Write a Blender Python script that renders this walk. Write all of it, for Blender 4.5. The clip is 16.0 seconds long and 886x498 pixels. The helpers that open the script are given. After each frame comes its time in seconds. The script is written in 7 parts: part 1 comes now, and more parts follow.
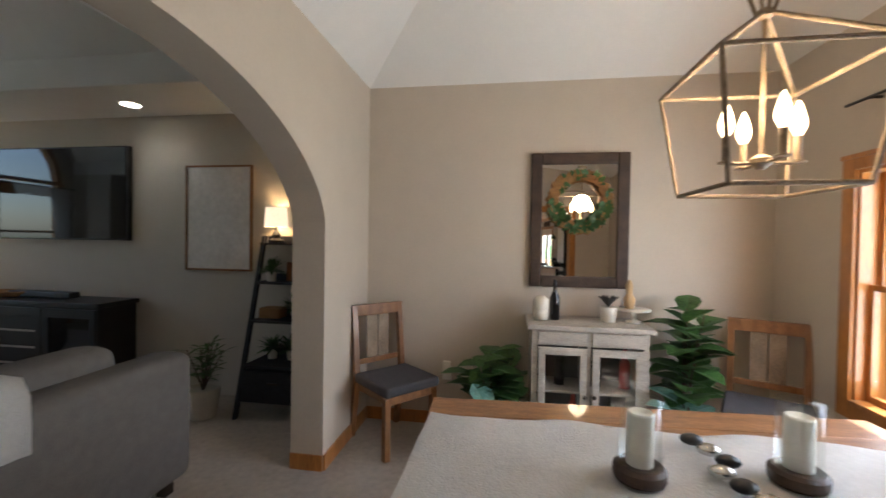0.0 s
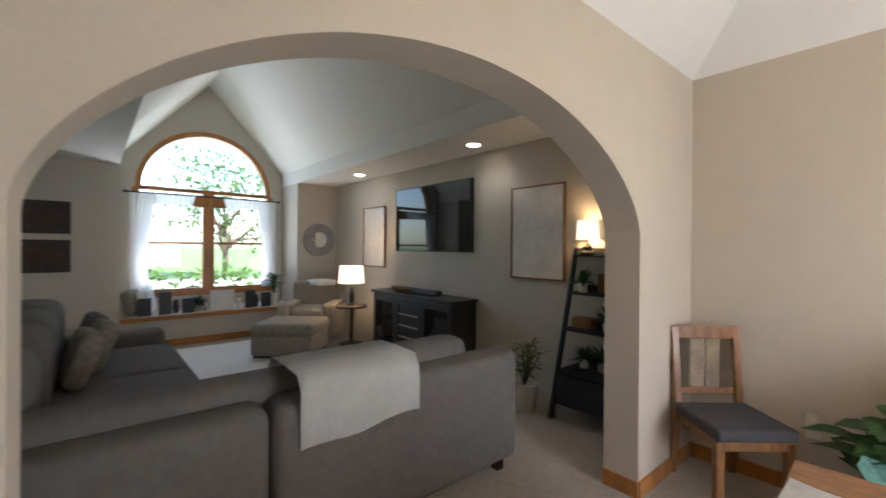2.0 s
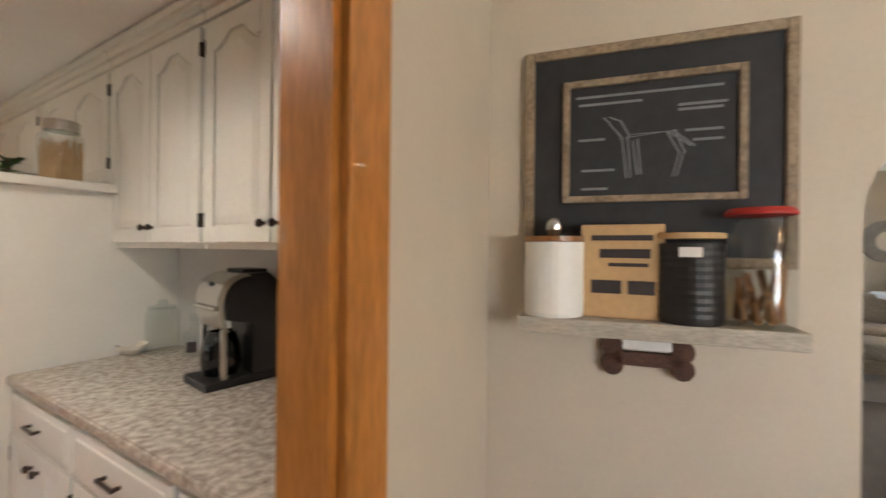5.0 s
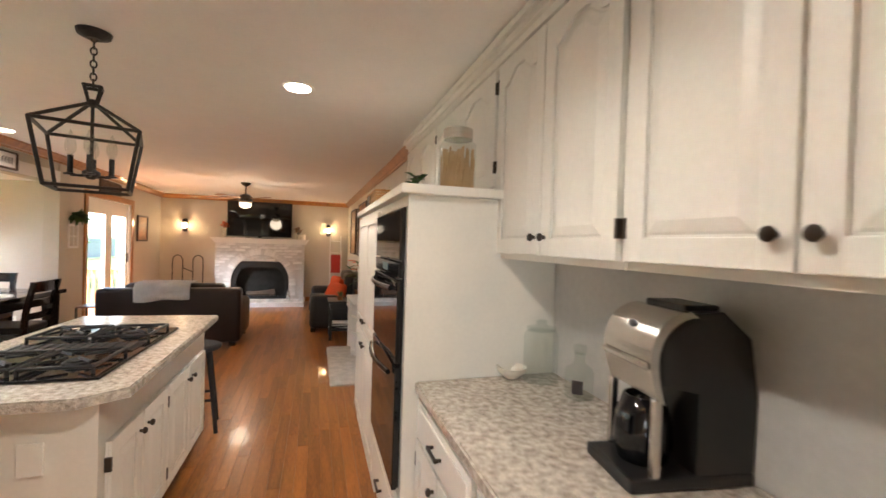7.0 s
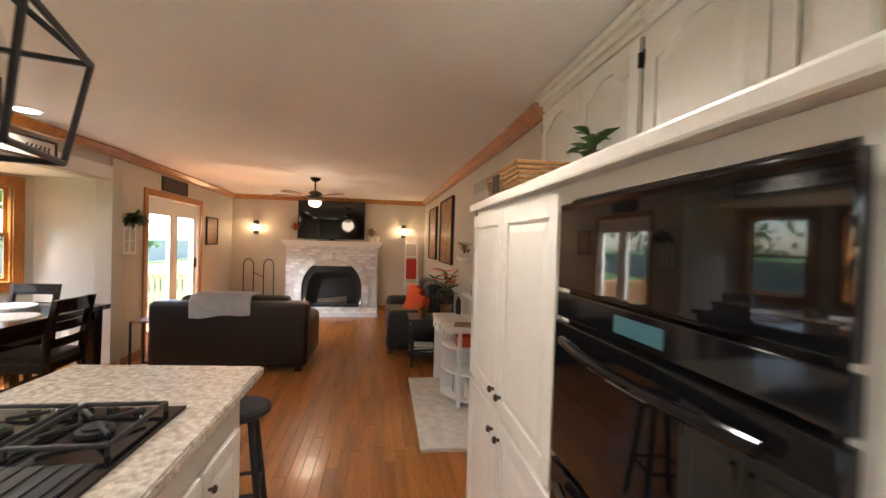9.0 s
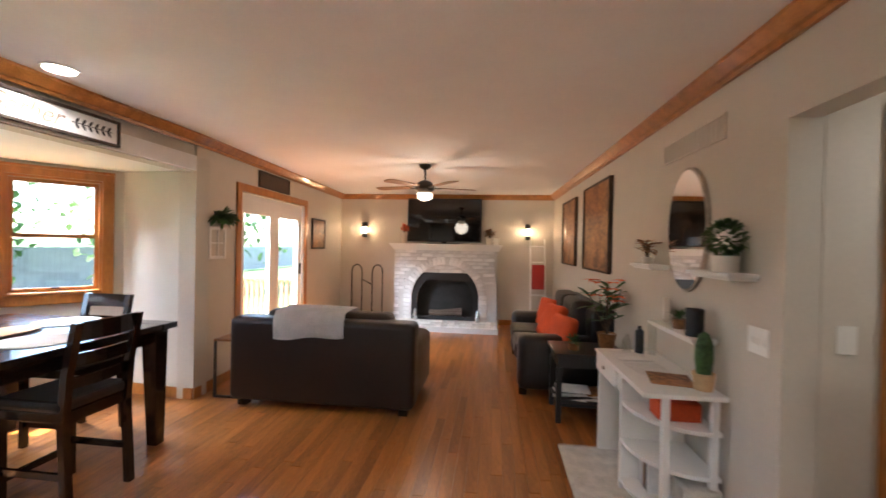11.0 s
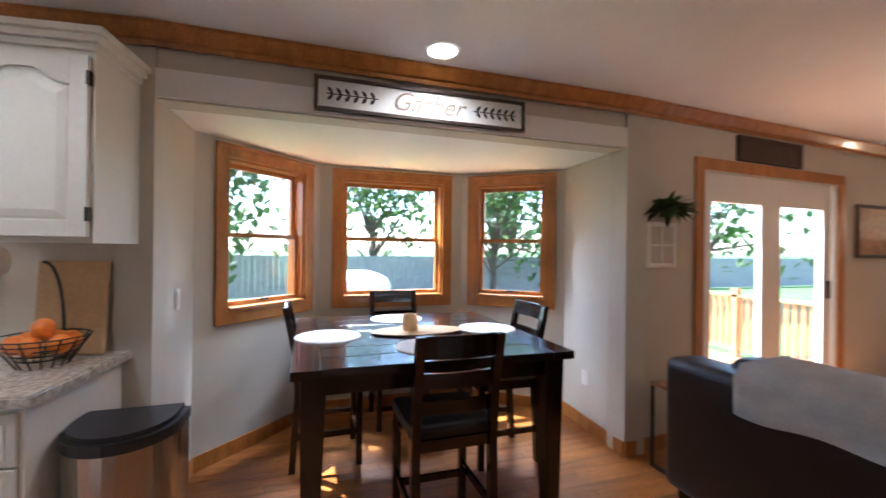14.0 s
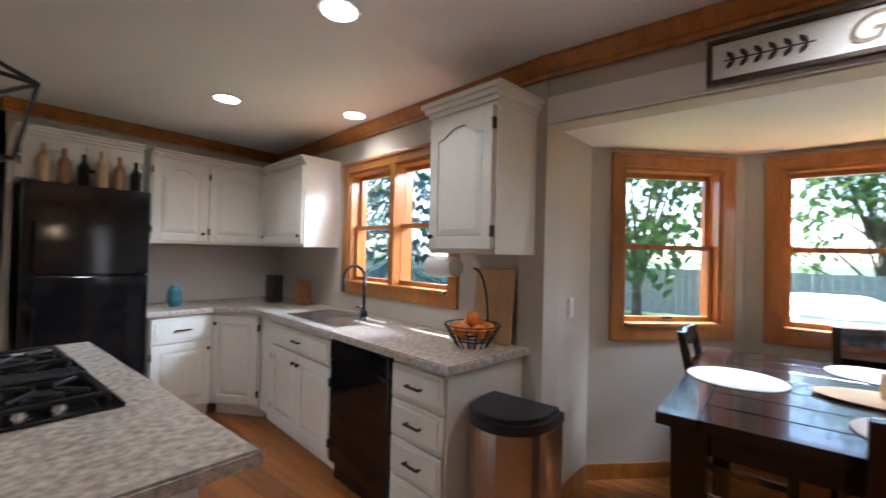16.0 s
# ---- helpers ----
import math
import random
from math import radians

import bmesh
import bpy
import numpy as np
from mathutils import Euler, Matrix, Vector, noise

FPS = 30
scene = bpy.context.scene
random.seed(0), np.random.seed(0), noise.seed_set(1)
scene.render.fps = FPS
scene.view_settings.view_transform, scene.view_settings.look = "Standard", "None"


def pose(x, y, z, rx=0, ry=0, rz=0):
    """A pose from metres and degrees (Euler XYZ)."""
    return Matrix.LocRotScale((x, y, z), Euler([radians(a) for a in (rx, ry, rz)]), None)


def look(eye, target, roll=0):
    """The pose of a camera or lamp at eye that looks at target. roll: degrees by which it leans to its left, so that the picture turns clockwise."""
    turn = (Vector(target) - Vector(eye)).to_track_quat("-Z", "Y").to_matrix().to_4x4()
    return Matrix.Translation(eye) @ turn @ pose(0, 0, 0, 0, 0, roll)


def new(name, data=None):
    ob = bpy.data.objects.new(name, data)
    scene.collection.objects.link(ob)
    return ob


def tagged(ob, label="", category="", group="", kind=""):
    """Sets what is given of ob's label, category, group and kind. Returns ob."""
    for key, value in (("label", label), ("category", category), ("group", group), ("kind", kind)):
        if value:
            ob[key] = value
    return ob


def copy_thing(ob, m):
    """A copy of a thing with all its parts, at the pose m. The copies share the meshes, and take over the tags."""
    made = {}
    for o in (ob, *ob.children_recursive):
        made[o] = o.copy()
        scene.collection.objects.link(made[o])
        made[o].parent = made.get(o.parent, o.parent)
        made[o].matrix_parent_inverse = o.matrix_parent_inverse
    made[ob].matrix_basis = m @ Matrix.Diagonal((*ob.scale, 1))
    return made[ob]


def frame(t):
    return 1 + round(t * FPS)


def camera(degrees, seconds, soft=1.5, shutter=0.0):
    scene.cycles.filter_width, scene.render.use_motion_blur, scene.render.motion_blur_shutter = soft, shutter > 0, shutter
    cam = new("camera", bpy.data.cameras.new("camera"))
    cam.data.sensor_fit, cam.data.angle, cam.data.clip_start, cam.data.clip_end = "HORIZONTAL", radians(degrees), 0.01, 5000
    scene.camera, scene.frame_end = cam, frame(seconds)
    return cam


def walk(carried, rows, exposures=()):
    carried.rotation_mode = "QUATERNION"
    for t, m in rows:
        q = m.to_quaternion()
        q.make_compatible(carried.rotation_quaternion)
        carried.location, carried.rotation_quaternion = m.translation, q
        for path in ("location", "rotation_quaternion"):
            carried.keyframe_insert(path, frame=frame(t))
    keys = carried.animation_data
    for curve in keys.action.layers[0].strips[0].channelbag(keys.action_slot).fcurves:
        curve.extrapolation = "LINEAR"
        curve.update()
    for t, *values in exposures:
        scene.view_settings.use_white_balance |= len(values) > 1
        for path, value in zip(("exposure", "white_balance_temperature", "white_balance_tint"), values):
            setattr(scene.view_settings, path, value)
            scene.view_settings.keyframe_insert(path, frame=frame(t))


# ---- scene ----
cam = camera(94.0, 16.0, 1.5, 0.4)
PATH = [
    (0, (-0.473, -7.837, 1.47), (0.246, -9.703, 1.436), 0.9),
    (0.5, (-0.389, -7.854, 1.476), (0.611, -9.586, 1.446), 0.8),
    (1, (-0.364, -7.848, 1.458), (0.922, -9.379, 1.449), 0.8),
    (1.5, (-0.382, -7.806, 1.496), (1.168, -9.069, 1.47), 0.6),
    (2, (-0.462, -7.798, 1.498), (1.301, -8.741, 1.49), 0.4),
    (2.5, (-0.551, -7.796, 1.482), (1.354, -8.408, 1.476), 1.1),
    (3, (-0.691, -7.688, 1.486), (1.286, -7.993, 1.486), 1.2),
    (3.5, (-0.768, -7.545, 1.469), (1.232, -7.532, 1.467), 1.3),
    (4, (-0.808, -7.373, 1.458), (1.16, -7.014, 1.468), 0.8),
    (4.5, (-0.892, -7.221, 1.459), (0.967, -6.483, 1.462), 1.1),
    (5, (-0.971, -7.044, 1.45), (0.736, -6.003, 1.449), 0.6),
    (5.2, (-0.993, -7.0, 1.446), (0.627, -5.827, 1.451), 0.5),
    (7.3, (-0.856, -6.157, 1.522), (-0.352, -4.222, 1.475), 1.6),
    (7.5, (-0.882, -6.038, 1.54), (-0.402, -4.097, 1.472), 1.4),
    (8, (-0.923, -5.696, 1.537), (-0.549, -3.732, 1.485), 1.5),
    (10.5, (-1.146, -3.833, 1.495), (-1.107, -1.834, 1.473), 1.1),
    (11, (-1.195, -3.499, 1.472), (-1.445, -1.515, 1.455), 1.2),
    (11.5, (-1.234, -3.199, 1.456), (-1.805, -1.283, 1.441), 0.9),
    (12, (-1.26, -2.911, 1.455), (-2.183, -1.137, 1.435), 0.8),
    (12.5, (-1.311, -2.653, 1.421), (-2.562, -1.092, 1.406), 0.8),
    (13, (-1.465, -2.405, 1.454), (-2.949, -1.064, 1.429), 0.7),
    (13.5, (-1.546, -2.229, 1.47), (-3.26, -1.199, 1.441), 0.7),
    (14, (-1.647, -2.076, 1.403), (-3.546, -1.451, 1.404), 0.7),
    (14.5, (-1.782, -1.913, 1.405), (-3.777, -1.779, 1.401), 0.9),
    (15, (-1.857, -1.82, 1.403), (-3.82, -2.204, 1.426), 1.0),
    (15.5, (-1.91, -1.84, 1.403), (-3.701, -2.729, 1.426), 1.2),
    (16, (-1.9, -1.815, 1.403), (-3.457, -3.071, 1.429), 1.4),
]
walk(cam, [(t, look(eye, target, roll)) for t, eye, target, roll in PATH], exposures=[(0, 2.0, 5850, 10), (0.5, 2.45, 5850, 10), (1, 2.6, 5850, 10), (1.5, 2.78, 5900, 10), (2, 2.5, 5900, 10), (2.5, 2.25, 6000, 10), (3, 2.25, 6000, 10), (3.5, 2.7, 6200, 10), (4.2, 2.8, 6300, 10), (5.2, 2.95, 6300, 10), (7.3, 3.35, 6300, 10), (8, 3.2, 6300, 10), (10.5, 3.25, 5850, 10), (12.5, 3.35, 5300, 10), (13, 3.2, 5250, 10), (14, 2.65, 5200, 10), (14.5, 2.45, 5250, 10), (15.5, 2.4, 5350, 10), (16, 2.3, 5350, 10)])

# ---- world and light ----
world = bpy.data.worlds.new("world")
scene.world = world
world.use_nodes = True
wn = world.node_tree.nodes
sky = wn.new("ShaderNodeTexSky")
sky.sky_type, sky.sun_disc = "NISHITA", False
sky.sun_elevation, sky.sun_rotation = radians(55), radians(250)
wn["Background"].inputs[1].default_value = 0.15
world.node_tree.links.new(sky.outputs[0], wn["Background"].inputs[0])
sun_lamp = bpy.data.lights.new("sun", "SUN")
sun_lamp.energy, sun_lamp.angle, sun_lamp.color = 5.0, radians(0.5), (1.0, 0.95, 0.86)
sun = new("sun", sun_lamp)
sun.matrix_world = look((-8, -5, 7.2), (-4.5, -1.6, 0))


def lamp(kind, at, energy, color=(1, 0.86, 0.68), target=None, size=0.05, size_y=None, spot=150):
    data = bpy.data.lights.new("lamp_" + kind.lower(), kind)
    data.energy, data.color = energy * 0.6, color
    if kind == "AREA":
        data.shape, data.size, data.size_y = "RECTANGLE", size, size_y or size
    else:
        data.shadow_soft_size = size
    if kind == "SPOT":
        data.spot_size, data.spot_blend = radians(spot), 0.7
    ob = new(data.name, data)
    ob.matrix_world = look(at, target) if target else pose(*at)
    return ob


# ---- materials ----
def mat(name, color, rough=0.6, metal=0.0, vary=0.12, scale=6.0, bump=0.0, bscale=60.0, second=None, stretch=(1, 1, 1), coat=0.0, emit=0.0, emit_color=None, trans=0.0, rand=0.0, island=False):
    """A procedural surface: two scales of noise in its colour, fine relief, and its gloss."""
    m = bpy.data.materials.new(name)
    m.use_nodes = True
    nt = m.node_tree
    n, l = nt.nodes, nt.links
    b = n["Principled BSDF"]
    b.inputs["Roughness"].default_value, b.inputs["Metallic"].default_value = rough, metal
    b.inputs["Coat Weight"].default_value = coat
    b.inputs["Transmission Weight"].default_value = trans
    tc, mp = n.new("ShaderNodeTexCoord"), n.new("ShaderNodeMapping")
    mp.inputs["Scale"].default_value = stretch
    l.new(tc.outputs["Object"], mp.inputs[0])
    a, c = n.new("ShaderNodeTexNoise"), n.new("ShaderNodeTexNoise")
    a.inputs["Scale"].default_value, c.inputs["Scale"].default_value = scale, scale * 9
    a.inputs["Detail"].default_value = c.inputs["Detail"].default_value = 3
    l.new(mp.outputs[0], a.inputs[0])
    l.new(mp.outputs[0], c.inputs[0])
    mx = n.new("ShaderNodeMath")
    mx.operation = "ADD"
    l.new(a.outputs[0], mx.inputs[0])
    l.new(c.outputs[0], mx.inputs[1])
    src = mx.outputs[0]
    if rand:
        oi, m2 = n.new("ShaderNodeNewGeometry" if island else "ShaderNodeObjectInfo"), n.new("ShaderNodeMath")
        m2.operation = "MULTIPLY_ADD"
        m2.inputs[1].default_value = rand
        l.new(oi.outputs["Random Per Island" if island else "Random"], m2.inputs[0])
        l.new(src, m2.inputs[2])
        src = m2.outputs[0]
    r = n.new("ShaderNodeValToRGB")
    lo = [max(0, x * (1 - vary)) for x in color]
    hi = second or [min(1, x * (1 + vary)) for x in color]
    r.color_ramp.elements[0].position, r.color_ramp.elements[1].position = 0.35, 0.65
    r.color_ramp.elements[0].color, r.color_ramp.elements[1].color = (*lo, 1), (*hi, 1)
    half = n.new("ShaderNodeMath")
    half.operation = "MULTIPLY"
    half.inputs[1].default_value = 0.5 / (1 + rand / 2)
    l.new(src, half.inputs[0])
    l.new(half.outputs[0], r.inputs[0])
    l.new(r.outputs[0], b.inputs["Base Color"])
    if bump:
        t, bp = n.new("ShaderNodeTexNoise"), n.new("ShaderNodeBump")
        t.inputs["Scale"].default_value = bscale
        bp.inputs["Strength"].default_value, bp.inputs["Distance"].default_value = bump, 0.01
        l.new(mp.outputs[0], t.inputs[0])
        l.new(t.outputs[0], bp.inputs["Height"])
        l.new(bp.outputs[0], b.inputs["Normal"])
    if emit:
        b.inputs["Emission Color"].default_value = (*(emit_color or color), 1)
        b.inputs["Emission Strength"].default_value = emit
    return m


M = {}
M["wall"] = mat("paint_greige", (0.56, 0.51, 0.43), 0.75, vary=0.03, bump=0.12, bscale=220)
M["wall_d"] = mat("paint_beige", (0.55, 0.475, 0.385), 0.75, vary=0.03, bump=0.12, bscale=220)
M["ceil"] = mat("ceiling_paint", (0.83, 0.81, 0.78), 0.85, vary=0.02, bump=0.2, bscale=160)
M["white"] = mat("cabinet_paint", (0.76, 0.73, 0.66), 0.38, vary=0.03, bump=0.03)
M["trim_w"] = mat("white_trim", (0.78, 0.76, 0.72), 0.5, vary=0.03)
M["oak"] = mat("oak_trim", (0.40, 0.15, 0.028), 0.3, vary=0.3, scale=5, stretch=(3, 3, 0.4), second=(0.52, 0.21, 0.045), coat=0.3)
M["floor"] = mat("oak_boards", (0.27, 0.09, 0.018), 0.3, vary=0.35, scale=3, stretch=(7, 0.6, 1), second=(0.45, 0.165, 0.033), coat=0.15, rand=0.4)
M["floor_joined"] = mat("oak_boards_joined", (0.27, 0.09, 0.018), 0.3, vary=0.35, scale=3, stretch=(7, 0.6, 1), second=(0.45, 0.165, 0.033), coat=0.15, rand=0.4, island=True)
M["groove"] = mat("board_gap", (0.12, 0.05, 0.02), 0.6)
M["carpet"] = mat("carpet", (0.48, 0.42, 0.35), 0.95, vary=0.14, scale=2.5, bump=0.9, bscale=350)
M["granite"] = mat("granite", (0.42, 0.34, 0.27), 0.16, vary=0.45, scale=42, second=(0.72, 0.65, 0.56), stretch=(1, 1, 1))
M["black"] = mat("black_gloss", (0.006, 0.006, 0.007), 0.08, vary=0.1)
M["glassblack"] = mat("black_glass", (0.006, 0.006, 0.007), 0.04, vary=0.05)
M["iron"] = mat("cast_iron", (0.01, 0.01, 0.011), 0.45, vary=0.2, bump=0.2)
M["steel"] = mat("steel", (0.6, 0.58, 0.55), 0.25, metal=1.0, vary=0.08, stretch=(1, 1, 20))
M["bronze"] = mat("bronze", (0.06, 0.045, 0.035), 0.38, metal=0.8)
M["espresso"] = mat("espresso_wood", (0.016, 0.008, 0.005), 0.2, vary=0.35, scale=4, stretch=(6, 1, 1), coat=0.4)
M["leather"] = mat("brown_leather", (0.011, 0.005, 0.004), 0.38, vary=0.3, scale=5, bump=0.35, bscale=90)
M["leather_d"] = mat("dark_leather", (0.009, 0.007, 0.0065), 0.4, vary=0.3, scale=5, bump=0.35, bscale=90)
M["seatpad"] = mat("black_vinyl", (0.008, 0.008, 0.008), 0.3, bump=0.15)
M["greysofa"] = mat("grey_fabric", (0.15, 0.135, 0.12), 0.95, vary=0.12, scale=20, bump=0.5, bscale=400)
M["greyseat"] = mat("charcoal_fabric", (0.07, 0.065, 0.07), 0.95, vary=0.15, scale=20, bump=0.5, bscale=400)
M["throw"] = mat("white_throw", (0.8, 0.78, 0.74), 0.95, vary=0.06, scale=10, bump=0.6, bscale=180)
M["greythrow"] = mat("grey_throw", (0.68, 0.65, 0.62), 0.95, vary=0.1, scale=10, bump=0.6, bscale=180)
M["brick"] = mat("whitewashed_brick", (0.74, 0.72, 0.7), 0.8, vary=0.28, scale=7, bump=0.5, bscale=70, second=(0.88, 0.87, 0.85), rand=0.5)
M["mortar"] = mat("white_mortar", (0.58, 0.56, 0.54), 0.9, vary=0.08, bump=0.4)
M["soot"] = mat("soot", (0.02, 0.018, 0.016), 0.9, vary=0.4)
M["wood"] = mat("brown_wood", (0.2, 0.085, 0.03), 0.4, vary=0.3, scale=4, stretch=(1, 5, 1), second=(0.34, 0.16, 0.06), coat=0.2)
M["greywood"] = mat("limed_wood", (0.42, 0.37, 0.31), 0.7, vary=0.25, scale=5, stretch=(1, 1, 4))
M["framewood"] = mat("weathered_frame", (0.22, 0.15, 0.09), 0.6, vary=0.35, scale=8, second=(0.36, 0.27, 0.18))
M["darkframe"] = mat("dark_frame", (0.048, 0.026, 0.015), 0.6, vary=0.5, scale=12, bump=0.5)
M["mirror"] = mat("mirror", (0.9, 0.9, 0.9), 0.01, metal=1.0, vary=0.0)
M["chalk"] = mat("chalkboard", (0.02, 0.02, 0.023), 0.7, vary=0.3, scale=3)
M["chalkline"] = mat("chalk", (0.2, 0.2, 0.21), 0.9)
M["leaf"] = mat("leaf_green", (0.04, 0.1, 0.025), 0.45, vary=0.5, scale=6, second=(0.09, 0.19, 0.05))
M["leafteal"] = mat("leaf_blue_green", (0.1, 0.24, 0.2), 0.5, vary=0.4, second=(0.2, 0.36, 0.3))
M["orange"] = mat("orange_petals", (0.8, 0.12, 0.015), 0.6, vary=0.3)
M["orangefab"] = mat("orange_cushion", (0.55, 0.07, 0.012), 0.9, vary=0.15, bump=0.4, bscale=250)
M["fruit"] = mat("orange_peel", (0.75, 0.2, 0.012), 0.45, vary=0.15, bump=0.3, bscale=150)
M["cream"] = mat("cream_ceramic", (0.7, 0.64, 0.54), 0.35, vary=0.05)
M["wax"] = mat("wax", (0.8, 0.76, 0.68), 0.5, vary=0.04)
M["cloth"] = mat("tablecloth", (0.82, 0.81, 0.79), 0.9, vary=0.06, bump=0.5, bscale=120)
M["wicker"] = mat("wicker", (0.36, 0.18, 0.06), 0.7, vary=0.4, scale=30, bump=0.8, bscale=90, stretch=(1, 1, 4))
M["red"] = mat("red", (0.4, 0.02, 0.015), 0.6)
M["canvas"] = mat("canvas_print", (0.72, 0.7, 0.67), 0.85, vary=0.12, scale=3)
M["print"] = mat("warm_print", (0.12, 0.045, 0.02), 0.5, vary=0.6, scale=3, second=(0.5, 0.22, 0.07))
M["shade"] = mat("lamp_shade", (0.85, 0.75, 0.6), 0.9, emit=0.32, emit_color=(1, 0.74, 0.46))
M["bulb"] = mat("glowing_bulb", (1, 0.9, 0.7), 0.4, emit=4, emit_color=(1, 0.66, 0.3))
M["can"] = mat("lit_lens", (1, 0.95, 0.85), 0.5, emit=2.6, emit_color=(1, 0.88, 0.7))
M["teal"] = mat("teal_ceramic", (0.05, 0.16, 0.2), 0.3)
M["blackpaint"] = mat("black_paint", (0.016, 0.015, 0.015), 0.4)
M["tile"] = mat("backsplash", (0.52, 0.5, 0.47), 0.3, vary=0.06, scale=4)
M["bark"] = mat("bark", (0.1, 0.07, 0.05), 0.9, vary=0.4, bump=0.8, bscale=30)
M["foliage"] = mat("tree_leaves", (0.09, 0.15, 0.045), 0.6, vary=0.5, scale=1.5, second=(0.14, 0.24, 0.06))
M["spruce"] = mat("spruce_needles", (0.06, 0.11, 0.105), 0.7, vary=0.5, scale=1.5, second=(0.12, 0.2, 0.19))
M["grass"] = mat("grass", (0.08, 0.14, 0.035), 0.9, vary=0.4, scale=1.0, bump=0.8, bscale=40)
M["deck"] = mat("cedar_deck", (0.42, 0.2, 0.08), 0.7, vary=0.3, stretch=(1, 8, 1))
M["fence"] = mat("grey_fence", (0.3, 0.29, 0.28), 0.9, vary=0.2)
M["concrete"] = mat("pale_concrete", (0.42, 0.4, 0.37), 0.9, vary=0.15, scale=1.5, bump=0.4, bscale=80)
M["rust"] = mat("rusty_iron", (0.075, 0.03, 0.018), 0.75, vary=0.5, scale=14, bump=0.4, bscale=120)
M["rug"] = mat("woven_rug", (0.6, 0.56, 0.5), 0.95, vary=0.2, scale=12, bump=0.7, bscale=150)
M["plaster"] = mat("light_switch", (0.8, 0.78, 0.72), 0.4, vary=0.02)
M["beige"] = mat("tweed_fabric", (0.3, 0.26, 0.21), 0.95, vary=0.35, scale=30, bump=0.5, bscale=250)
M["paper"] = mat("kraft_card", (0.55, 0.36, 0.18), 0.8, vary=0.1)
M["ink"] = mat("dark_ink", (0.04, 0.03, 0.03), 0.7)
M["sheer"] = mat("sheer_curtain", (0.86, 0.86, 0.86), 0.9, vary=0.04)
glass = bpy.data.materials.new("clear_glass")
glass.use_nodes = True
gn, gk = glass.node_tree.nodes, glass.node_tree.links
g1, g2, g3 = gn.new("ShaderNodeBsdfTransparent"), gn.new("ShaderNodeBsdfGlossy"), gn.new("ShaderNodeMixShader")
g1.inputs[0].default_value, g2.inputs["Roughness"].default_value = (0.93, 0.95, 0.94, 1), 0.02
g3.inputs[0].default_value = 0.08
gk.new(g1.outputs[0], g3.inputs[1])
gk.new(g2.outputs[0], g3.inputs[2])
gk.new(g3.outputs[0], gn["Material Output"].inputs[0])
M["glass"] = glass
pane_mat = bpy.data.materials.new("window_glass")
pane_mat.use_nodes = True
pn, pl = pane_mat.node_tree.nodes, pane_mat.node_tree.links
pt, pg, pm = pn.new("ShaderNodeBsdfTransparent"), pn.new("ShaderNodeBsdfGlossy"), pn.new("ShaderNodeMixShader")
pg.inputs["Roughness"].default_value, pm.inputs[0].default_value = 0.0, 0.05
pl.new(pt.outputs[0], pm.inputs[1])
pl.new(pg.outputs[0], pm.inputs[2])
pl.new(pm.outputs[0], pn["Material Output"].inputs[0])
M["pane"] = pane_mat


def leafy(m, share):
    """Lets part of the light through thin leaves or cloth."""
    n, l = m.node_tree.nodes, m.node_tree.links
    p = n["Principled BSDF"]
    tr, mx = n.new("ShaderNodeBsdfTranslucent"), n.new("ShaderNodeMixShader")
    mx.inputs[0].default_value = share
    l.new(p.inputs["Base Color"].links[0].from_socket, tr.inputs["Color"])
    l.new(p.outputs[0], mx.inputs[1])
    l.new(tr.outputs[0], mx.inputs[2])
    l.new(mx.outputs[0], n["Material Output"].inputs[0])


for kind, share in (("foliage", 0.5), ("spruce", 0.35), ("leaf", 0.25), ("sheer", 0.5)):
    leafy(M[kind], share)


# ---- mesh helpers ----
def box(bm, a, b, bevel=0.0, m=None):
    """An upright box between two corners, added to bm."""
    lo, hi = [min(p, q) for p, q in zip(a, b)], [max(p, q) for p, q in zip(a, b)]
    mm = Matrix.Translation([(p + q) / 2 for p, q in zip(lo, hi)]) @ Matrix.Diagonal([max(q - p, 1e-4) for p, q in zip(lo, hi)] + [1])
    g = bmesh.ops.create_cube(bm, size=1, matrix=mm)
    if bevel:
        es = list({e for v in g["verts"] for e in v.link_edges})
        r = bmesh.ops.bevel(bm, geom=es, offset=bevel, segments=2, profile=0.6, affect="EDGES")
        vs = list({v for f in r["faces"] for v in f.verts} | {v for v in g["verts"] if v.is_valid})
    else:
        vs = g["verts"]
    if m is not None:
        bmesh.ops.transform(bm, matrix=m, verts=vs)
    return vs


def cyl(bm, p, q, r1, r2=None, seg=14):
    """A round bar from p to q, tapering from r1 to r2."""
    p, q = Vector(p), Vector(q)
    d = q - p
    m = Matrix.Translation((p + q) / 2) @ d.to_track_quat("Z", "Y").to_matrix().to_4x4()
    return bmesh.ops.create_cone(bm, cap_ends=True, segments=seg, radius1=r1, radius2=r1 if r2 is None else r2, depth=d.length, matrix=m)["verts"]


def ball(bm, c, r, squash=(1, 1, 1), seg=14):
    m = Matrix.Translation(c) @ Matrix.Diagonal((*squash, 1))
    return bmesh.ops.create_uvsphere(bm, u_segments=seg, v_segments=max(6, seg // 2), radius=r, matrix=m)["verts"]


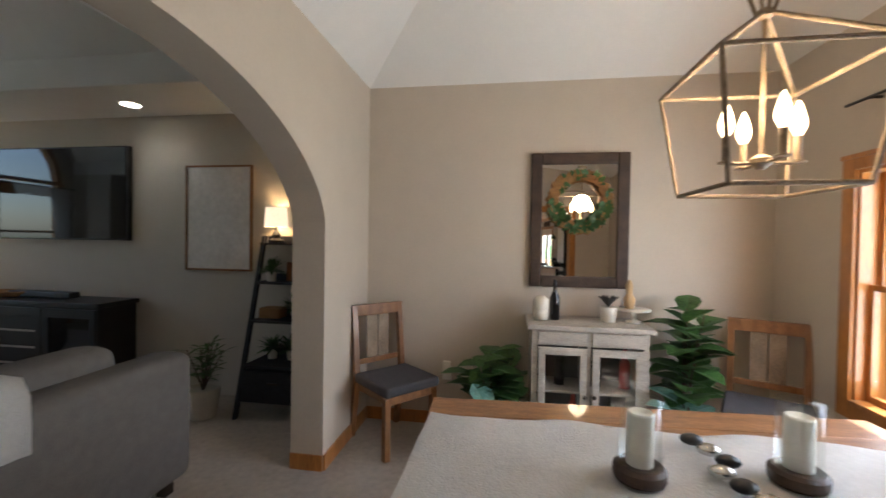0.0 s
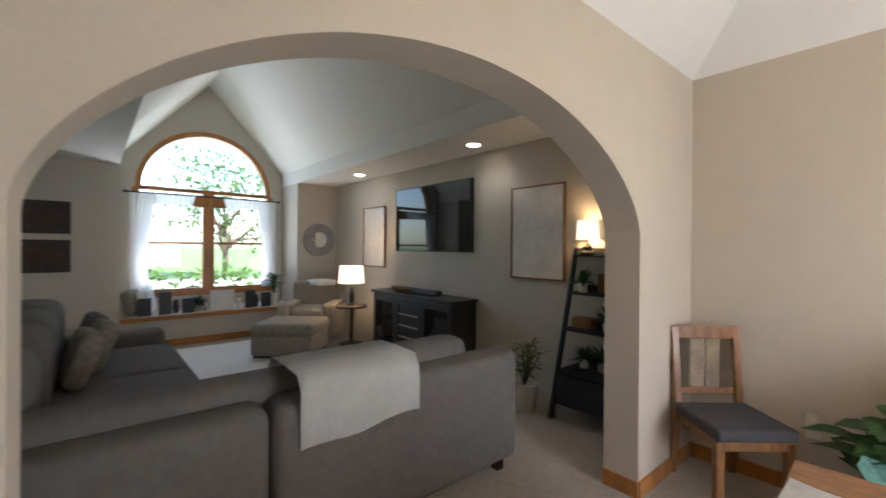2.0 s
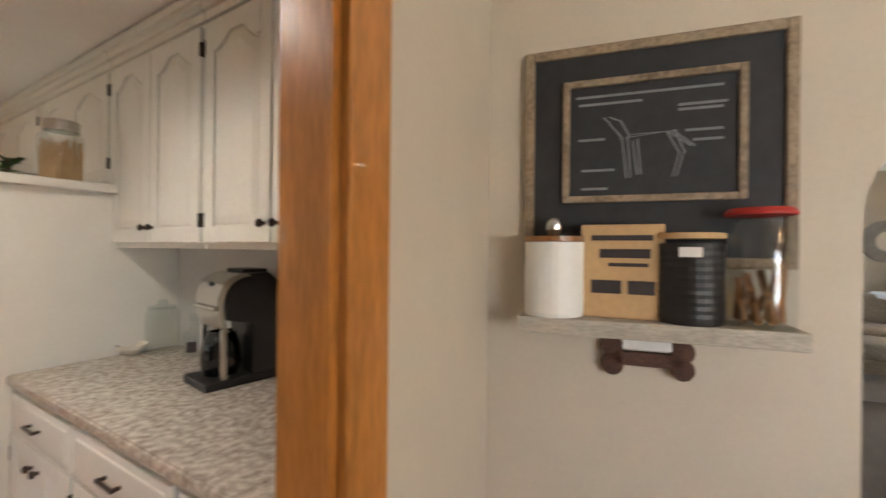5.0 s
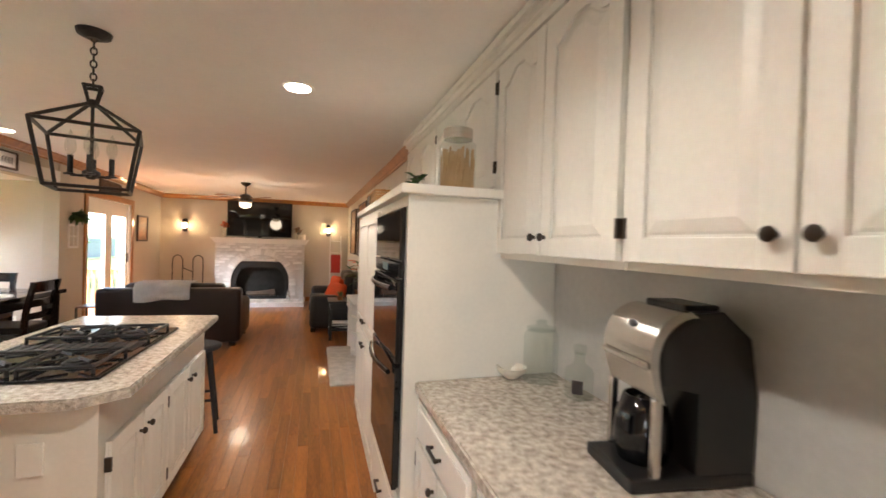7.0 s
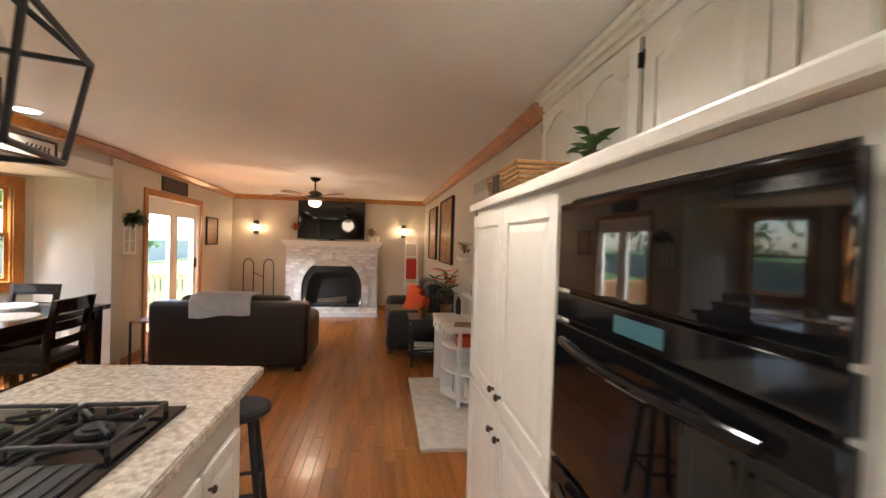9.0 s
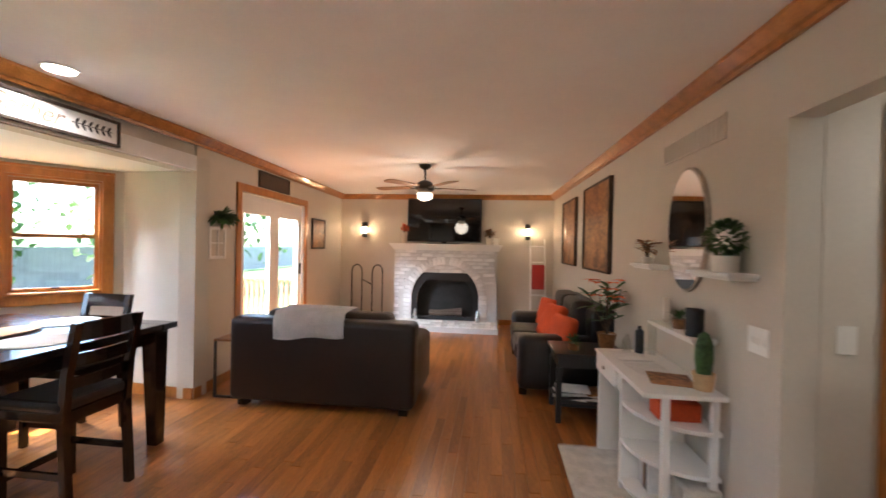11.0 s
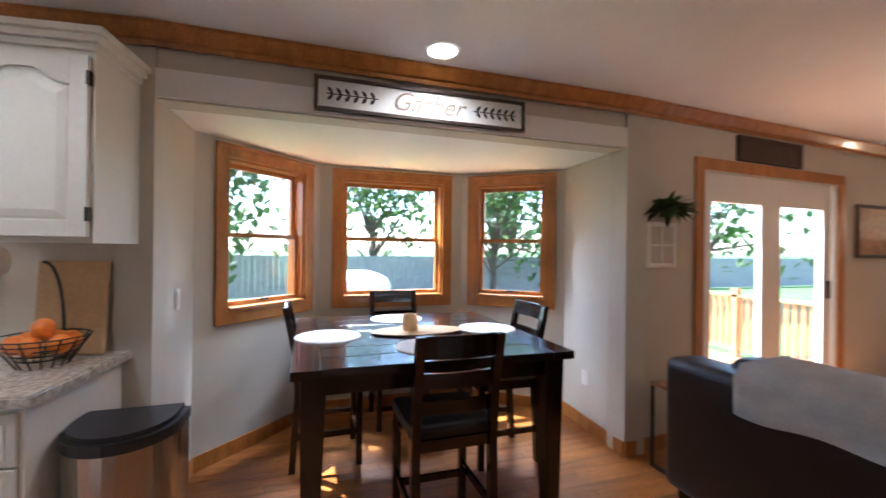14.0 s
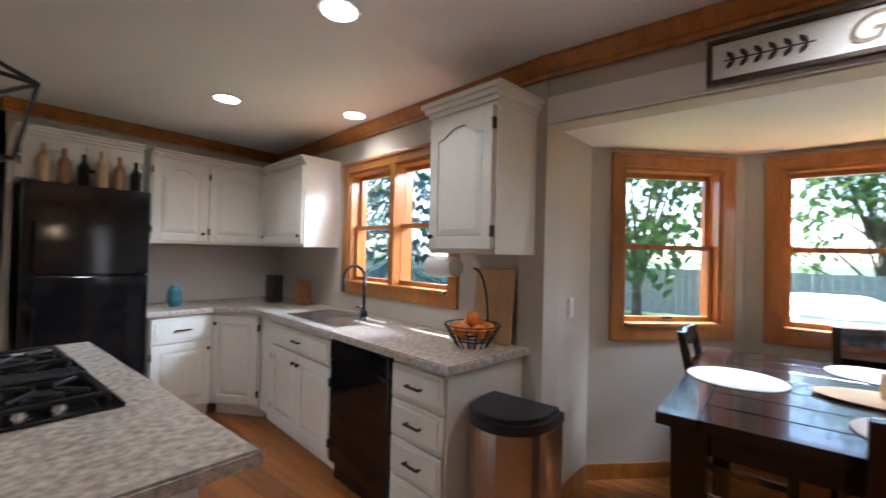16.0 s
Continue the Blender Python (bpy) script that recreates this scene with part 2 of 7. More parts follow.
def lathe(bm, c, profile, seg=20):
    """A turned shape: rings of (radius, height) above c."""
    rings = []
    for r, h in profile:
        rings.append([bm.verts.new((c[0] + r * math.cos(2 * math.pi * i / seg), c[1] + r * math.sin(2 * math.pi * i / seg), c[2] + h)) for i in range(seg)])
    for a, b in zip(rings, rings[1:]):
        for i in range(seg):
            bm.faces.new((a[i], a[(i + 1) % seg], b[(i + 1) % seg], b[i]))
    bm.faces.new(rings[0][::-1])
    bm.faces.new(rings[-1])


def prism(bm, outline, axis, a, b):
    """Extrudes an outline of (u, v) along x (u=y, v=z), y (u=x, v=z) or z (u=x, v=y) from a to b."""
    def at(u, v, w):
        return {"x": (w, u, v), "y": (u, w, v), "z": (u, v, w)}[axis]
    lo = [bm.verts.new(at(u, v, a)) for u, v in outline]
    hi = [bm.verts.new(at(u, v, b)) for u, v in outline]
    bm.faces.new(lo)
    bm.faces.new(hi[::-1])
    n = len(lo)
    for i in range(n):
        bm.faces.new((lo[i], hi[i], hi[(i + 1) % n], lo[(i + 1) % n]))
    bmesh.ops.recalc_face_normals(bm, faces=bm.faces)


def mesh_of(bm, name, material, smooth=False):
    me = bpy.data.meshes.new(name)
    bmesh.ops.recalc_face_normals(bm, faces=bm.faces)
    bm.to_mesh(me)
    bm.free()
    me.materials.append(M[material])
    if smooth:
        me.polygons.foreach_set("use_smooth", [True] * len(me.polygons))
    return me


def part(name, bm, material, parent=None, label="", smooth=False):
    """Links a bmesh as one mesh under a thing or part; the numbers are the parent's own."""
    ob = new(name, mesh_of(bm, name, material, smooth))
    if parent is not None:
        ob.parent = parent
    if label:
        tagged(ob, label)
    return ob


def thing(name, label, category, at=(0, 0, 0), turn=0, group="", kind=""):
    ob = new(name)
    ob.empty_display_size = 0.1
    ob.matrix_world = pose(*at, 0, 0, turn)
    return tagged(ob, label, category, group, kind)


def solid(name, bm, material, label, category, kind="", smooth=False):
    return tagged(part(name, bm, material, None, "", smooth), label, category, kind=kind)


def boxes(name, material, parent, *pairs, bevel=0.0, label=""):
    bm = bmesh.new()
    for a, b in pairs:
        box(bm, a, b, bevel)
    return part(name, bm, material, parent, label)


def wall(name, label, outline_boxes, material, category="wall"):
    bm = bmesh.new()
    for a, b in outline_boxes:
        box(bm, a, b)
    return solid(name, bm, material, label, category, "structure")


def wall_run(name, label, p, q, thick, z0, z1, openings, material):
    """An upright wall whose inner face goes from p to q, thick metres to the right of that way; openings are (from, to, low, high) along it."""
    p, q = Vector((*p, 0)), Vector((*q, 0))
    d = (q - p)
    length = d.length
    ang = math.degrees(math.atan2(d.y, d.x))
    bm = bmesh.new()
    cuts = sorted(openings)
    x = 0.0
    for a, b, lo, hi in cuts:
        if a > x:
            box(bm, (x, -thick, z0), (a, 0, z1))
        if lo > z0:
            box(bm, (a, -thick, z0), (b, 0, lo))
        if hi < z1:
            box(bm, (a, -thick, hi), (b, 0, z1))
        x = b
    if x < length:
        box(bm, (x, -thick, z0), (length, 0, z1))
    ob = solid(name, bm, material, label, "wall", "structure")
    ob.matrix_world = pose(p.x, p.y, 0, 0, 0, ang)
    return ob


# ---- the front wing ----
# dining and living room stand at a slight angle to the kitchen; their own plan is square
WING = pose(-0.982, -7.022, 0, 0, 0, 12.2) @ pose(1.739, 7.295, 0)
WD = -6.45                                    # north end of the wing's own plan


def standing():
    return {ob.name for ob in scene.collection.objects}


def set_in_wing(before):
    """Turns everything built since `before` from the wing's own plan into its place."""
    for ob in [o for o in scene.collection.objects if o.name not in before and o.parent is None]:
        ob.matrix_basis = WING @ ob.matrix_basis


# daylight through the dining windows
mark = standing()
lamp("AREA", (-3.42, -10.0, 1.3), 22, (0.93, 0.97, 1.0), (-1.0, -10.0, 1.2), 1.4, 1.2)
# added lamp hidden below the arched window's sill, standing in for sunlit ground bounce
lamp("AREA", (7.2, -9.7, 0.42), 32, (0.95, 0.98, 1.0), (3.4, -9.7, 3.6), 1.8, 0.4)
set_in_wing(mark)
# added lamps outside, unseen, standing in for sky light above the bay windows
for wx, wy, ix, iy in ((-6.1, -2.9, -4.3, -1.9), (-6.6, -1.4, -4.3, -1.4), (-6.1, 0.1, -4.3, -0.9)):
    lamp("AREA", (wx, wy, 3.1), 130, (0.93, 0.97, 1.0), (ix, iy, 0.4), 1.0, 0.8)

# ---- plan ----
XL, RX, YF, CH = -3.94, 0.0, 4.35, 2.44      # family room: bay wall, shelf wall, fireplace wall, ceiling
KX, NY = 0.22, -6.48                          # kitchen cabinet wall, wall to the dining room
AX, MY, WX = -0.275, -11.48, -3.3             # dining room: arch wall, looking-glass wall, window wall
TY, LX, GX, LZ = -11.7, 5.9, 6.7, 2.63        # living room: television wall, end wall, gable window wall, low ceiling
BY = -6.1                                     # kitchen wall behind the refrigerator
FL, FR = (XL - 0.28, YF), (-0.12, YF)         # corners beside the fireplace
BAY = [(XL, -2.77), (-4.54, -2.74), (-5.31, -1.98), (-5.31, -0.69), (-4.74, 0.06), (XL, 0.0)]
SINK = (-4.335, BY)                           # where the sink wall meets the refrigerator wall


def window(name, label, p, q, z0, z1, thick=0.16, double=True, mid=0, casing=0.085):
    """A cased sash window standing in the opening from p to q (room on the left of that way)."""
    d = Vector((q[0] - p[0], q[1] - p[1], 0))
    w, ang = d.length, math.degrees(math.atan2(d.y, d.x))
    t = thing(name, label, "window", (p[0], p[1], 0), ang, kind="structure")
    c = casing
    part_box = lambda nm, m, *prs, bevel=0.0: boxes(nm, m, t, *prs, bevel=bevel)
    part_box("window_frame", "oak", ((-c, 0, z0 - c), (0.002, 0.022, z1 + c)), ((w - 0.002, 0, z0 - c), (w + c, 0.022, z1 + c)),
             ((0, 0, z1), (w, 0.022, z1 + c)), ((0, 0, z0 - c), (w, 0.022, z0)), ((-c, 0.02, z1 + c - 0.025), (w + c, 0.034, z1 + c)), bevel=0.004)
    part_box("jamb", "oak", ((0, -thick, z0), (0.02, 0, z1)), ((w - 0.02, -thick, z0), (w, 0, z1)), ((0.02, -thick, z1 - 0.02), (w - 0.02, 0, z1)))
    part_box("window_sill", "oak", ((0.02, -thick, z0), (w - 0.02, 0.035, z0 + 0.025)), bevel=0.006)
    bays = 2 if mid else 1
    bw = (w - 0.04) / bays
    zm = (z0 + z1) / 2
    for i in range(bays):
        x0 = 0.02 + i * bw
        x1 = x0 + bw
        for nm, a, b, yy in (("sash", z0 + 0.025, zm + 0.015, -0.05), ("sash", zm - 0.015, z1 - 0.02, -0.09)):
            f = 0.032
            part_box(nm, "oak", ((x0, yy - 0.03, a), (x0 + f, yy, b)), ((x1 - f, yy - 0.03, a), (x1, yy, b)), ((x0 + f, yy - 0.03, a), (x1 - f, yy, a + f)), ((x0 + f, yy - 0.03, b - f), (x1 - f, yy, b)))
            gl = boxes("pane", "pane", t, ((x0 + f, yy - 0.018, a + f), (x1 - f, yy - 0.014, b - f)))
            gl.visible_shadow = False
        if mid and i == 0:
            part_box("mullion", "oak", ((x1 - 0.03, -thick, z0), (x1 + 0.03, 0.02, z1)))
    part_box("sash_lock", "bronze", ((w / 2 - 0.03, -0.05, z0 + 0.045), (w / 2 + 0.03, -0.03, z0 + 0.06)))
    return t


# ---- floors ----
bm = bmesh.new()
box(bm, (XL - 1.6, NY - 0.14, -0.1), (RX + 1.6, YF + 0.2, -0.014))
solid("floor_base", bm, "groove", "dark gaps under the oak floor boards", "floor", "structure")
bm = bmesh.new()
box(bm, (-3.4, NY - 1.0, -0.1), (0.6, NY - 0.12, -0.006))
solid("floor_carpet_edge", bm, "carpet", "beige carpet up to the kitchen doorway", "carpet", "structure")
mark = standing()
bm = bmesh.new()
box(bm, (WX - 0.2, MY - 0.5, -0.1), (GX + 0.2, -7.6, -0.002))
box(bm, (-1.2, -7.6, -0.1), (GX + 0.2, -7.1, -0.002))
box(bm, (AX + 0.2, -7.1, -0.1), (GX + 0.2, -6.3, -0.002))
solid("floor_carpet", bm, "carpet", "beige cut-pile carpet through dining and living room", "carpet", "structure")
set_in_wing(mark)

# ---- family room and kitchen walls ----
def off(p, q, s):
    d = (Vector(q) - Vector(p)).normalized()
    return (p[0] + d.x * s, p[1] + d.y * s)


wall_run("wall_fireplace", "painted wall behind the brick fireplace", FR, FL, 0.15, 0, CH, [], "wall")
wall_run("wall_patio", "greige wall with the patio door", FL, BAY[5], 0.16, 0, CH, [(1.84, 3.62, 0, 2.03)], "wall")
hdr = bmesh.new()
box(hdr, (XL - 0.02, -2.77, 2.105), (XL - 0.16, 0, CH))
solid("wall_header", hdr, "wall", "greige wall above the breakfast bay", "wall", "structure")
segs = [(BAY[5], BAY[4], []), (BAY[4], BAY[3], "w"), (BAY[3], BAY[2], "w"), (BAY[2], BAY[1], "w"), (BAY[1], BAY[0], [])]
for i, (p, q, o) in enumerate(segs):
    ln = (Vector(q) - Vector(p)).length
    ops = []
    if o == "w":
        a, b = {1: (0.16, ln - 0.15), 2: (0.19, ln - 0.19), 3: (0.17, ln - 0.22)}[i]
        ops = [(a, b, 0.97, 2.0)]
        window("window_%d" % i, "oak-trimmed double-hung sash window in the breakfast bay", off(p, q, a), off(p, q, b), 0.97, 2.0)
    wall_run("wall_bay_%d" % i, "greige wall of the breakfast bay", p, q, 0.16, 0, 2.24, ops, "wall")
bm = bmesh.new()
prism(bm, [(x - (0.14 if x < XL - 0.1 else 0), y) for x, y in BAY], "z", 2.115, 2.25)
# unseen cover slab, added to stop sun leaking in over the bay walls
box(bm, (-5.48, -2.92, 2.251), (XL - 0.17, 0.18, 2.3))
solid("ceiling_bay", bm, "ceil", "white ceiling of the breakfast bay", "ceiling", "structure")
sa = off(BAY[0], SINK, 0.62)
sb = off(BAY[0], SINK, 2.0)
wall_run("wall_sink", "greige wall with the sink window", BAY[0], SINK, 0.16, 0, CH, [(0.7, 1.93, 1.14, 2.08)], "wall")
window("window_sink", "oak-trimmed twin sash window over the sink", off(BAY[0], SINK, 0.7), off(BAY[0], SINK, 1.93), 1.14, 2.08, mid=1)
wall("wall_refrigerator", "greige wall behind the refrigerator", [((SINK[0] - 0.1, BY, 0), (-2.1, BY - 0.12, CH))], "wall")
wall("wall_closet", "greige side of the closet by the refrigerator", [((-2.1, BY, 0), (-2.22, NY, CH))], "wall")
wall("wall_kitchen", "painted wall behind the kitchen cabinets", [((KX, -6.42, 0), (KX + 0.12, -2.62, CH))], "wall")
wall("wall_kitchen_end", "painted return beside the pantry cabinet", [((KX + 0.12, -2.62, 0), (1.5, -2.5, CH))], "wall")
wall_run("wall_shelves", "greige wall with floating shelves and canvas prints", (RX, -1.62), FR, 0.14, 0, CH, [], "wall")
wall("wall_hall", "greige wall of the side hall", [((RX, -2.5, 2.03), (RX + 0.12, -1.62, CH)), ((RX + 0.14, -1.62, 0), (1.5, -1.5, CH)), ((1.5, -2.6, 0), (1.62, -1.5, CH))], "wall")
t = thing("door_hall", "golden oak door casing in the side hall", "door", kind="structure")
boxes("casing", "oak", t, ((0.36, -1.642, 0), (0.45, -1.622, 2.1)), bevel=0.004)
bm = bmesh.new()
box(bm, (SINK[0] - 0.2, NY, CH), (1.6, YF + 0.16, CH + 0.1))
solid("ceiling_family", bm, "ceil", "flat white ceiling over kitchen and family room", "ceiling", "structure")

# ---- dining room ----
DX0, DX1 = -0.53, -1.93                     # sides of the doorway
wall("wall_dining_north", "beige wall beside the cased kitchen doorway", [((DX0, NY - 0.12, 2.08), (DX1, NY, 3.7)), ((DX1, NY - 0.12, 0), (-3.6, NY, 3.7))], "wall_d")
wall_run("wall_dining_corner", "short beige wall between doorway and arch wall", (0.43, -6.4), (DX0, NY - 0.12), 0.07, 0, 3.7, [], "wall_d")
t = thing("door_1", "wide cased doorway trimmed in golden oak", "doorway", kind="structure")
for y in (NY - 0.14, NY):
    boxes("casing", "oak", t, ((DX0 - 0.005, y, 0), (DX0 + 0.09, y + 0.02, 2.17)), ((DX1 + 0.005, y, 0), (DX1 - 0.09, y + 0.02, 2.17)), ((DX0 - 0.005, y, 2.075), (DX1 + 0.005, y + 0.02, 2.17)), bevel=0.005)
boxes("jamb", "oak", t, ((DX0, NY - 0.118, 0), (DX0 - 0.02, NY - 0.002, 2.06)), ((DX1, NY - 0.118, 0), (DX1 + 0.02, NY - 0.002, 2.06)), ((DX0 - 0.02, NY - 0.118, 2.06), (DX1 + 0.02, NY - 0.002, 2.08)))
mark = standing()

# arch wall: an elliptical opening cut through a thick wall
bm = bmesh.new()
ya, yb, sp, rise, top = -8.04, -10.66, 1.58, 0.645, 4.0
arc = [((ya + yb) / 2 + (ya - yb) / 2 * math.cos(k * math.pi / 40), sp + rise * math.sin(k * math.pi / 40) ** 1.25) for k in range(41)]
for k in range(40):
    (u0, v0), (u1, v1) = arc[k], arc[k + 1]
    prism(bm, [(u0, v0), (u1, v1), (u1, top), (u0, top)], "x", AX, AX + 0.22)
box(bm, (AX, WD - 0.35, 0), (AX + 0.22, ya, top))
box(bm, (AX, yb, 0), (AX + 0.22, TY - 0.15, top))
bmesh.ops.remove_doubles(bm, verts=bm.verts, dist=0.0005)
solid("wall_arch", bm, "wall_d", "thick beige wall with a wide elliptical arched opening", "wall", "structure")
wall("wall_looking_glass", "beige dining wall behind the buffet", [((AX, MY, 0), (WX - 0.15, MY - 0.14, 2.72))], "wall_d")
wall_run("wall_dining_window", "beige dining wall with an oak-trimmed window", (WX, WD), (WX, MY), 0.16, 0, 2.72, [(2.78, 4.33, 0.62, 1.9)], "wall_d")
window("window_dining", "oak-trimmed double-hung dining room window", (WX, -9.23), (WX, -10.78), 0.62, 1.9, mid=1)
bm = bmesh.new()
z0, z1, ins = 2.72, 3.55, 1.4
o = [(AX, MY), (WX, MY), (WX, WD), (AX, WD)]
i4 = [(AX - ins, MY + ins + 0.25), (WX + ins, MY + ins + 0.25), (WX + ins, -6.76 - ins), (AX - ins, -6.76 - ins)]
vo = [bm.verts.new((x, y, z0)) for x, y in o]
vi = [bm.verts.new((x, y, z1)) for x, y in i4]
for k in range(4):
    bm.faces.new((vo[k], vo[(k + 1) % 4], vi[(k + 1) % 4], vi[k]))
bm.faces.new(vi)
r = bmesh.ops.extrude_face_region(bm, geom=list(bm.faces))
bmesh.ops.translate(bm, vec=(0, 0, 0.12), verts=[g for g in r["geom"] if isinstance(g, bmesh.types.BMVert)])
solid("ceiling_dining", bm, "ceil", "white hipped vault over the dining room", "ceiling", "structure")

# ---- living room ----
VY0, VY1, VR, VZ, VE = -10.95, -8.45, -9.7, 4.27, 2.86
wall("wall_television", "greige living room wall behind the television", [((AX + 0.22, TY, 0), (LX + 0.15, TY - 0.14, LZ))], "wall")
wall("wall_living_north", "greige living room wall", [((AX + 0.22, -6.5, 0), (LX, -6.36, LZ))], "wall")
wall("wall_living_end", "greige living room end wall beside the window bay", [((LX, TY, 0), (LX + 0.14, VY0, VE)), ((LX, VY1, 0), (LX + 0.14, -6.4, VE))], "wall")
bm = bmesh.new()
box(bm, (LX + 0.14, VY0, 0), (GX, VY0 - 0.14, VE))
box(bm, (LX + 0.14, VY1, 0), (GX, VY1 + 0.14, VE))
solid("wall_window_return", bm, "wall", "painted returns of the window bay", "wall", "structure")
WC, WR, WB = -9.7, 1.0, 2.42
bm = bmesh.new()
box(bm, (GX, VY0 - 0.1, 0), (GX + 0.16, WC - WR, WB))
box(bm, (GX, WC + WR, 0), (GX + 0.16, VY1 + 0.1, WB))
box(bm, (GX, WC - WR, 0), (GX + 0.16, WC + WR, 0.72))
half = [(WC + WR * math.cos(k * math.pi / 32), WB + WR * math.sin(k * math.pi / 32)) for k in range(33)]
for k in range(32):
    (u0, v0), (u1, v1) = half[k], half[k + 1]
    prism(bm, [(u0, v0), (u1, v1), (u1, 4.5), (u0, 4.5)], "x", GX, GX + 0.16)
box(bm, (GX, VY0 - 0.1, WB), (GX + 0.16, WC - WR, 4.5))
box(bm, (GX, WC + WR, WB), (GX + 0.16, VY1 + 0.1, 4.5))
solid("wall_gable", bm, "wall", "painted gable wall round the arched window", "wall", "structure")
bm = bmesh.new()
box(bm, (AX + 0.22, TY, LZ), (LX + 0.14, VY0, LZ + 0.08))
box(bm, (AX + 0.22, VY1, LZ), (LX + 0.14, -6.36, LZ + 0.08))
box(bm, (AX + 0.22, VY0, LZ), (0.7, VY1, LZ + 0.08))
box(bm, (0.7, VY0 + 0.006, LZ - 0.004), (GX, VY0 - 0.08, VE))
box(bm, (0.7, VY1 - 0.006, LZ - 0.004), (GX, VY1 + 0.08, VE))
prism(bm, [(VY0, VE), (VR, VZ), (VY1, VE), (VY1, VE + 0.1), (VR, VZ + 0.1), (VY0, VE + 0.1)], "x", 0.7, GX + 0.16)
prism(bm, [(VY0, LZ + 0.08), (VY1, LZ + 0.08), (VY1, VE), (VR, VZ), (VY0, VE)], "x", 0.6, 0.7)
solid("ceiling_living", bm, "ceil", "white living room ceiling with a gabled vault and low soffits", "ceiling", "structure")

# arched gable window
t = thing("window_arched", "arched oak window over twin double-hung sashes", "window", kind="structure")
bm = bmesh.new()
for k in range(32):
    (u0, v0), (u1, v1) = half[k], half[k + 1]
    g = lambda u, v, s: (WC + (u - WC) * s, WB + (v - WB) * s)
    prism(bm, [g(u0, v0, 0.95), g(u1, v1, 0.95), g(u1, v1, 1.03), g(u0, v0, 1.03)], "x", GX - 0.02, GX + 0.12)
part("arch_frame", bm, "oak", t)
boxes("window_frame", "oak", t, ((GX - 0.02, WC - WR - 0.07, 0.66), (GX + 0.12, WC - WR + 0.03, WB)), ((GX - 0.02, WC + WR - 0.03, 0.66), (GX + 0.12, WC + WR + 0.07, WB)),
      ((GX - 0.02, WC - 0.09, 0.66), (GX + 0.12, WC + 0.09, WB - 0.03)), ((GX - 0.02, WC - WR, WB - 0.03), (GX + 0.12, WC + WR, WB + 0.03)), bevel=0.006)
boxes("window_sill", "oak", t, ((GX - 0.05, WC - WR - 0.07, 0.66), (GX + 0.12, WC + WR + 0.07, 0.74)))
for y0, y1 in ((WC - WR + 0.03, WC - 0.09), (WC + 0.09, WC + WR - 0.03)):
    boxes("sash", "oak", t, ((GX + 0.03, y0, 1.52), (GX + 0.08, y1, 1.56)), ((GX + 0.03, y0, 0.74), (GX + 0.08, y1, 0.78)))
bm = bmesh.new()
box(bm, (GX + 0.05, WC - WR, 0.74), (GX + 0.054, WC + WR, WB))
prism(bm, half, "x", GX + 0.05, GX + 0.054)
g = part("pane", bm, "pane", t)
g.visible_shadow = False
bm = bmesh.new()
box(bm, (LX, VY0, 0), (GX, VY1, 0.42))
box(bm, (LX - 0.03, VY0, 0.42), (GX, VY1, 0.46), 0.01)
ws = solid("window_seat", bm, "wall", "built-in window seat under the arched window", "window seat", "structure")
boxes("front_rail", "oak", ws, ((LX - 0.045, VY0, 0.4), (LX - 0.031, VY1, 0.465)), ((LX - 0.012, VY0, 0.0), (LX - 0.001, VY1, 0.1)))

set_in_wing(mark)

# ---- trim ----
def strip(name, label, material, runs, z0, z1, depth, bevel=0.0, step=0):
    bm = bmesh.new()
    for p, q in runs:
        d = Vector((q[0] - p[0], q[1] - p[1], 0))
        m = pose(p[0], p[1], 0, 0, 0, math.degrees(math.atan2(d.y, d.x)))
        if step:
            prof = [(0.002, z0), (depth * 0.25, z0), (depth * 0.3, z0 + 0.02), (depth * 0.5, z0 + 0.025), (depth, z1 - 0.02), (depth, z1 - 0.002), (0.002, z1 - 0.002)]
            b2 = bmesh.new()
            prism(b2, prof, "x", -0.03, d.length + 0.03)
            me = bpy.data.meshes.new("strip")
            b2.to_mesh(me)
            b2.free()
            me.transform(m)
            bm.from_mesh(me)
        else:
            box(bm, (0, 0.001, z0), (d.length, depth, z1), bevel, m)
    return solid(name, bm, material, label, "trim", "structure")


strip("crown_molding", "golden oak crown molding under the ceiling", "oak", [(FR, FL), (FL, BAY[5]), (BAY[5], BAY[0]), (BAY[0], SINK), (SINK, (-2.22, BY)), ((RX, -1.62), FR), ((RX, -2.55), (RX, -1.62))], 2.345, CH, 0.085, step=1)
pd0, pd1 = off(FL, BAY[5], 1.75), off(FL, BAY[5], 3.71)
strip("baseboard", "golden oak baseboard", "oak", [(FR, (-1.1, YF)), ((-3.2, YF), FL), (FL, pd0), (pd1, BAY[5]), (BAY[5], BAY[4]), (BAY[4], BAY[3]), (BAY[3], BAY[2]), (BAY[2], BAY[1]), (BAY[1], BAY[0]), ((RX, -1.62), FR)], 0, 0.1, 0.014, 0.003)
mark = standing()
strip("baseboard_dining", "golden oak baseboard of the dining room", "oak", [((AX, MY), (AX, yb)), ((WX, MY), (AX, MY)), ((AX, yb), (AX + 0.22, yb)), ((AX, ya), (AX, -7.1))], 0, 0.1, 0.014, 0.003)
set_in_wing(mark)

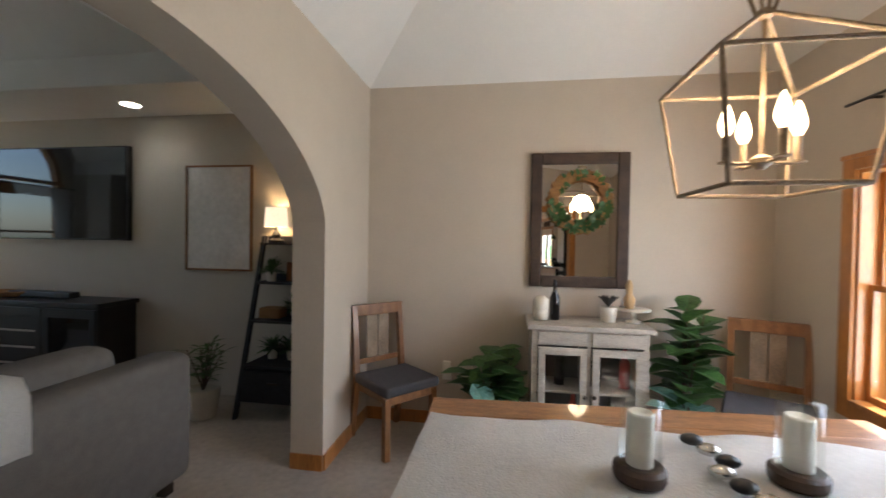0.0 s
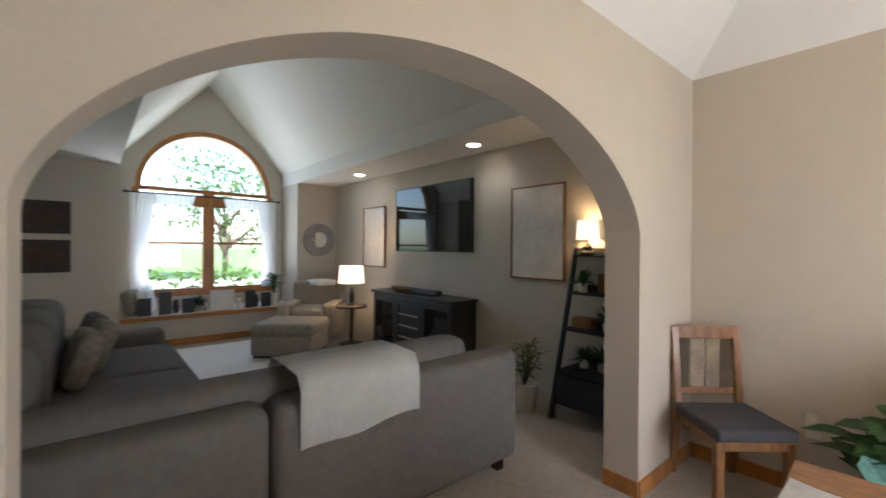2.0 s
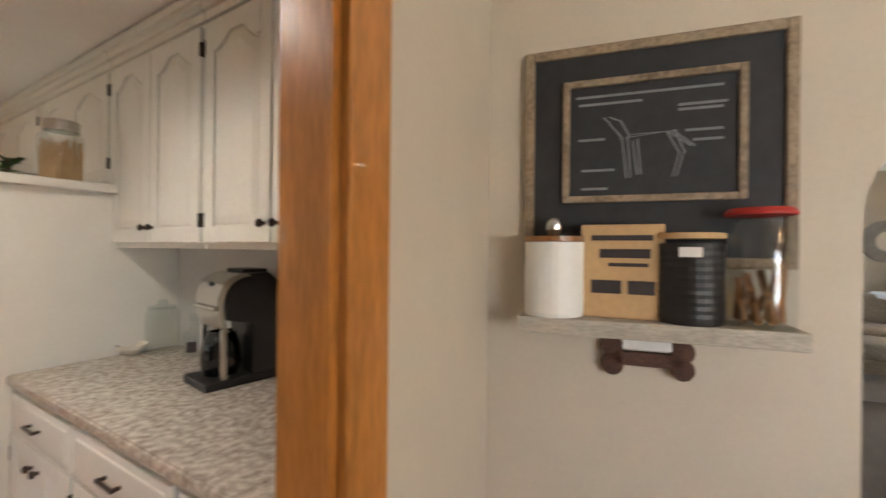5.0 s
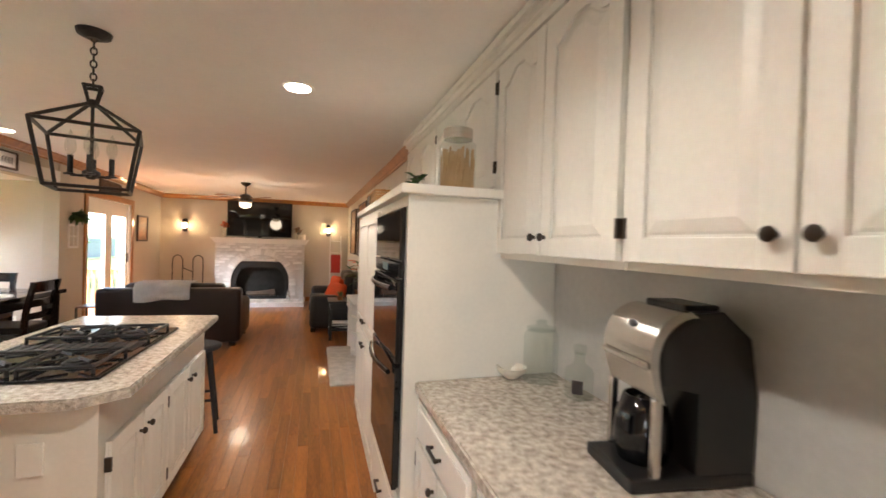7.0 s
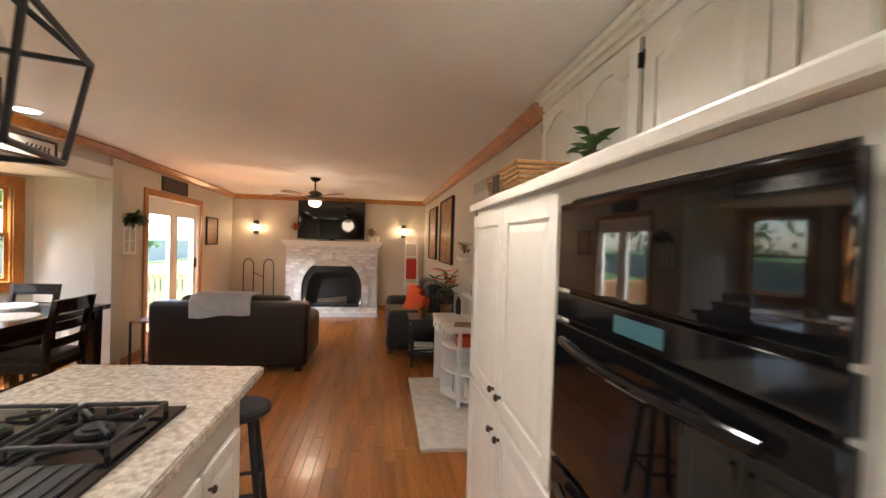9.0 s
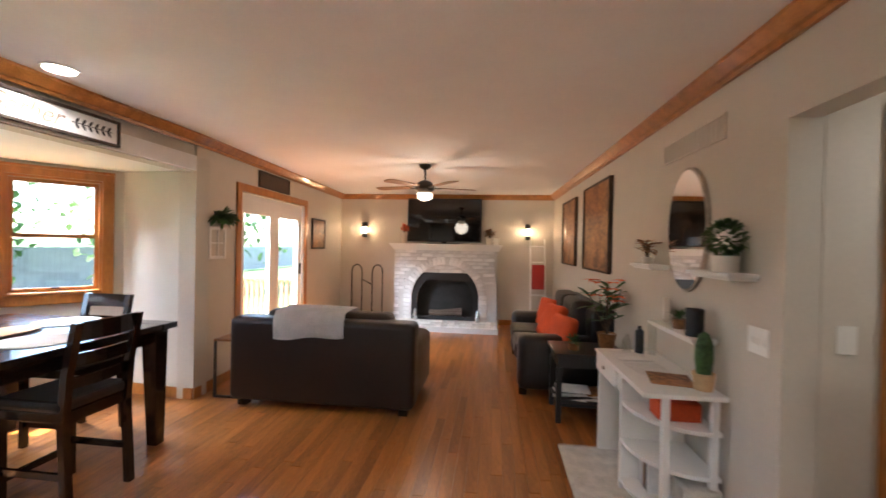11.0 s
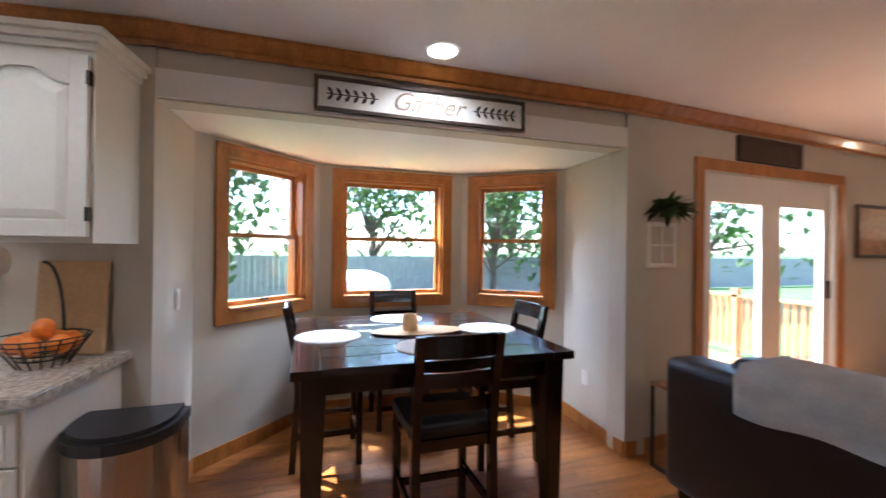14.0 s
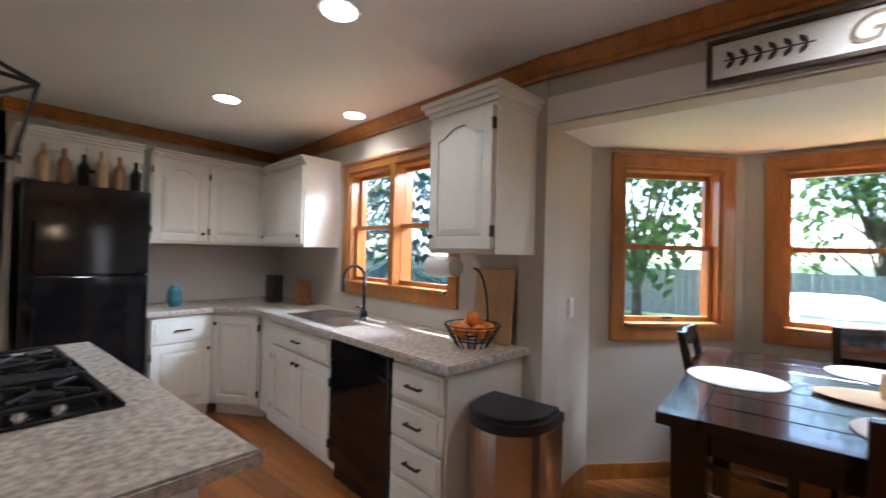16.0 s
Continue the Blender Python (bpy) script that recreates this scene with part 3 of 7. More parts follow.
# ---- patio door ----
ln = Vector((BAY[5][0] - FL[0], BAY[5][1] - FL[1], 0))
t = thing("door_patio", "white double patio door with full glass panes", "door", (*off(FL, BAY[5], 1.84), 0), math.degrees(math.atan2(ln.y, ln.x)), kind="structure")
boxes("casing", "oak", t, ((-0.085, 0, 0), (0.003, 0.022, 2.115)), ((1.777, 0, 0), (1.865, 0.022, 2.115)), ((0, 0, 2.027), (1.78, 0.022, 2.115)), bevel=0.004)
for x0 in (0.02, 0.89):
    d = boxes("leaf", "trim_w", t, ((x0, -0.08, 0.02), (x0 + 0.13, -0.035, 2.02)), ((x0 + 0.74, -0.08, 0.02), (x0 + 0.868, -0.035, 2.02)), ((x0 + 0.13, -0.08, 0.02), (x0 + 0.74, -0.035, 0.26)), ((x0 + 0.13, -0.08, 1.8), (x0 + 0.74, -0.035, 2.02)), bevel=0.004)
    g = boxes("pane", "pane", d, ((x0 + 0.13, -0.06, 0.26), (x0 + 0.74, -0.055, 1.8)))
    g.visible_shadow = False
boxes("door_handle", "bronze", t, ((0.07, -0.035, 1.0), (0.1, -0.01, 1.16)), bevel=0.004)

# ---- recessed lights ----
def can_light(x, y, z, group, power=19):
    t = thing("recessed_light", "lit white recessed ceiling light", "light", (x, y, z), 0, group)
    bm = bmesh.new()
    lathe(bm, (0, 0, -0.008), [(0.075, 0.006), (0.095, 0.006), (0.095, 0), (0.075, 0)])
    part("trim_ring", bm, "trim_w", t)
    bm = bmesh.new()
    cyl(bm, (0, 0, -0.013), (0, 0, -0.0085), 0.074)
    part("lens", bm, "can", t, "glowing lens")
    lamp("SPOT", (x, y, z - 0.03), power, (1, 0.92, 0.82), (x, y + 0.001, 0), 0.06)


# the light at y -5.6 is unseen, added to brighten the oven counter
for x, y in ((-3.69, -1.42), (-2.97, -3.28), (-3.15, -4.76), (-3.88, -4.3), (-1.0, -3.6), (-1.0, -5.6)):
    can_light(x, y, CH, "kitchen ceiling lights", 13 if x > -2 else 9 if y > -2 else 5 if x < -3.5 else 9)
can_light(0.8, -2.1, CH, "hall ceiling lights", 5)
mark = standing()
for x, y in ((1.85, -11.35), (4.39, -11.35), (4.4, -7.5)):
    can_light(x, y, LZ, "living room ceiling lights", 1.6)
set_in_wing(mark)

# ---- kitchen cabinets ----
def door_panel(parent, y0, y1, z0, z1, arched=True, knob=None, pull=False, hinge=None):
    """A raised-panel door on the plane x = 0 of its unit, facing -x: stiles and rails round a bevelled field."""
    y0, y1, z0, z1 = y0 + 0.004, y1 - 0.004, z0 + 0.004, z1 - 0.004
    f = min(0.062, (y1 - y0) * 0.22)
    a, b, lo = y0 + f, y1 - f, z0 + f
    rise = 0.055 if arched else 0.0
    hi = z1 - f - rise
    n = 16
    crown = [(b - (b - a) * k / n, hi + rise * min(1.0, 1.25 * math.sin(math.pi * k / n) ** 2.2)) for k in range(n + 1)] if arched else [(b, hi), (a, hi)]
    bm = bmesh.new()
    box(bm, (-0.012, y0, z0), (-0.001, y1, z1), 0.002)
    box(bm, (-0.023, y0, z0), (-0.0122, a, z1), 0.003)
    box(bm, (-0.023, b, z0), (-0.0122, y1, z1), 0.003)
    box(bm, (-0.023, a, z0), (-0.0122, b, lo), 0.003)
    prism(bm, [(a, z1), (b, z1)] + crown, "x", -0.023, -0.0122)
    d = part("door", bm, "white", parent)
    bm = bmesh.new()
    out = [(a, lo), (b, lo)] + crown
    cy, cz = (a + b) / 2, (lo + hi) / 2
    hw, hh = (b - a) / 2, (hi - lo) / 2

    def ring(inset, x):
        return [bm.verts.new((x, cy + (u - cy) * (1 - inset / hw), cz + (v - cz) * (1 - inset / hh))) for u, v in out]
    r0, r1, r2 = ring(0.006, -0.0125), ring(0.012, -0.0165), ring(0.04 if hw > 0.08 else 0.02, -0.0235)
    for p, q in ((r0, r1), (r1, r2)):
        for k in range(len(out)):
            bm.faces.new((p[k], p[(k + 1) % len(out)], q[(k + 1) % len(out)], q[k]))
    bm.faces.new(r2)
    part("raised_panel", bm, "white", d)
    if knob:
        bm = bmesh.new()
        cyl(bm, (-0.02, *knob), (-0.036, *knob), 0.007)
        ball(bm, (-0.043, *knob), 0.015, (0.7, 1, 1))
        part("knob", bm, "bronze", d, smooth=True)
    if hinge:
        boxes("hinge", "bronze", d, ((-0.024, hinge - 0.006, z0 + 0.06), (-0.001, hinge + 0.006, z0 + 0.115)))
        boxes("hinge", "bronze", d, ((-0.024, hinge - 0.006, z1 - 0.115), (-0.001, hinge + 0.006, z1 - 0.06)))
    return d


def drawer(parent, y0, y1, z0, z1):
    bm = bmesh.new()
    box(bm, (-0.02, y0 + 0.004, z0 + 0.004), (-0.001, y1 - 0.004, z1 - 0.004), 0.005)
    box(bm, (-0.025, y0 + 0.03, z0 + 0.03), (-0.0195, y1 - 0.03, z1 - 0.03), 0.003)
    d = part("drawer", bm, "white", parent)
    c, z = (y0 + y1) / 2, (z0 + z1) / 2
    bm = bmesh.new()
    box(bm, (-0.052, c - 0.055, z - 0.006), (-0.042, c + 0.055, z + 0.006), 0.002)
    box(bm, (-0.044, c - 0.052, z - 0.005), (-0.024, c - 0.043, z + 0.005))
    box(bm, (-0.044, c + 0.043, z - 0.005), (-0.024, c + 0.052, z + 0.005))
    part("pull", bm, "bronze", d)


def cabinet(name, label, at, turn, width, depth, z0, z1, doors=0, drawers=(), kick=0.0, knob_low=True, group="", crown=0.0, ends=(0, 0), flip=False):
    """A cabinet unit, its front on local x = 0 and its length along local y."""
    t = thing(name, label, "cabinet", at, turn, group)
    bm = bmesh.new()
    box(bm, (0, 0, z0 + kick), (depth, width, z1))
    if kick:
        box(bm, (0.06, 0.001, z0), (depth, width - 0.001, z0 + kick))
    part("body", bm, "white", t)
    top = z1 - 0.02
    z = top
    for h in drawers:
        drawer(t, 0.01, width - 0.01, z - h, z)
        z -= h
    if doors:
        w = (width - 0.02) / doors
        for k in range(doors):
            a = 0.01 + k * w
            right = (k == 0 and doors > 1) or flip
            ky = a + (w - 0.035 if right else 0.035)
            kz = z0 + kick + 0.09 if knob_low else z - 0.07
            door_panel(t, a, a + w, z0 + kick + 0.02, z, knob_low, (ky, kz), hinge=a + 0.004 if right else a + w - 0.004)
    if crown:
        bm = bmesh.new()
        for k in range(3):
            box(bm, (-0.015 - 0.018 * k, -ends[0] * (0.012 + 0.018 * k), z1 + crown * k / 3), (depth, width + ends[1] * (0.012 + 0.018 * k), z1 + crown * (k + 1) / 3), 0.004)
        part("crown", bm, "white", t)
    return t


KD = KX - 0.002
for y0, w in ((-5.405, 0.83), (-6.255, 0.845), (-6.42, 0.16)):
    cabinet("wall_cabinet", "cream raised-panel wall cabinet above the counter", (-0.07, y0, 0), 0, w, KD + 0.07, 1.44, 2.33, 2 if w > 0.6 else 0, group="kitchen wall cabinets", crown=0.1)
for y0, w in ((-3.55, 0.97), (-4.57, 1.015)):
    cabinet("wall_cabinet", "shallow cream cabinet over the oven tower", (-0.07, y0, 0), 0, w, KD + 0.07, 1.745, 2.33, 2, group="kitchen wall cabinets", crown=0.1, ends=(0, 1 if y0 > -4 else 0))
t = thing("oven_tower", "tall cream cabinet holding the built-in ovens", "cabinet", (-0.5, -4.62, 0))
boxes("body", "white", t, ((0, 0, 0.1), (KX + 0.498, 0.75, 0.42)), ((0, 0, 0.42), (KX + 0.498, 0.045, 1.7)), ((0, 0.705, 0.42), (KX + 0.498, 0.75, 1.7)), ((0.1, 0.045, 0.42), (KX + 0.498, 0.705, 1.7)), ((0, 0.045, 1.655), (0.1, 0.705, 1.7)), ((0.06, 0.002, 0), (KX + 0.498, 0.748, 0.1)))
drawer(t, 0.02, 0.73, 0.12, 0.4)
ov = thing("double_oven", "black glass wall oven and microwave stack", "oven", (-0.5, -4.62, 0))
boxes("housing", "black", ov, ((-0.012, 0.05, 0.43), (0.098, 0.7, 1.65)), bevel=0.004)
boxes("microwave_door", "glassblack", ov, ((-0.03, 0.02, 1.42), (-0.013, 0.73, 1.64)), bevel=0.004)
boxes("control_panel", "black", ov, ((-0.03, 0.02, 1.345), (-0.013, 0.73, 1.41)), bevel=0.003)
boxes("display", "teal", ov, ((-0.032, 0.3, 1.36), (-0.0305, 0.45, 1.395)))
for z0, z1 in ((0.98, 1.335), (0.44, 0.965)):
    d = boxes("oven_door", "glassblack", ov, ((-0.035, 0.02, z0), (-0.013, 0.73, z1)), bevel=0.005)
    bm = bmesh.new()
    for k in range(8):
        a0, a1 = k / 8, (k + 1) / 8
        cyl(bm, (-0.05 - 0.03 * math.sin(math.pi * a0), 0.1 + 0.55 * a0, z1 - 0.04), (-0.05 - 0.03 * math.sin(math.pi * a1), 0.1 + 0.55 * a1, z1 - 0.04), 0.012, seg=10)
    cyl(bm, (-0.03, 0.1, z1 - 0.04), (-0.02, 0.1, z1 - 0.04), 0.012, seg=10)
    cyl(bm, (-0.03, 0.65, z1 - 0.04), (-0.02, 0.65, z1 - 0.04), 0.012, seg=10)
    part("handle", bm, "black", d)
t = cabinet("pantry_cabinet", "tall cream raised-panel pantry cabinet", (-0.5, -3.87, 0), 0, 1.12, KX + 0.498, 0, 1.7)
for k in range(2):
    door_panel(t, 0.01 + 0.55 * k, 0.56 + 0.55 * k, 0.12, 0.82, False, (0.51 if k == 0 else 0.61, 0.75))
    door_panel(t, 0.01 + 0.55 * k, 0.56 + 0.55 * k, 0.84, 1.68, False, (0.51 if k == 0 else 0.61, 0.92))
bm = bmesh.new()
box(bm, (0.09, 1.121, 0.14), (0.63, 1.128, 1.56), 0.003)
box(bm, (0.13, 1.128, 0.18), (0.59, 1.135, 1.52), 0.003)
part("end_panel", bm, "white", t)
bm = bmesh.new()
box(bm, (-0.54, -4.66, 1.701), (KX - 0.003, -2.71, 1.742), 0.008)
solid("cabinet_ledge", bm, "white", "cream ledge over ovens and pantry", "ledge", "structure")
for y0, w in ((-6.42, 0.475), (-5.94, 0.65), (-5.285, 0.66)):
    cabinet("base_cabinet", "cream base cabinet with dark bronze pulls", (-0.42, y0, 0), 0, w, KX + 0.418, 0, 0.87, 2, (0.17,), 0.1, False, "kitchen base cabinets")


def slab(name, label, outline, z0, z1):
    bm = bmesh.new()
    prism(bm, outline, "z", z0, z1)
    top = [e for e in bm.edges if e.verts[0].co.z > z1 - 0.001 and e.verts[1].co.z > z1 - 0.001]
    bmesh.ops.bevel(bm, geom=top, offset=0.007, segments=2, affect="EDGES")
    return solid(name, bm, "granite", label, "countertop")


slab("countertop", "speckled beige granite countertop by the ovens", [(-0.45, -6.42), (KX - 0.004, -6.42), (KX - 0.004, -4.625), (-0.45, -4.625)], 0.872, 0.91)
bm = bmesh.new()
box(bm, (KX - 0.012, -6.42, 0.912), (KX - 0.001, -4.63, 1.438))
solid("backsplash", bm, "tile", "pale grey painted backsplash", "backsplash", "structure")

# ---- sink side, along the slightly turned window wall ----
SD = (Vector(SINK) - Vector(BAY[0])).normalized()
SA = math.degrees(math.atan2(-SD.x, SD.y)) + 180


def at_sink(s, n, z=0):
    """A place s metres along the sink wall from the bay and n metres out from it."""
    return (BAY[0][0] + SD.x * s - SD.y * n, BAY[0][1] + SD.y * s + SD.x * n, z)


def sink_unit(name, label, s0, s1, depth, *a, **k):
    # local +y runs along the wall, local -x points into the room
    p = at_sink(s0, depth)
    return cabinet(name, label, p, SA + 180, s1 - s0, depth - 0.003, *a, **k)


sink_unit("wall_cabinet", "white arched-panel wall cabinet beside the sink window", 0.06, 0.53, 0.34, 1.41, 2.16, 1, group="kitchen wall cabinets", crown=0.08, ends=(1, 1), flip=True)
sink_unit("wall_cabinet", "white corner wall cabinet beyond the sink window", 2.1, 2.98, 0.33, 1.44, 2.15, 1, group="kitchen wall cabinets", crown=0.06, ends=(0, 1))
sink_unit("base_cabinet", "white four-drawer base cabinet", 0.12, 0.52, 0.58, 0, 0.87, 0, (0.18, 0.19, 0.19, 0.19), 0.1, False, group="kitchen base cabinets")
sink_unit("base_cabinet", "white sink base cabinet", 1.13, 2.05, 0.58, 0, 0.87, 2, (0.17,), 0.1, False, group="kitchen base cabinets")
sink_unit("base_cabinet", "white filler base panel by the corner", 2.055, 2.3, 0.58, 0, 0.87, 0, (), 0.1, False, group="kitchen base cabinets")
CA, CB = at_sink(2.31, 0.58), (-3.42, BY + 0.58)
cabinet("base_cabinet", "white diagonal corner base cabinet", (CA[0], CA[1], 0), math.degrees(math.atan2(CA[0] - CB[0], CB[1] - CA[1])), math.hypot(CA[0] - CB[0], CA[1] - CB[1]), 0.45, 0, 0.868, 1, (), 0.1, False, "kitchen base cabinets", flip=True)
dw = thing("dishwasher", "black built-in dishwasher under the granite counter", "dishwasher", at_sink(0.525, 0.58), SA + 180)
boxes("body", "black", dw, ((0.02, 0.003, 0.0), (0.56, 0.597, 0.868)))
boxes("door", "glassblack", dw, ((-0.025, 0.006, 0.12), (0.019, 0.594, 0.74)), bevel=0.006)
boxes("control_panel", "black", dw, ((-0.03, 0.006, 0.745), (0.019, 0.594, 0.862)), bevel=0.006)
boxes("handle", "black", dw, ((-0.045, 0.2, 0.775), (-0.03, 0.4, 0.795)), bevel=0.004)
o = [at_sink(0.08, 0.003), at_sink(0.08, 0.62), at_sink(2.33, 0.62), (-3.4, BY + 0.62), (-2.9, BY + 0.62), (-2.9, BY + 0.004), (SINK[0] + 0.01, BY + 0.004)]
slab("countertop", "pale speckled granite countertop round the sink", [(p[0], p[1]) for p in o], 0.872, 0.91)
sk = thing("sink", "double-bowl stainless steel sink", "sink", at_sink(1.2, 0.33), SA + 180)
bm = bmesh.new()
for y0, y1 in ((0.0, 0.4), (0.42, 0.75)):
    for a, b in (((-0.2, y0, 0.911), (-0.185, y1, 0.916)), ((0.185, y0, 0.911), (0.2, y1, 0.916)), ((-0.185, y0, 0.911), (0.185, y0 + 0.015, 0.916)), ((-0.185, y1 - 0.015, 0.911), (0.185, y1, 0.916))):
        box(bm, a, b)
part("rim", bm, "steel", sk)
bm = bmesh.new()
for y0, y1 in ((0.015, 0.385), (0.435, 0.735)):
    box(bm, (-0.18, y0, 0.9105), (0.18, y1, 0.9125))
part("bowl", bm, "steel", sk, "brushed steel bowls")
fa = thing("faucet", "black gooseneck kitchen faucet", "faucet", at_sink(1.5, 0.12, 0.911), SA + 180)
bm = bmesh.new()
cyl(bm, (0, 0, 0), (0, 0, 0.05), 0.028)
cyl(bm, (0, 0, 0.05), (0, 0, 0.3), 0.013)
for k in range(10):
    a0, a1 = math.pi * k / 10, math.pi * (k + 1) / 10
    cyl(bm, (-0.09 + 0.09 * math.cos(a0), 0, 0.3 + 0.09 * math.sin(a0)), (-0.09 + 0.09 * math.cos(a1), 0, 0.3 + 0.09 * math.sin(a1)), 0.012)
cyl(bm, (-0.18, 0, 0.3), (-0.18, 0, 0.2), 0.016)
part("spout", bm, "blackpaint", fa, smooth=True)
boxes("lever", "blackpaint", fa, ((-0.01, 0.02, 0.06), (0.01, 0.1, 0.075)), bevel=0.004)
bm = bmesh.new()
box(bm, (SINK[0] + 0.02, BY + 0.002, 0.912), (-2.9, BY + 0.01, 1.41))
solid("backsplash_back", bm, "tile", "pale tiled backsplash behind the counter", "backsplash", "structure")

# refrigerator wall


def back_unit(name, label, x0, x1, depth, *a, **k):
    return cabinet(name, label, (x0, BY + depth, 0), -90, x1 - x0, depth - 0.003, *a, **k)


for x0, x1 in ((-3.98, -3.44), (-3.44, -3.0)):
    back_unit("wall_cabinet", "white arched-panel wall cabinet on the refrigerator wall", x0, x1, 0.33, 1.44, 2.15, 1, group="kitchen wall cabinets", crown=0.06)
back_unit("wall_cabinet", "white cabinet over the refrigerator", -2.92, -2.23, 0.45, 1.84, 2.13, 2, group="kitchen wall cabinets", crown=0.06)
back_unit("base_cabinet", "white base cabinet beside the refrigerator", -3.415, -2.95, 0.58, 0, 0.87, 1, (0.2,), 0.1, False, group="kitchen base cabinets")
fr = thing("refrigerator", "glossy black top-freezer refrigerator with dark handles", "refrigerator", (-2.9, BY + 0.01, 0))
boxes("body", "black", fr, ((0, 0, 0.02), (0.66, 0.66, 1.8)), bevel=0.006)
boxes("door", "black", fr, ((0, 0.665, 0.05), (0.66, 0.72, 1.2)), bevel=0.008)
boxes("freezer_door", "black", fr, ((0, 0.665, 1.21), (0.66, 0.72, 1.8)), bevel=0.008)
boxes("handle", "black", fr, ((0.58, 0.72, 0.7), (0.61, 0.76, 1.18)), ((0.58, 0.72, 1.24), (0.61, 0.76, 1.55)), bevel=0.008)

# ---- island ----
isl = thing("kitchen_island", "white kitchen island with cooktop", "island", (0, 0, 0))
IX0, IX1, IY0, IY1 = -2.36, -1.62, -4.5, -3.0
boxes("body", "white", isl, ((IX0, IY0, 0.1), (IX1, IY1, 0.868)), ((IX0 + 0.05, IY0 + 0.05, 0), (IX1 - 0.05, IY1 - 0.05, 0.1)))
for k, (a, b) in enumerate(((0.05, 0.42), (0.43, 0.8), (0.81, 1.13), (1.14, 1.45))):
    d = door_panel(isl, a, b, 0.13, 0.7, False, (b - 0.04 if k % 2 == 0 else a + 0.04, 0.62), hinge=a + 0.003 if k % 2 == 0 else b - 0.003)
    d.matrix_basis = pose(IX1, IY1, 0, 0, 0, 180)
slab("countertop", "pale speckled granite island top with clipped corners", [(-2.43, -4.57), (-1.66, -4.57), (-1.53, -4.47), (-1.56, -2.86), (-2.43, -2.8)], 0.872, 0.91)
ct = thing("cooktop", "black gas cooktop with cast iron grates", "cooktop", (-1.99, -3.86, 0.911))
boxes("tray", "black", ct, ((-0.3, -0.5, 0), (0.31, 0.49, 0.012)), bevel=0.004)
boxes("vent", "iron", ct, ((-0.28, -0.09, 0.012), (0.27, 0.09, 0.018)))
bm = bmesh.new()
for k in range(12):
    box(bm, (-0.27 + 0.045 * k, -0.085, 0.018), (-0.25 + 0.045 * k, 0.085, 0.022))
part("vent_slats", bm, "iron", ct)
for sy in (-1, 1):
    for sx in (-0.14, 0.14):
        cy = sy * 0.29
        bm = bmesh.new()
        lathe(bm, (sx, cy, 0.012), [(0.05, 0), (0.05, 0.012), (0.035, 0.016), (0.035, 0.022)])
        part("burner", bm, "iron", ct)
        bm = bmesh.new()
        for k in range(4):
            a = math.pi / 4 + k * math.pi / 2
            cyl(bm, (sx + 0.03 * math.cos(a), cy + 0.03 * math.sin(a), 0.048), (sx + 0.13 * math.cos(a), cy + 0.13 * math.sin(a), 0.044), 0.007, seg=8)
        for dx, dy, ex, ey in ((-1, -1, 1, -1), (1, -1, 1, 1), (1, 1, -1, 1), (-1, 1, -1, -1)):
            cyl(bm, (sx + dx * 0.125, cy + dy * 0.15, 0.04), (sx + ex * 0.125, cy + ey * 0.15, 0.04), 0.008, seg=8)
        for dx in (-1, 1):
            for dy in (-1, 1):
                cyl(bm, (sx + dx * 0.125, cy + dy * 0.15, 0.012), (sx + dx * 0.125, cy + dy * 0.15, 0.042), 0.008, seg=8)
        part("grate", bm, "iron", ct)
for k in range(5):
    bm = bmesh.new()
    lathe(bm, (-0.15 + 0.08 * k, 0.46, 0.012), [(0.018, 0), (0.018, 0.012), (0.013, 0.026)])
    part("knob", bm, "steel", ct)
outl = boxes("outlet", "plaster", isl, ((-1.86, IY0 - 0.008, 0.62), (-1.78, IY0 - 0.001, 0.74)), bevel=0.003)


def stool(at, turn):
    t = thing("bar_stool", "dark blue-grey wooden stool by the island", "stool", at, turn)
    bm = bmesh.new()
    lathe(bm, (0, 0, 0.62), [(0.14, 0), (0.16, 0.015), (0.16, 0.035), (0.14, 0.045)])
    part("seat", bm, "chalk", t)
    for k in range(4):
        a = math.pi / 4 + k * math.pi / 2
        bm = bmesh.new()
        cyl(bm, (0.1 * math.cos(a), 0.1 * math.sin(a), 0.62), (0.19 * math.cos(a), 0.19 * math.sin(a), 0), 0.018, 0.015)
        part("leg", bm, "chalk", t)
    for k in range(4):
        a, b = math.pi / 4 + k * math.pi / 2, math.pi / 4 + (k + 1) * math.pi / 2
        bm = bmesh.new()
        cyl(bm, (0.155 * math.cos(a), 0.155 * math.sin(a), 0.25), (0.155 * math.cos(b), 0.155 * math.sin(b), 0.25), 0.01)
        part("stretcher", bm, "chalk", t)


stool((-1.72, -2.72, 0), 10)


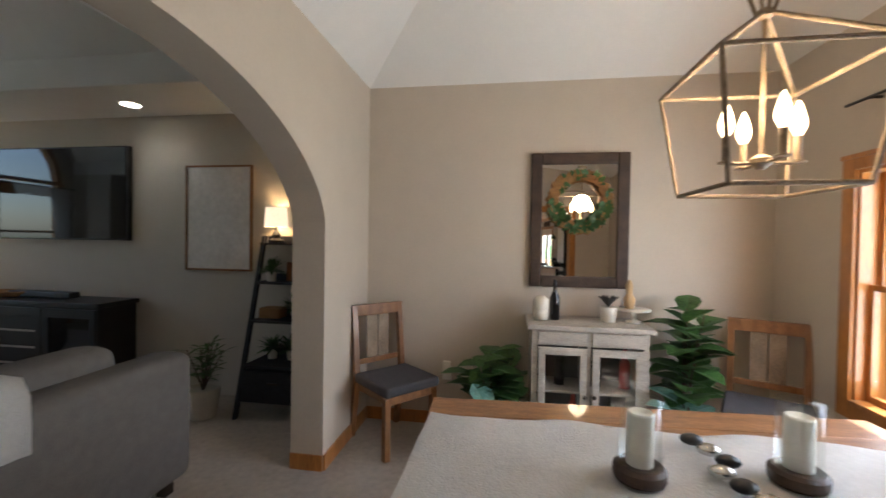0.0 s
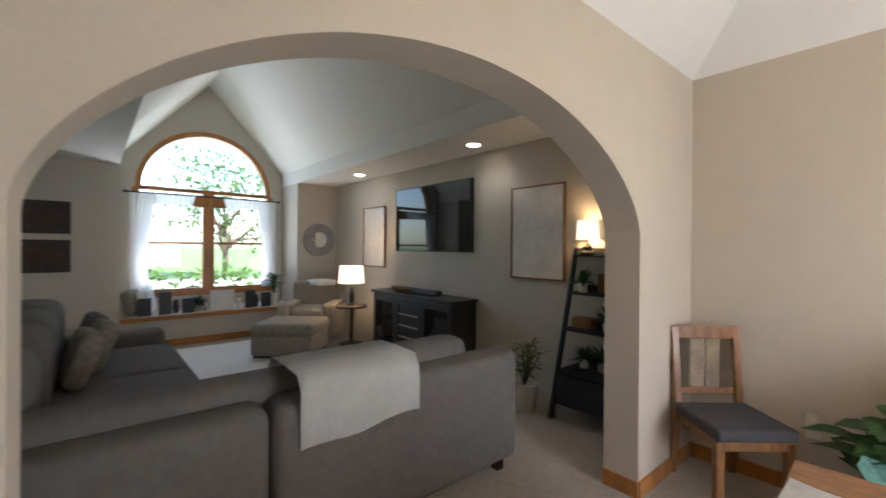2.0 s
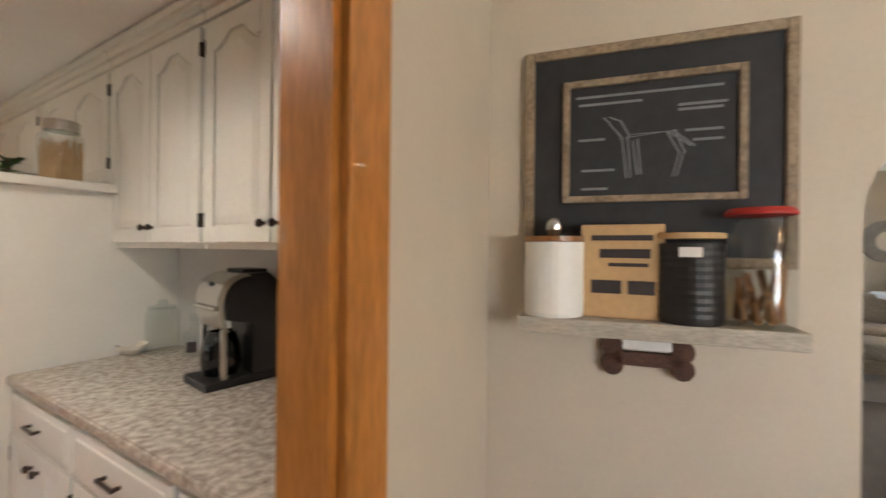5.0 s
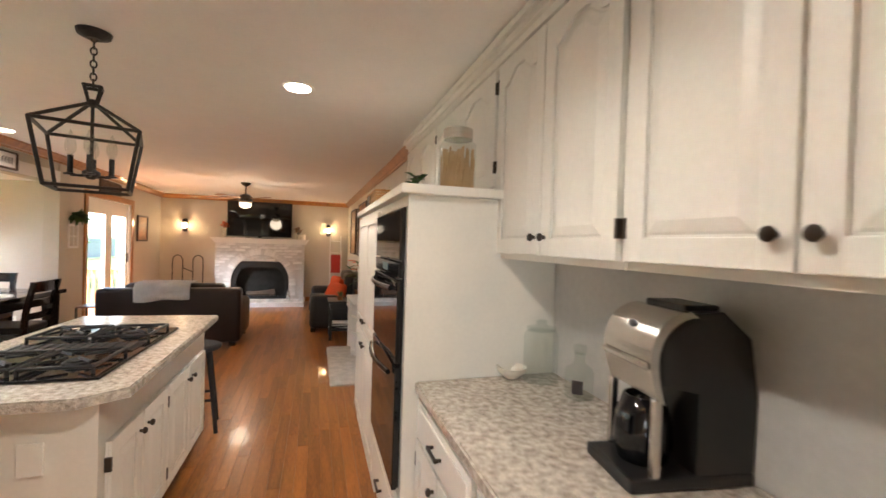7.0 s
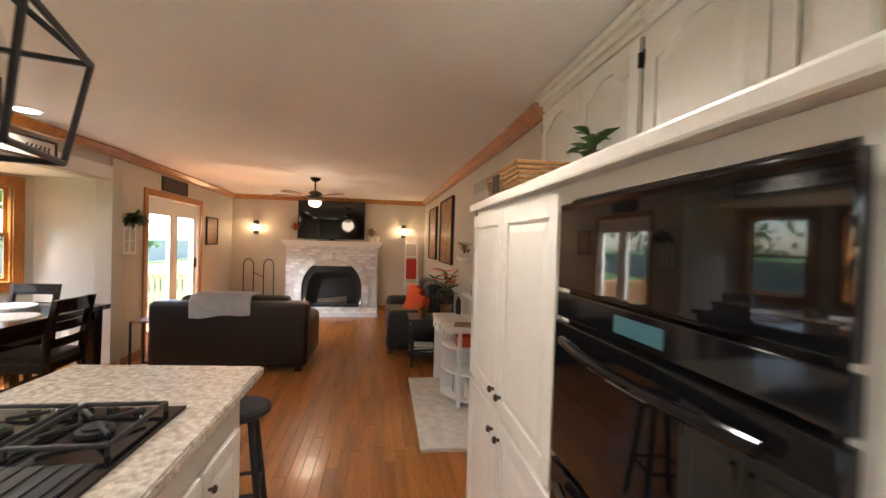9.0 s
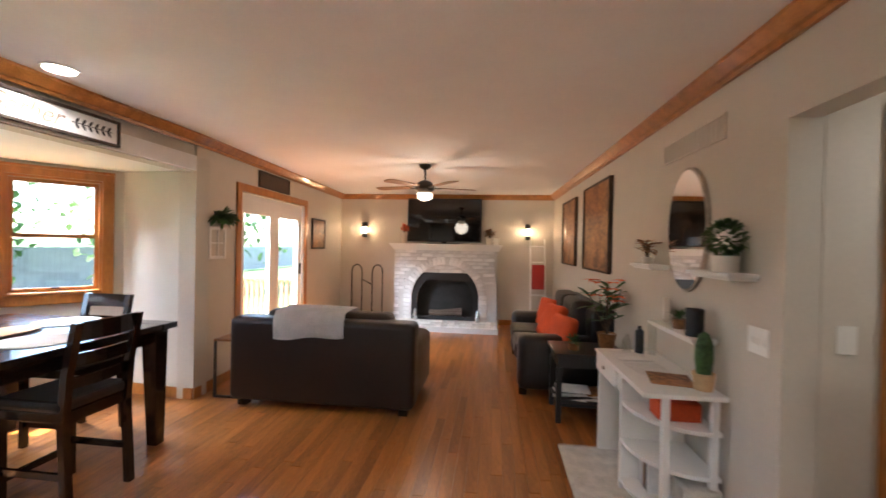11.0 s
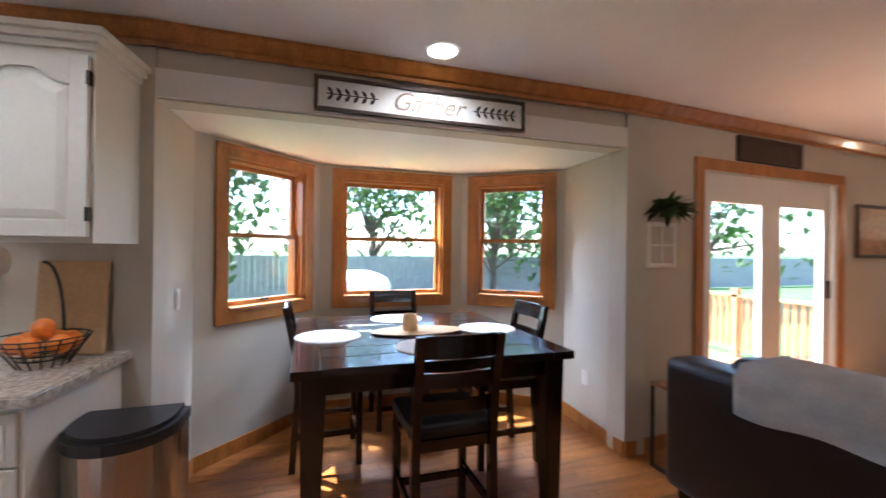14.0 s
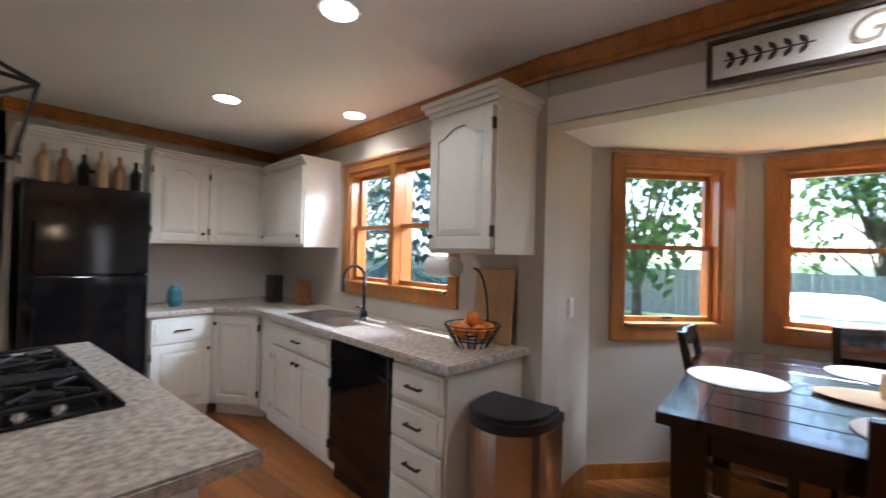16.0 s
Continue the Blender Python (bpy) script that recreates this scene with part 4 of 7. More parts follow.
def lantern(at, w, h, label, material, ceiling, lit, turn, spread):
    """An open trapezoid lantern on a chain, with four candle bulbs; at is the middle of its bottom frame."""
    t = thing("pendant_lantern", label, "pendant light", at, turn)
    r = 0.008
    lo, hi, ap = w * 0.39, w * 0.5, w * 0.085
    zt, za, zh = h * 0.56, h, h * 0.835
    c4 = [(1, 1), (-1, 1), (-1, -1), (1, -1)]
    for nm, s, z in (("bottom_frame", lo, 0), ("upper_frame", hi, zt), ("top_frame", ap, za)):
        bm = bmesh.new()
        for (a, b), (c, d) in zip(c4, c4[1:] + c4[:1]):
            cyl(bm, (a * s, b * s, z), (c * s, d * s, z), r, seg=8)
        part(nm, bm, material, t)
    for a, b in c4:
        bm = bmesh.new()
        cyl(bm, (a * lo, b * lo, 0), (a * hi, b * hi, zt), r, seg=8)
        cyl(bm, (a * hi, b * hi, zt), (a * ap * 0.4, b * ap * 0.4, zh), r, seg=8)
        cyl(bm, (a * ap * 0.4, b * ap * 0.4, zh), (a * ap, b * ap, za), r * 0.8, seg=8)
        part("strut", bm, material, t)
    bm = bmesh.new()
    cyl(bm, (0, 0, h * 0.12), (0, 0, zh + 0.02), 0.007, seg=8)
    lathe(bm, (0, 0, zh - 0.015), [(0.012, 0), (0.024, 0.008), (0.024, 0.03), (0.01, 0.038)], 12)
    lathe(bm, (0, 0, h * 0.1), [(0.012, 0), (0.035, 0.02), (0.035, 0.035), (0.012, 0.05)])
    part("stem", bm, material, t)
    for a, b in ((1, 0), (0, 1), (-1, 0), (0, -1)):
        bm = bmesh.new()
        cyl(bm, (0, 0, h * 0.13), (a * spread, b * spread, h * 0.13), 0.006, seg=8)
        lathe(bm, (a * spread, b * spread, h * 0.13), [(0.024, 0), (0.024, 0.006), (0.011, 0.01), (0.011, 0.09)], 10)
        arm = part("candle_arm", bm, material, t)
        bm = bmesh.new()
        lathe(bm, (a * spread, b * spread, h * 0.13 + 0.09), [(0.009, 0), (0.021, 0.025), (0.023, 0.045), (0.015, 0.08), (0.003, 0.115)], 14)
        part("bulb", bm, "bulb" if lit else "glass", arm, smooth=True)
    bm = bmesh.new()
    z = za
    k = 0
    while at[2] + z < ceiling - 0.04:
        q = [(0.012 * math.cos(x) * (k % 2), 0.012 * math.cos(x) * (1 - k % 2), z + 0.019 + 0.019 * math.sin(x)) for x in [2 * math.pi * i / 8 for i in range(9)]]
        for a, b in zip(q, q[1:]):
            cyl(bm, a, b, 0.0035, seg=6)
        z += 0.03
        k += 1
    part("chain", bm, material, t)
    bm = bmesh.new()
    lathe(bm, (0, 0, ceiling - at[2] - 0.035), [(0.03, 0), (0.065, 0.015), (0.07, 0.034)])
    part("canopy", bm, material, t)
    if lit:
        lamp("POINT", (at[0], at[1], at[2] + h * 0.4), 8, (1, 0.72, 0.42), size=0.1)


lantern((-1.89, -3.97, 1.70), 0.37, 0.48, "black open-cage lantern pendant with unlit candle bulbs", "blackpaint", CH, False, 18, 0.075)

# ---- breakfast table and chairs ----
tb = thing("pub_table", "dark espresso plank-top counter-height table", "table", (-4.22, -1.43, 0))
for k in range(7):
    boxes("plank", "espresso", tb, ((-0.71 + 0.203 * k, -0.58, 0.83), (-0.512 + 0.203 * k - 0.003, 0.58, 0.872)), bevel=0.003)
for sy in (-1, 1):
    boxes("breadboard_end", "espresso", tb, ((-0.71, sy * 0.583, 0.83), (0.71, sy * 0.71, 0.872)), bevel=0.003)
boxes("apron", "espresso", tb, ((-0.62, -0.62, 0.73), (0.62, -0.59, 0.829)), ((-0.62, 0.59, 0.73), (0.62, 0.62, 0.829)), ((-0.62, -0.59, 0.73), (-0.59, 0.59, 0.829)), ((0.59, -0.59, 0.73), (0.62, 0.59, 0.829)))
for sx in (-1, 1):
    for sy in (-1, 1):
        bm = bmesh.new()
        vs = box(bm, (sx * 0.555, sy * 0.555, 0), (sx * 0.67, sy * 0.67, 0.829), 0.004)
        for v in bm.verts:
            if v.co.z < 0.1:
                v.co.x -= (v.co.x - sx * 0.64) * 0.35
                v.co.y -= (v.co.y - sy * 0.64) * 0.35
        part("leg", bm, "espresso", tb)


def ladder_chair(at, turn):
    """A counter-height ladder-back chair, its back towards local -x."""
    t = thing("dining_chair", "espresso ladder-back counter chair with a black padded seat", "chair", at, turn, "chairs round the breakfast table")
    bm = bmesh.new()
    box(bm, (-0.2, -0.21, 0.555), (0.22, 0.21, 0.615), 0.022)
    part("seat", bm, "seatpad", t)
    boxes("seat_frame", "espresso", t, ((-0.2, -0.2, 0.5), (0.21, 0.2, 0.554)), bevel=0.004)
    for sy in (-1, 1):
        bm = bmesh.new()
        box(bm, (0.17, sy * 0.165, 0), (0.21, sy * 0.205, 0.5), 0.004)
        part("leg", bm, "espresso", t)
        bm = bmesh.new()
        prism(bm, [(-0.24, 0), (-0.2, 0), (-0.17, 0.5), (-0.19, 0.75), (-0.25, 1.03), (-0.285, 1.03), (-0.23, 0.75), (-0.21, 0.5)], "y", sy * 0.165, sy * 0.205)
        part("leg", bm, "espresso", t, "tall back post")
        boxes("stretcher", "espresso", t, ((-0.19, sy * 0.175, 0.2), (0.18, sy * 0.195, 0.235)))
    boxes("stretcher", "espresso", t, ((0.18, -0.165, 0.15), (0.2, 0.165, 0.185)))
    for z0, z1, xx in ((0.93, 1.03, -0.262), (0.79, 0.86, -0.228), (0.67, 0.73, -0.205)):
        bm = bmesh.new()
        for k in range(6):
            y0, y1 = -0.165 + 0.055 * k, -0.11 + 0.055 * k
            b0, b1 = 0.02 * math.sin(math.pi * k / 6), 0.02 * math.sin(math.pi * (k + 1) / 6)
            prism(bm, [(xx - b0, y0), (xx - b1, y1), (xx - b1 + 0.018, y1), (xx - b0 + 0.018, y0)], "z", z0, z1)
        part("slat", bm, "espresso", t)
    return t


ch = ladder_chair((-3.6, -1.43, 0), 180)
for at, turn in (((-4.56, -1.93, 0), 90), ((-4.25, -0.82, 0), -90), ((-5.0, -1.35, 0), 0)):
    copy_thing(ch, pose(*at, 0, 0, turn))
for x, y in ((-3.8, -1.43), (-4.2, -1.95), (-4.2, -0.92), (-4.72, -1.43)):
    bm = bmesh.new()
    lathe(bm, (x, y, 0.8725), [(0.19, 0), (0.192, 0.003), (0.19, 0.006), (0.02, 0.0065)], 32)
    tagged(solid("placemat", bm, "throw", "round white woven placemat on the table", "placemat"), group="placemats")
bm = bmesh.new()
lathe(bm, (0, 0, 0), [(0.13, 0), (0.15, 0.012), (0.14, 0.014), (0.02, 0.01)], 28)
for v in bm.verts:
    v.co.y *= 2.0
tray = solid("wooden_tray", bm, "paper", "light oval wooden tray in the middle of the table", "tray")
tray.matrix_world = pose(-4.2, -1.4, 0.874)
bm = bmesh.new()
lathe(bm, (-4.2, -1.45, 0.89), [(0.045, 0), (0.05, 0.05), (0.045, 0.1), (0.036, 0.1), (0.03, 0.02)], 20)
solid("wooden_cup", bm, "paper", "turned wooden candle cup on the tray", "cup")

# trash can
tr = thing("trash_can", "half-round steel step trash can with a black lid", "trash can", (-3.6, -2.75, 0))
D = [(0.0 + 0.21 * math.cos(a), 0.19 * math.sin(a)) for a in [math.pi * (k / 16 - 0.5) for k in range(17)]] + [(-0.12, 0.19), (-0.12, -0.19)]
bm = bmesh.new()
prism(bm, D, "z", 0.02, 0.66)
part("body", bm, "steel", tr)
bm = bmesh.new()
prism(bm, [(x * 1.03, y * 1.03) for x, y in D], "z", 0.66, 0.7)
prism(bm, [(x * 0.92, y * 0.92) for x, y in D], "z", 0.7, 0.72)
part("lid", bm, "blackpaint", tr)
bm = bmesh.new()
prism(bm, [(x * 1.02, y * 1.02) for x, y in D], "z", 0.0, 0.03)
part("base", bm, "blackpaint", tr)

# ---- family room ----
def cushion(bm, a, b, r=0.05):
    vs = box(bm, a, b)
    es = list({e for v in vs for e in v.link_edges})
    bmesh.ops.bevel(bm, geom=es, offset=r, segments=4, profile=0.55, affect="EDGES")


def sofa(name, label, at, turn, w, depth, material, seats, h=0.86, arm=0.24):
    """A padded sofa; its back stands on local y = 0 and it faces +y."""
    t = thing(name, label, "sofa", at, turn)
    bm = bmesh.new()
    cushion(bm, (-w / 2, 0.0, 0.06), (w / 2, 0.26, h), 0.06)
    part("back", bm, material, t, smooth=True)
    bm = bmesh.new()
    cushion(bm, (-w / 2 + 0.04, 0.1, 0.08), (w / 2 - 0.04, depth - 0.05, 0.32), 0.03)
    part("base", bm, material, t, smooth=True)
    for s in (-1, 1):
        bm = bmesh.new()
        cushion(bm, (s * w / 2, 0.12, 0.06), (s * (w / 2 - arm), depth, 0.6), 0.085)
        part("arm", bm, material, t, smooth=True)
    iw = (w - 2 * arm) / seats
    for k in range(seats):
        x0 = -w / 2 + arm + k * iw
        bm = bmesh.new()
        cushion(bm, (x0 + 0.005, 0.22, 0.3), (x0 + iw - 0.005, depth + 0.02, 0.47), 0.05)
        part("seat_cushion", bm, material, t, smooth=True)
        bm = bmesh.new()
        cushion(bm, (x0 + 0.005, 0.16, 0.44), (x0 + iw - 0.005, 0.4, h + 0.05), 0.08)
        part("back_cushion", bm, material, t, smooth=True)
    for sx in (-1, 1):
        for y in (0.06, depth - 0.1):
            boxes("foot", "espresso", t, ((sx * (w / 2 - 0.1) - 0.04, y - 0.0, 0), (sx * (w / 2 - 0.1) + 0.04, y + 0.08, 0.065)))
    return t


sofa("leather_sofa", "dark brown leather sofa seen from behind", (-2.69, -0.1, 0), 0, 1.68, 0.95, "leather", 2, 0.8)


def draped(name, label, at, turn, w, back, front, top, depth, material, seed):
    """A throw folded over a sofa back: hangs `back` metres behind and lies over the top towards the front."""
    rnd = random.Random(seed)
    prof = [(-0.012, top - back), (-0.014, top - back * 0.5), (-0.012, top - 0.05), (0.03, top + 0.012), (depth * 0.5, top + 0.02), (depth - 0.04, top + 0.02), (depth + 0.012, top - 0.04), (depth + 0.02, top - front)]
    bm = bmesh.new()
    n = 18
    grid = []
    for i in range(n + 1):
        x = -w / 2 + w * i / n
        row = []
        for j, (y, z) in enumerate(prof):
            wob = 0.006 * math.sin(i * 1.3 + j) + rnd.uniform(-0.003, 0.003)
            hang = (0.01 * math.sin(i * 0.5 + seed) + 0.04 * (i / n - 0.5)) if j in (0, 7) else 0
            row.append(bm.verts.new((x, y - abs(wob) if j < 4 else y, z + hang + (abs(wob) if j > 2 else 0))))
        grid.append(row)
    for i in range(n):
        for j in range(len(prof) - 1):
            bm.faces.new((grid[i][j], grid[i + 1][j], grid[i + 1][j + 1], grid[i][j + 1]))
    bmesh.ops.solidify(bm, geom=list(bm.faces), thickness=0.012)
    ob = solid(name, bm, material, label, "blanket", smooth=True)
    ob.matrix_world = pose(*at, 0, 0, turn)
    return ob


draped("throw_blanket", "pale grey throw over the leather sofa back", (-2.78, -0.1, 0), 0, 0.64, 0.21, 0.1, 0.855, 0.4, "greythrow", 3)
sofa("leather_loveseat", "dark leather reclining loveseat with orange cushions", (0.0, 1.5, 0), 90, 1.75, 0.95, "leather_d", 2, 0.88)
for y, x, z, ang in ((1.2, -0.55, 0.66, 25), (0.78, -0.5, 0.6, 10), (2.05, -0.5, 0.62, 15)):
    bm = bmesh.new()
    cushion(bm, (-0.06, -0.19, -0.19), (0.06, 0.19, 0.19), 0.055)
    p = solid("throw_pillow", bm, "orangefab", "burnt orange throw pillow on the loveseat", "pillow", smooth=True)
    p.matrix_world = pose(x, y, z, 0, ang, 20)

# fan
fan = thing("ceiling_fan", "dark bronze five-blade ceiling fan with a lit glass bowl", "ceiling fan", (-2.05, 1.42, CH))
bm = bmesh.new()
lathe(bm, (0, 0, -0.06), [(0.03, 0), (0.07, 0.03), (0.075, 0.058)])
cyl(bm, (0, 0, -0.06), (0, 0, -0.2), 0.012)
part("downrod", bm, "bronze", fan)
bm = bmesh.new()
lathe(bm, (0, 0, -0.34), [(0.05, 0), (0.11, 0.03), (0.12, 0.08), (0.08, 0.13), (0.03, 0.15)])
part("motor", bm, "bronze", fan, smooth=True)
for k in range(5):
    a = k * 72 + 20
    bm = bmesh.new()
    box(bm, (0.1, -0.02, -0.285), (0.2, 0.02, -0.278))
    b = part("blade_iron", bm, "bronze", fan)
    b.matrix_basis = pose(0, 0, 0, 0, 0, a)
    bm = bmesh.new()
    prism(bm, [(0.17, -0.05), (0.6, -0.075), (0.64, -0.04), (0.64, 0.04), (0.6, 0.075), (0.17, 0.05)], "z", -0.277, -0.27)
    b = part("blade", bm, "wood", fan)
    b.matrix_basis = pose(0, 0, 0, 0, 0, a) @ pose(0, 0, 0, 6, 0, 0)
bm = bmesh.new()
lathe(bm, (0, 0, -0.43), [(0.03, 0), (0.08, 0.02), (0.1, 0.06), (0.09, 0.088)])
part("bowl", bm, "shade", fan, "lit frosted glass bowl", smooth=True)
lamp("POINT", (-2.05, 1.42, 1.93), 4.2, (1, 0.8, 0.58), size=0.16)

# fireplace core
fp = thing("fireplace", "white-washed brick fireplace with an arched opening", "fireplace", (0, 0, 0), kind="structure")
FX0, FX1, FY = -3.05, -1.14, 4.02
FC = (FX0 + FX1) / 2
AZ, AR, OT = 0.5, 0.62, 0.97                   # arch centre, inner radius, head of the opening
def arch_side(sx):
    """The curved shoulder of the opening, from its foot up to the flat head."""
    top_a = math.asin((OT - AZ) / AR)
    return [(FC + sx * AR * math.cos(top_a * k / 8), AZ + AR * math.sin(top_a * k / 8)) for k in range(9)]


boxes("core", "mortar", fp, ((FX0 + 0.01, FY + 0.02, 0.1), (FC - AR, YF - 0.004, 1.4)), ((FC + AR, FY + 0.02, 0.1), (FX1 - 0.01, YF - 0.004, 1.4)))
bm = bmesh.new()
prism(bm, [(FC - AR, 1.4)] + arch_side(-1) + arch_side(1)[::-1] + [(FC + AR, 1.4)], "y", FY + 0.02, FY + 0.12)
part("arch_infill", bm, "mortar", fp)
boxes("hearth", "mortar", fp, ((FX0 - 0.02, 3.42, 0), (FX1 + 0.02, YF - 0.004, 0.085)))
boxes("firebox", "soot", fp, ((FC - AR, FY + 0.29, 0.1), (FC + AR, FY + 0.3, 1.1)), ((FC - AR + 0.002, FY + 0.12, 0.1), (FC - AR + 0.02, FY + 0.29, 1.1)), ((FC + AR - 0.02, FY + 0.12, 0.1), (FC + AR - 0.002, FY + 0.29, 1.1)), ((FC - AR, FY + 0.122, 1.0), (FC + AR, FY + 0.29, 1.02)))
bm = bmesh.new()
outer = [(FC - AR, 0.1)] + arch_side(-1) + arch_side(1)[::-1] + [(FC + AR, 0.1)]
inner = [(FC + (u - FC) * 0.84, 0.17 + (v - 0.1) * 0.76) for u, v in outer]
for k in range(len(outer)):
    q = (k + 1) % len(outer)
    prism(bm, [outer[k], outer[q], inner[q], inner[k]], "y", FY + 0.03, FY + 0.05)
part("fire_screen", bm, "iron", fp, "black metal fire screen frame")
bm = bmesh.new()
for k in range(5):
    cyl(bm, (FC - 0.3, FY + 0.1 + 0.03 * k, 0.2 + 0.03 * (k % 2)), (FC + 0.3, FY + 0.12 + 0.03 * k, 0.2 + 0.04 * (k % 3)), 0.035)
part("logs", bm, "bark", fp)
bm = bmesh.new()
for k in range(4):
    e = 0.02 * k
    box(bm, (FX0 - 0.02 - e, FY - 0.03 - e, 1.38 + 0.03 * k), (FX1 + 0.02 + e, YF - 0.003, 1.41 + 0.03 * k), 0.004)
part("mantel", bm, "trim_w", fp, "white stepped mantel shelf")
tv = thing("television", "large black flat television over the mantel", "television", (-2.15, 4.2, 0))
boxes("screen", "glassblack", tv, ((-0.68, -0.02, 1.56), (0.68, -0.012, 2.33)))
boxes("bezel", "blackpaint", tv, ((-0.7, -0.011, 1.54), (0.7, 0.03, 2.35)), bevel=0.004)
boxes("stand", "blackpaint", tv, ((-0.3, -0.08, 1.501), (0.3, 0.08, 1.515)), ((-0.04, -0.01, 1.515), (0.04, 0.02, 1.56)))
for x in (-3.72, -0.6):
    t = thing("wall_sconce", "black cylinder wall sconce with a warm bulb", "sconce", (x, YF, 1.74), 0, "fireplace sconces")
    boxes("backplate", "blackpaint", t, ((-0.04, -0.02, -0.14), (0.04, -0.001, 0.16)), bevel=0.004)
    for z0, z1 in ((-0.13, -0.05), (0.06, 0.15)):
        bm = bmesh.new()
        cyl(bm, (0, -0.075, z0), (0, -0.075, z1), 0.05)
        part("shade", bm, "blackpaint", t)
    bm = bmesh.new()
    cyl(bm, (0, -0.075, -0.05), (0, -0.075, 0.06), 0.045)
    part("glass", bm, "bulb", t, "glowing glass")
    lamp("POINT", (x, YF - 0.16, 1.74), 1.0, (1, 0.68, 0.4), size=0.04)

# ---- plants ----
def leaf(bm, base, way, up, length, width, bend=0.3, fold=0.12):
    """A pointed leaf blade with a folded midrib, from base along way."""
    way, up = Vector(way).normalized(), Vector(up)
    side = way.cross(up).normalized()
    nrm = side.cross(way).normalized()
    base = Vector(base)
    rows = []
    for k, wd in enumerate((0.08, 0.75, 1.0, 0.8, 0.05)):
        u = k / 4
        c = base + way * (length * u) - nrm * (bend * length * u * u)
        rows.append([bm.verts.new(c - side * (width * wd / 2) + nrm * (fold * width * wd)), bm.verts.new(c), bm.verts.new(c + side * (width * wd / 2) + nrm * (fold * width * wd))])
    for a, b in zip(rows, rows[1:]):
        bm.faces.new((a[0], a[1], b[1], b[0]))
        bm.faces.new((a[1], a[2], b[2], b[1]))


def potted(name, label, at, pot_r, pot_h, stems, leaf_l, leaf_w, height, seed, material="leaf", pot_mat="cream", spread=0.6):
    """A plant in a round pot: stems with leaves set round them."""
    rnd = random.Random(seed)
    t = thing(name, label, "plant", at)
    bm = bmesh.new()
    lathe(bm, (0, 0, 0), [(pot_r * 0.75, 0), (pot_r, pot_h * 0.9), (pot_r * 1.03, pot_h), (pot_r * 0.9, pot_h), (pot_r * 0.88, pot_h * 0.9)])
    part("pot", bm, pot_mat, t, smooth=False)
    lv, st = bmesh.new(), bmesh.new()
    for s in range(stems):
        a = rnd.uniform(0, 6.28)
        top = Vector((spread * height * 0.5 * math.cos(a) * rnd.random(), spread * height * 0.5 * math.sin(a) * rnd.random(), pot_h + height * rnd.uniform(0.7, 1)))
        b0 = Vector((0, 0, pot_h * 0.9))
        cyl(st, b0, top, 0.008, 0.004, 6)
        n = max(3, int(height / leaf_l * 3.2))
        for k in range(n):
            u = 0.25 + 0.75 * (k + 0.5) / n
            ang = k * 2.4 + a
            leaf(lv, b0.lerp(top, u), (math.cos(ang), math.sin(ang), rnd.uniform(0.2, 0.9)), (0, 0, 1), leaf_l * rnd.uniform(0.7, 1.1), leaf_w * rnd.uniform(0.8, 1.1), rnd.uniform(0.1, 0.5))
    part("stems", st, "bark", t)
    part("leaves", lv, material, t)
    return t


def tuft(name, label, at, r, seed, pot=(0.06, 0.1), blades=120, flat=0.7, material="leaf", pot_mat="cream"):
    rnd = random.Random(seed)
    t = thing(name, label, "plant", at)
    bm = bmesh.new()
    lathe(bm, (0, 0, 0), [(pot[0] * 0.8, 0), (pot[0], pot[1]), (pot[0] * 0.85, pot[1]), (pot[0] * 0.8, pot[1] * 0.9)], 16)
    part("pot", bm, pot_mat, t)
    bm = bmesh.new()
    for k in range(blades):
        a, e = rnd.uniform(0, 6.28), rnd.uniform(0.1, 1.5)
        leaf(bm, (0, 0, pot[1]), (math.cos(a) * math.cos(e), math.sin(a) * math.cos(e), math.sin(e)), (0, 0, 1.01), r * rnd.uniform(0.6, 1.1), r * 0.16, rnd.uniform(0.1, 0.6))
    part("leaves", bm, material, t)


def picture(name, label, at, turn, w, h, frame_w, frame_mat, face_mat, category="picture", depth=0.03):
    """A framed picture; its back is on local y = 0 and it faces -y, hung with its middle at at."""
    t = thing(name, label, category, at, turn)
    f = frame_w
    boxes("frame", frame_mat, t, ((-w / 2, -depth, -h / 2), (-w / 2 + f, -0.001, h / 2)), ((w / 2 - f, -depth, -h / 2), (w / 2, -0.001, h / 2)), ((-w / 2 + f, -depth, h / 2 - f), (w / 2 - f, -0.001, h / 2)), ((-w / 2 + f, -depth, -h / 2), (w / 2 - f, -0.001, -h / 2 + f)), bevel=min(0.006, f * 0.2))
    boxes("face", face_mat, t, ((-w / 2 + f, -depth * 0.6, -h / 2 + f), (w / 2 - f, -0.002, h / 2 - f)))
    return t


def text_on(parent, words, size, at, material="ink", rx=90, rz=0, name="lettering", slant=0.0):
    cu = bpy.data.curves.new(name, "FONT")
    cu.body, cu.size, cu.align_x, cu.align_y, cu.extrude, cu.shear = words, size, "CENTER", "CENTER", 0.001, slant
    tmp = bpy.data.objects.new("tmp_text", cu)
    scene.collection.objects.link(tmp)
    me = bpy.data.meshes.new_from_object(tmp.evaluated_get(bpy.context.evaluated_depsgraph_get()))
    bpy.data.objects.remove(tmp)
    me.materials.clear()
    me.materials.append(M[material])
    ob = new(name, me)
    ob.parent = parent
    ob.matrix_basis = pose(*at, rx, 0, rz)
    return ob


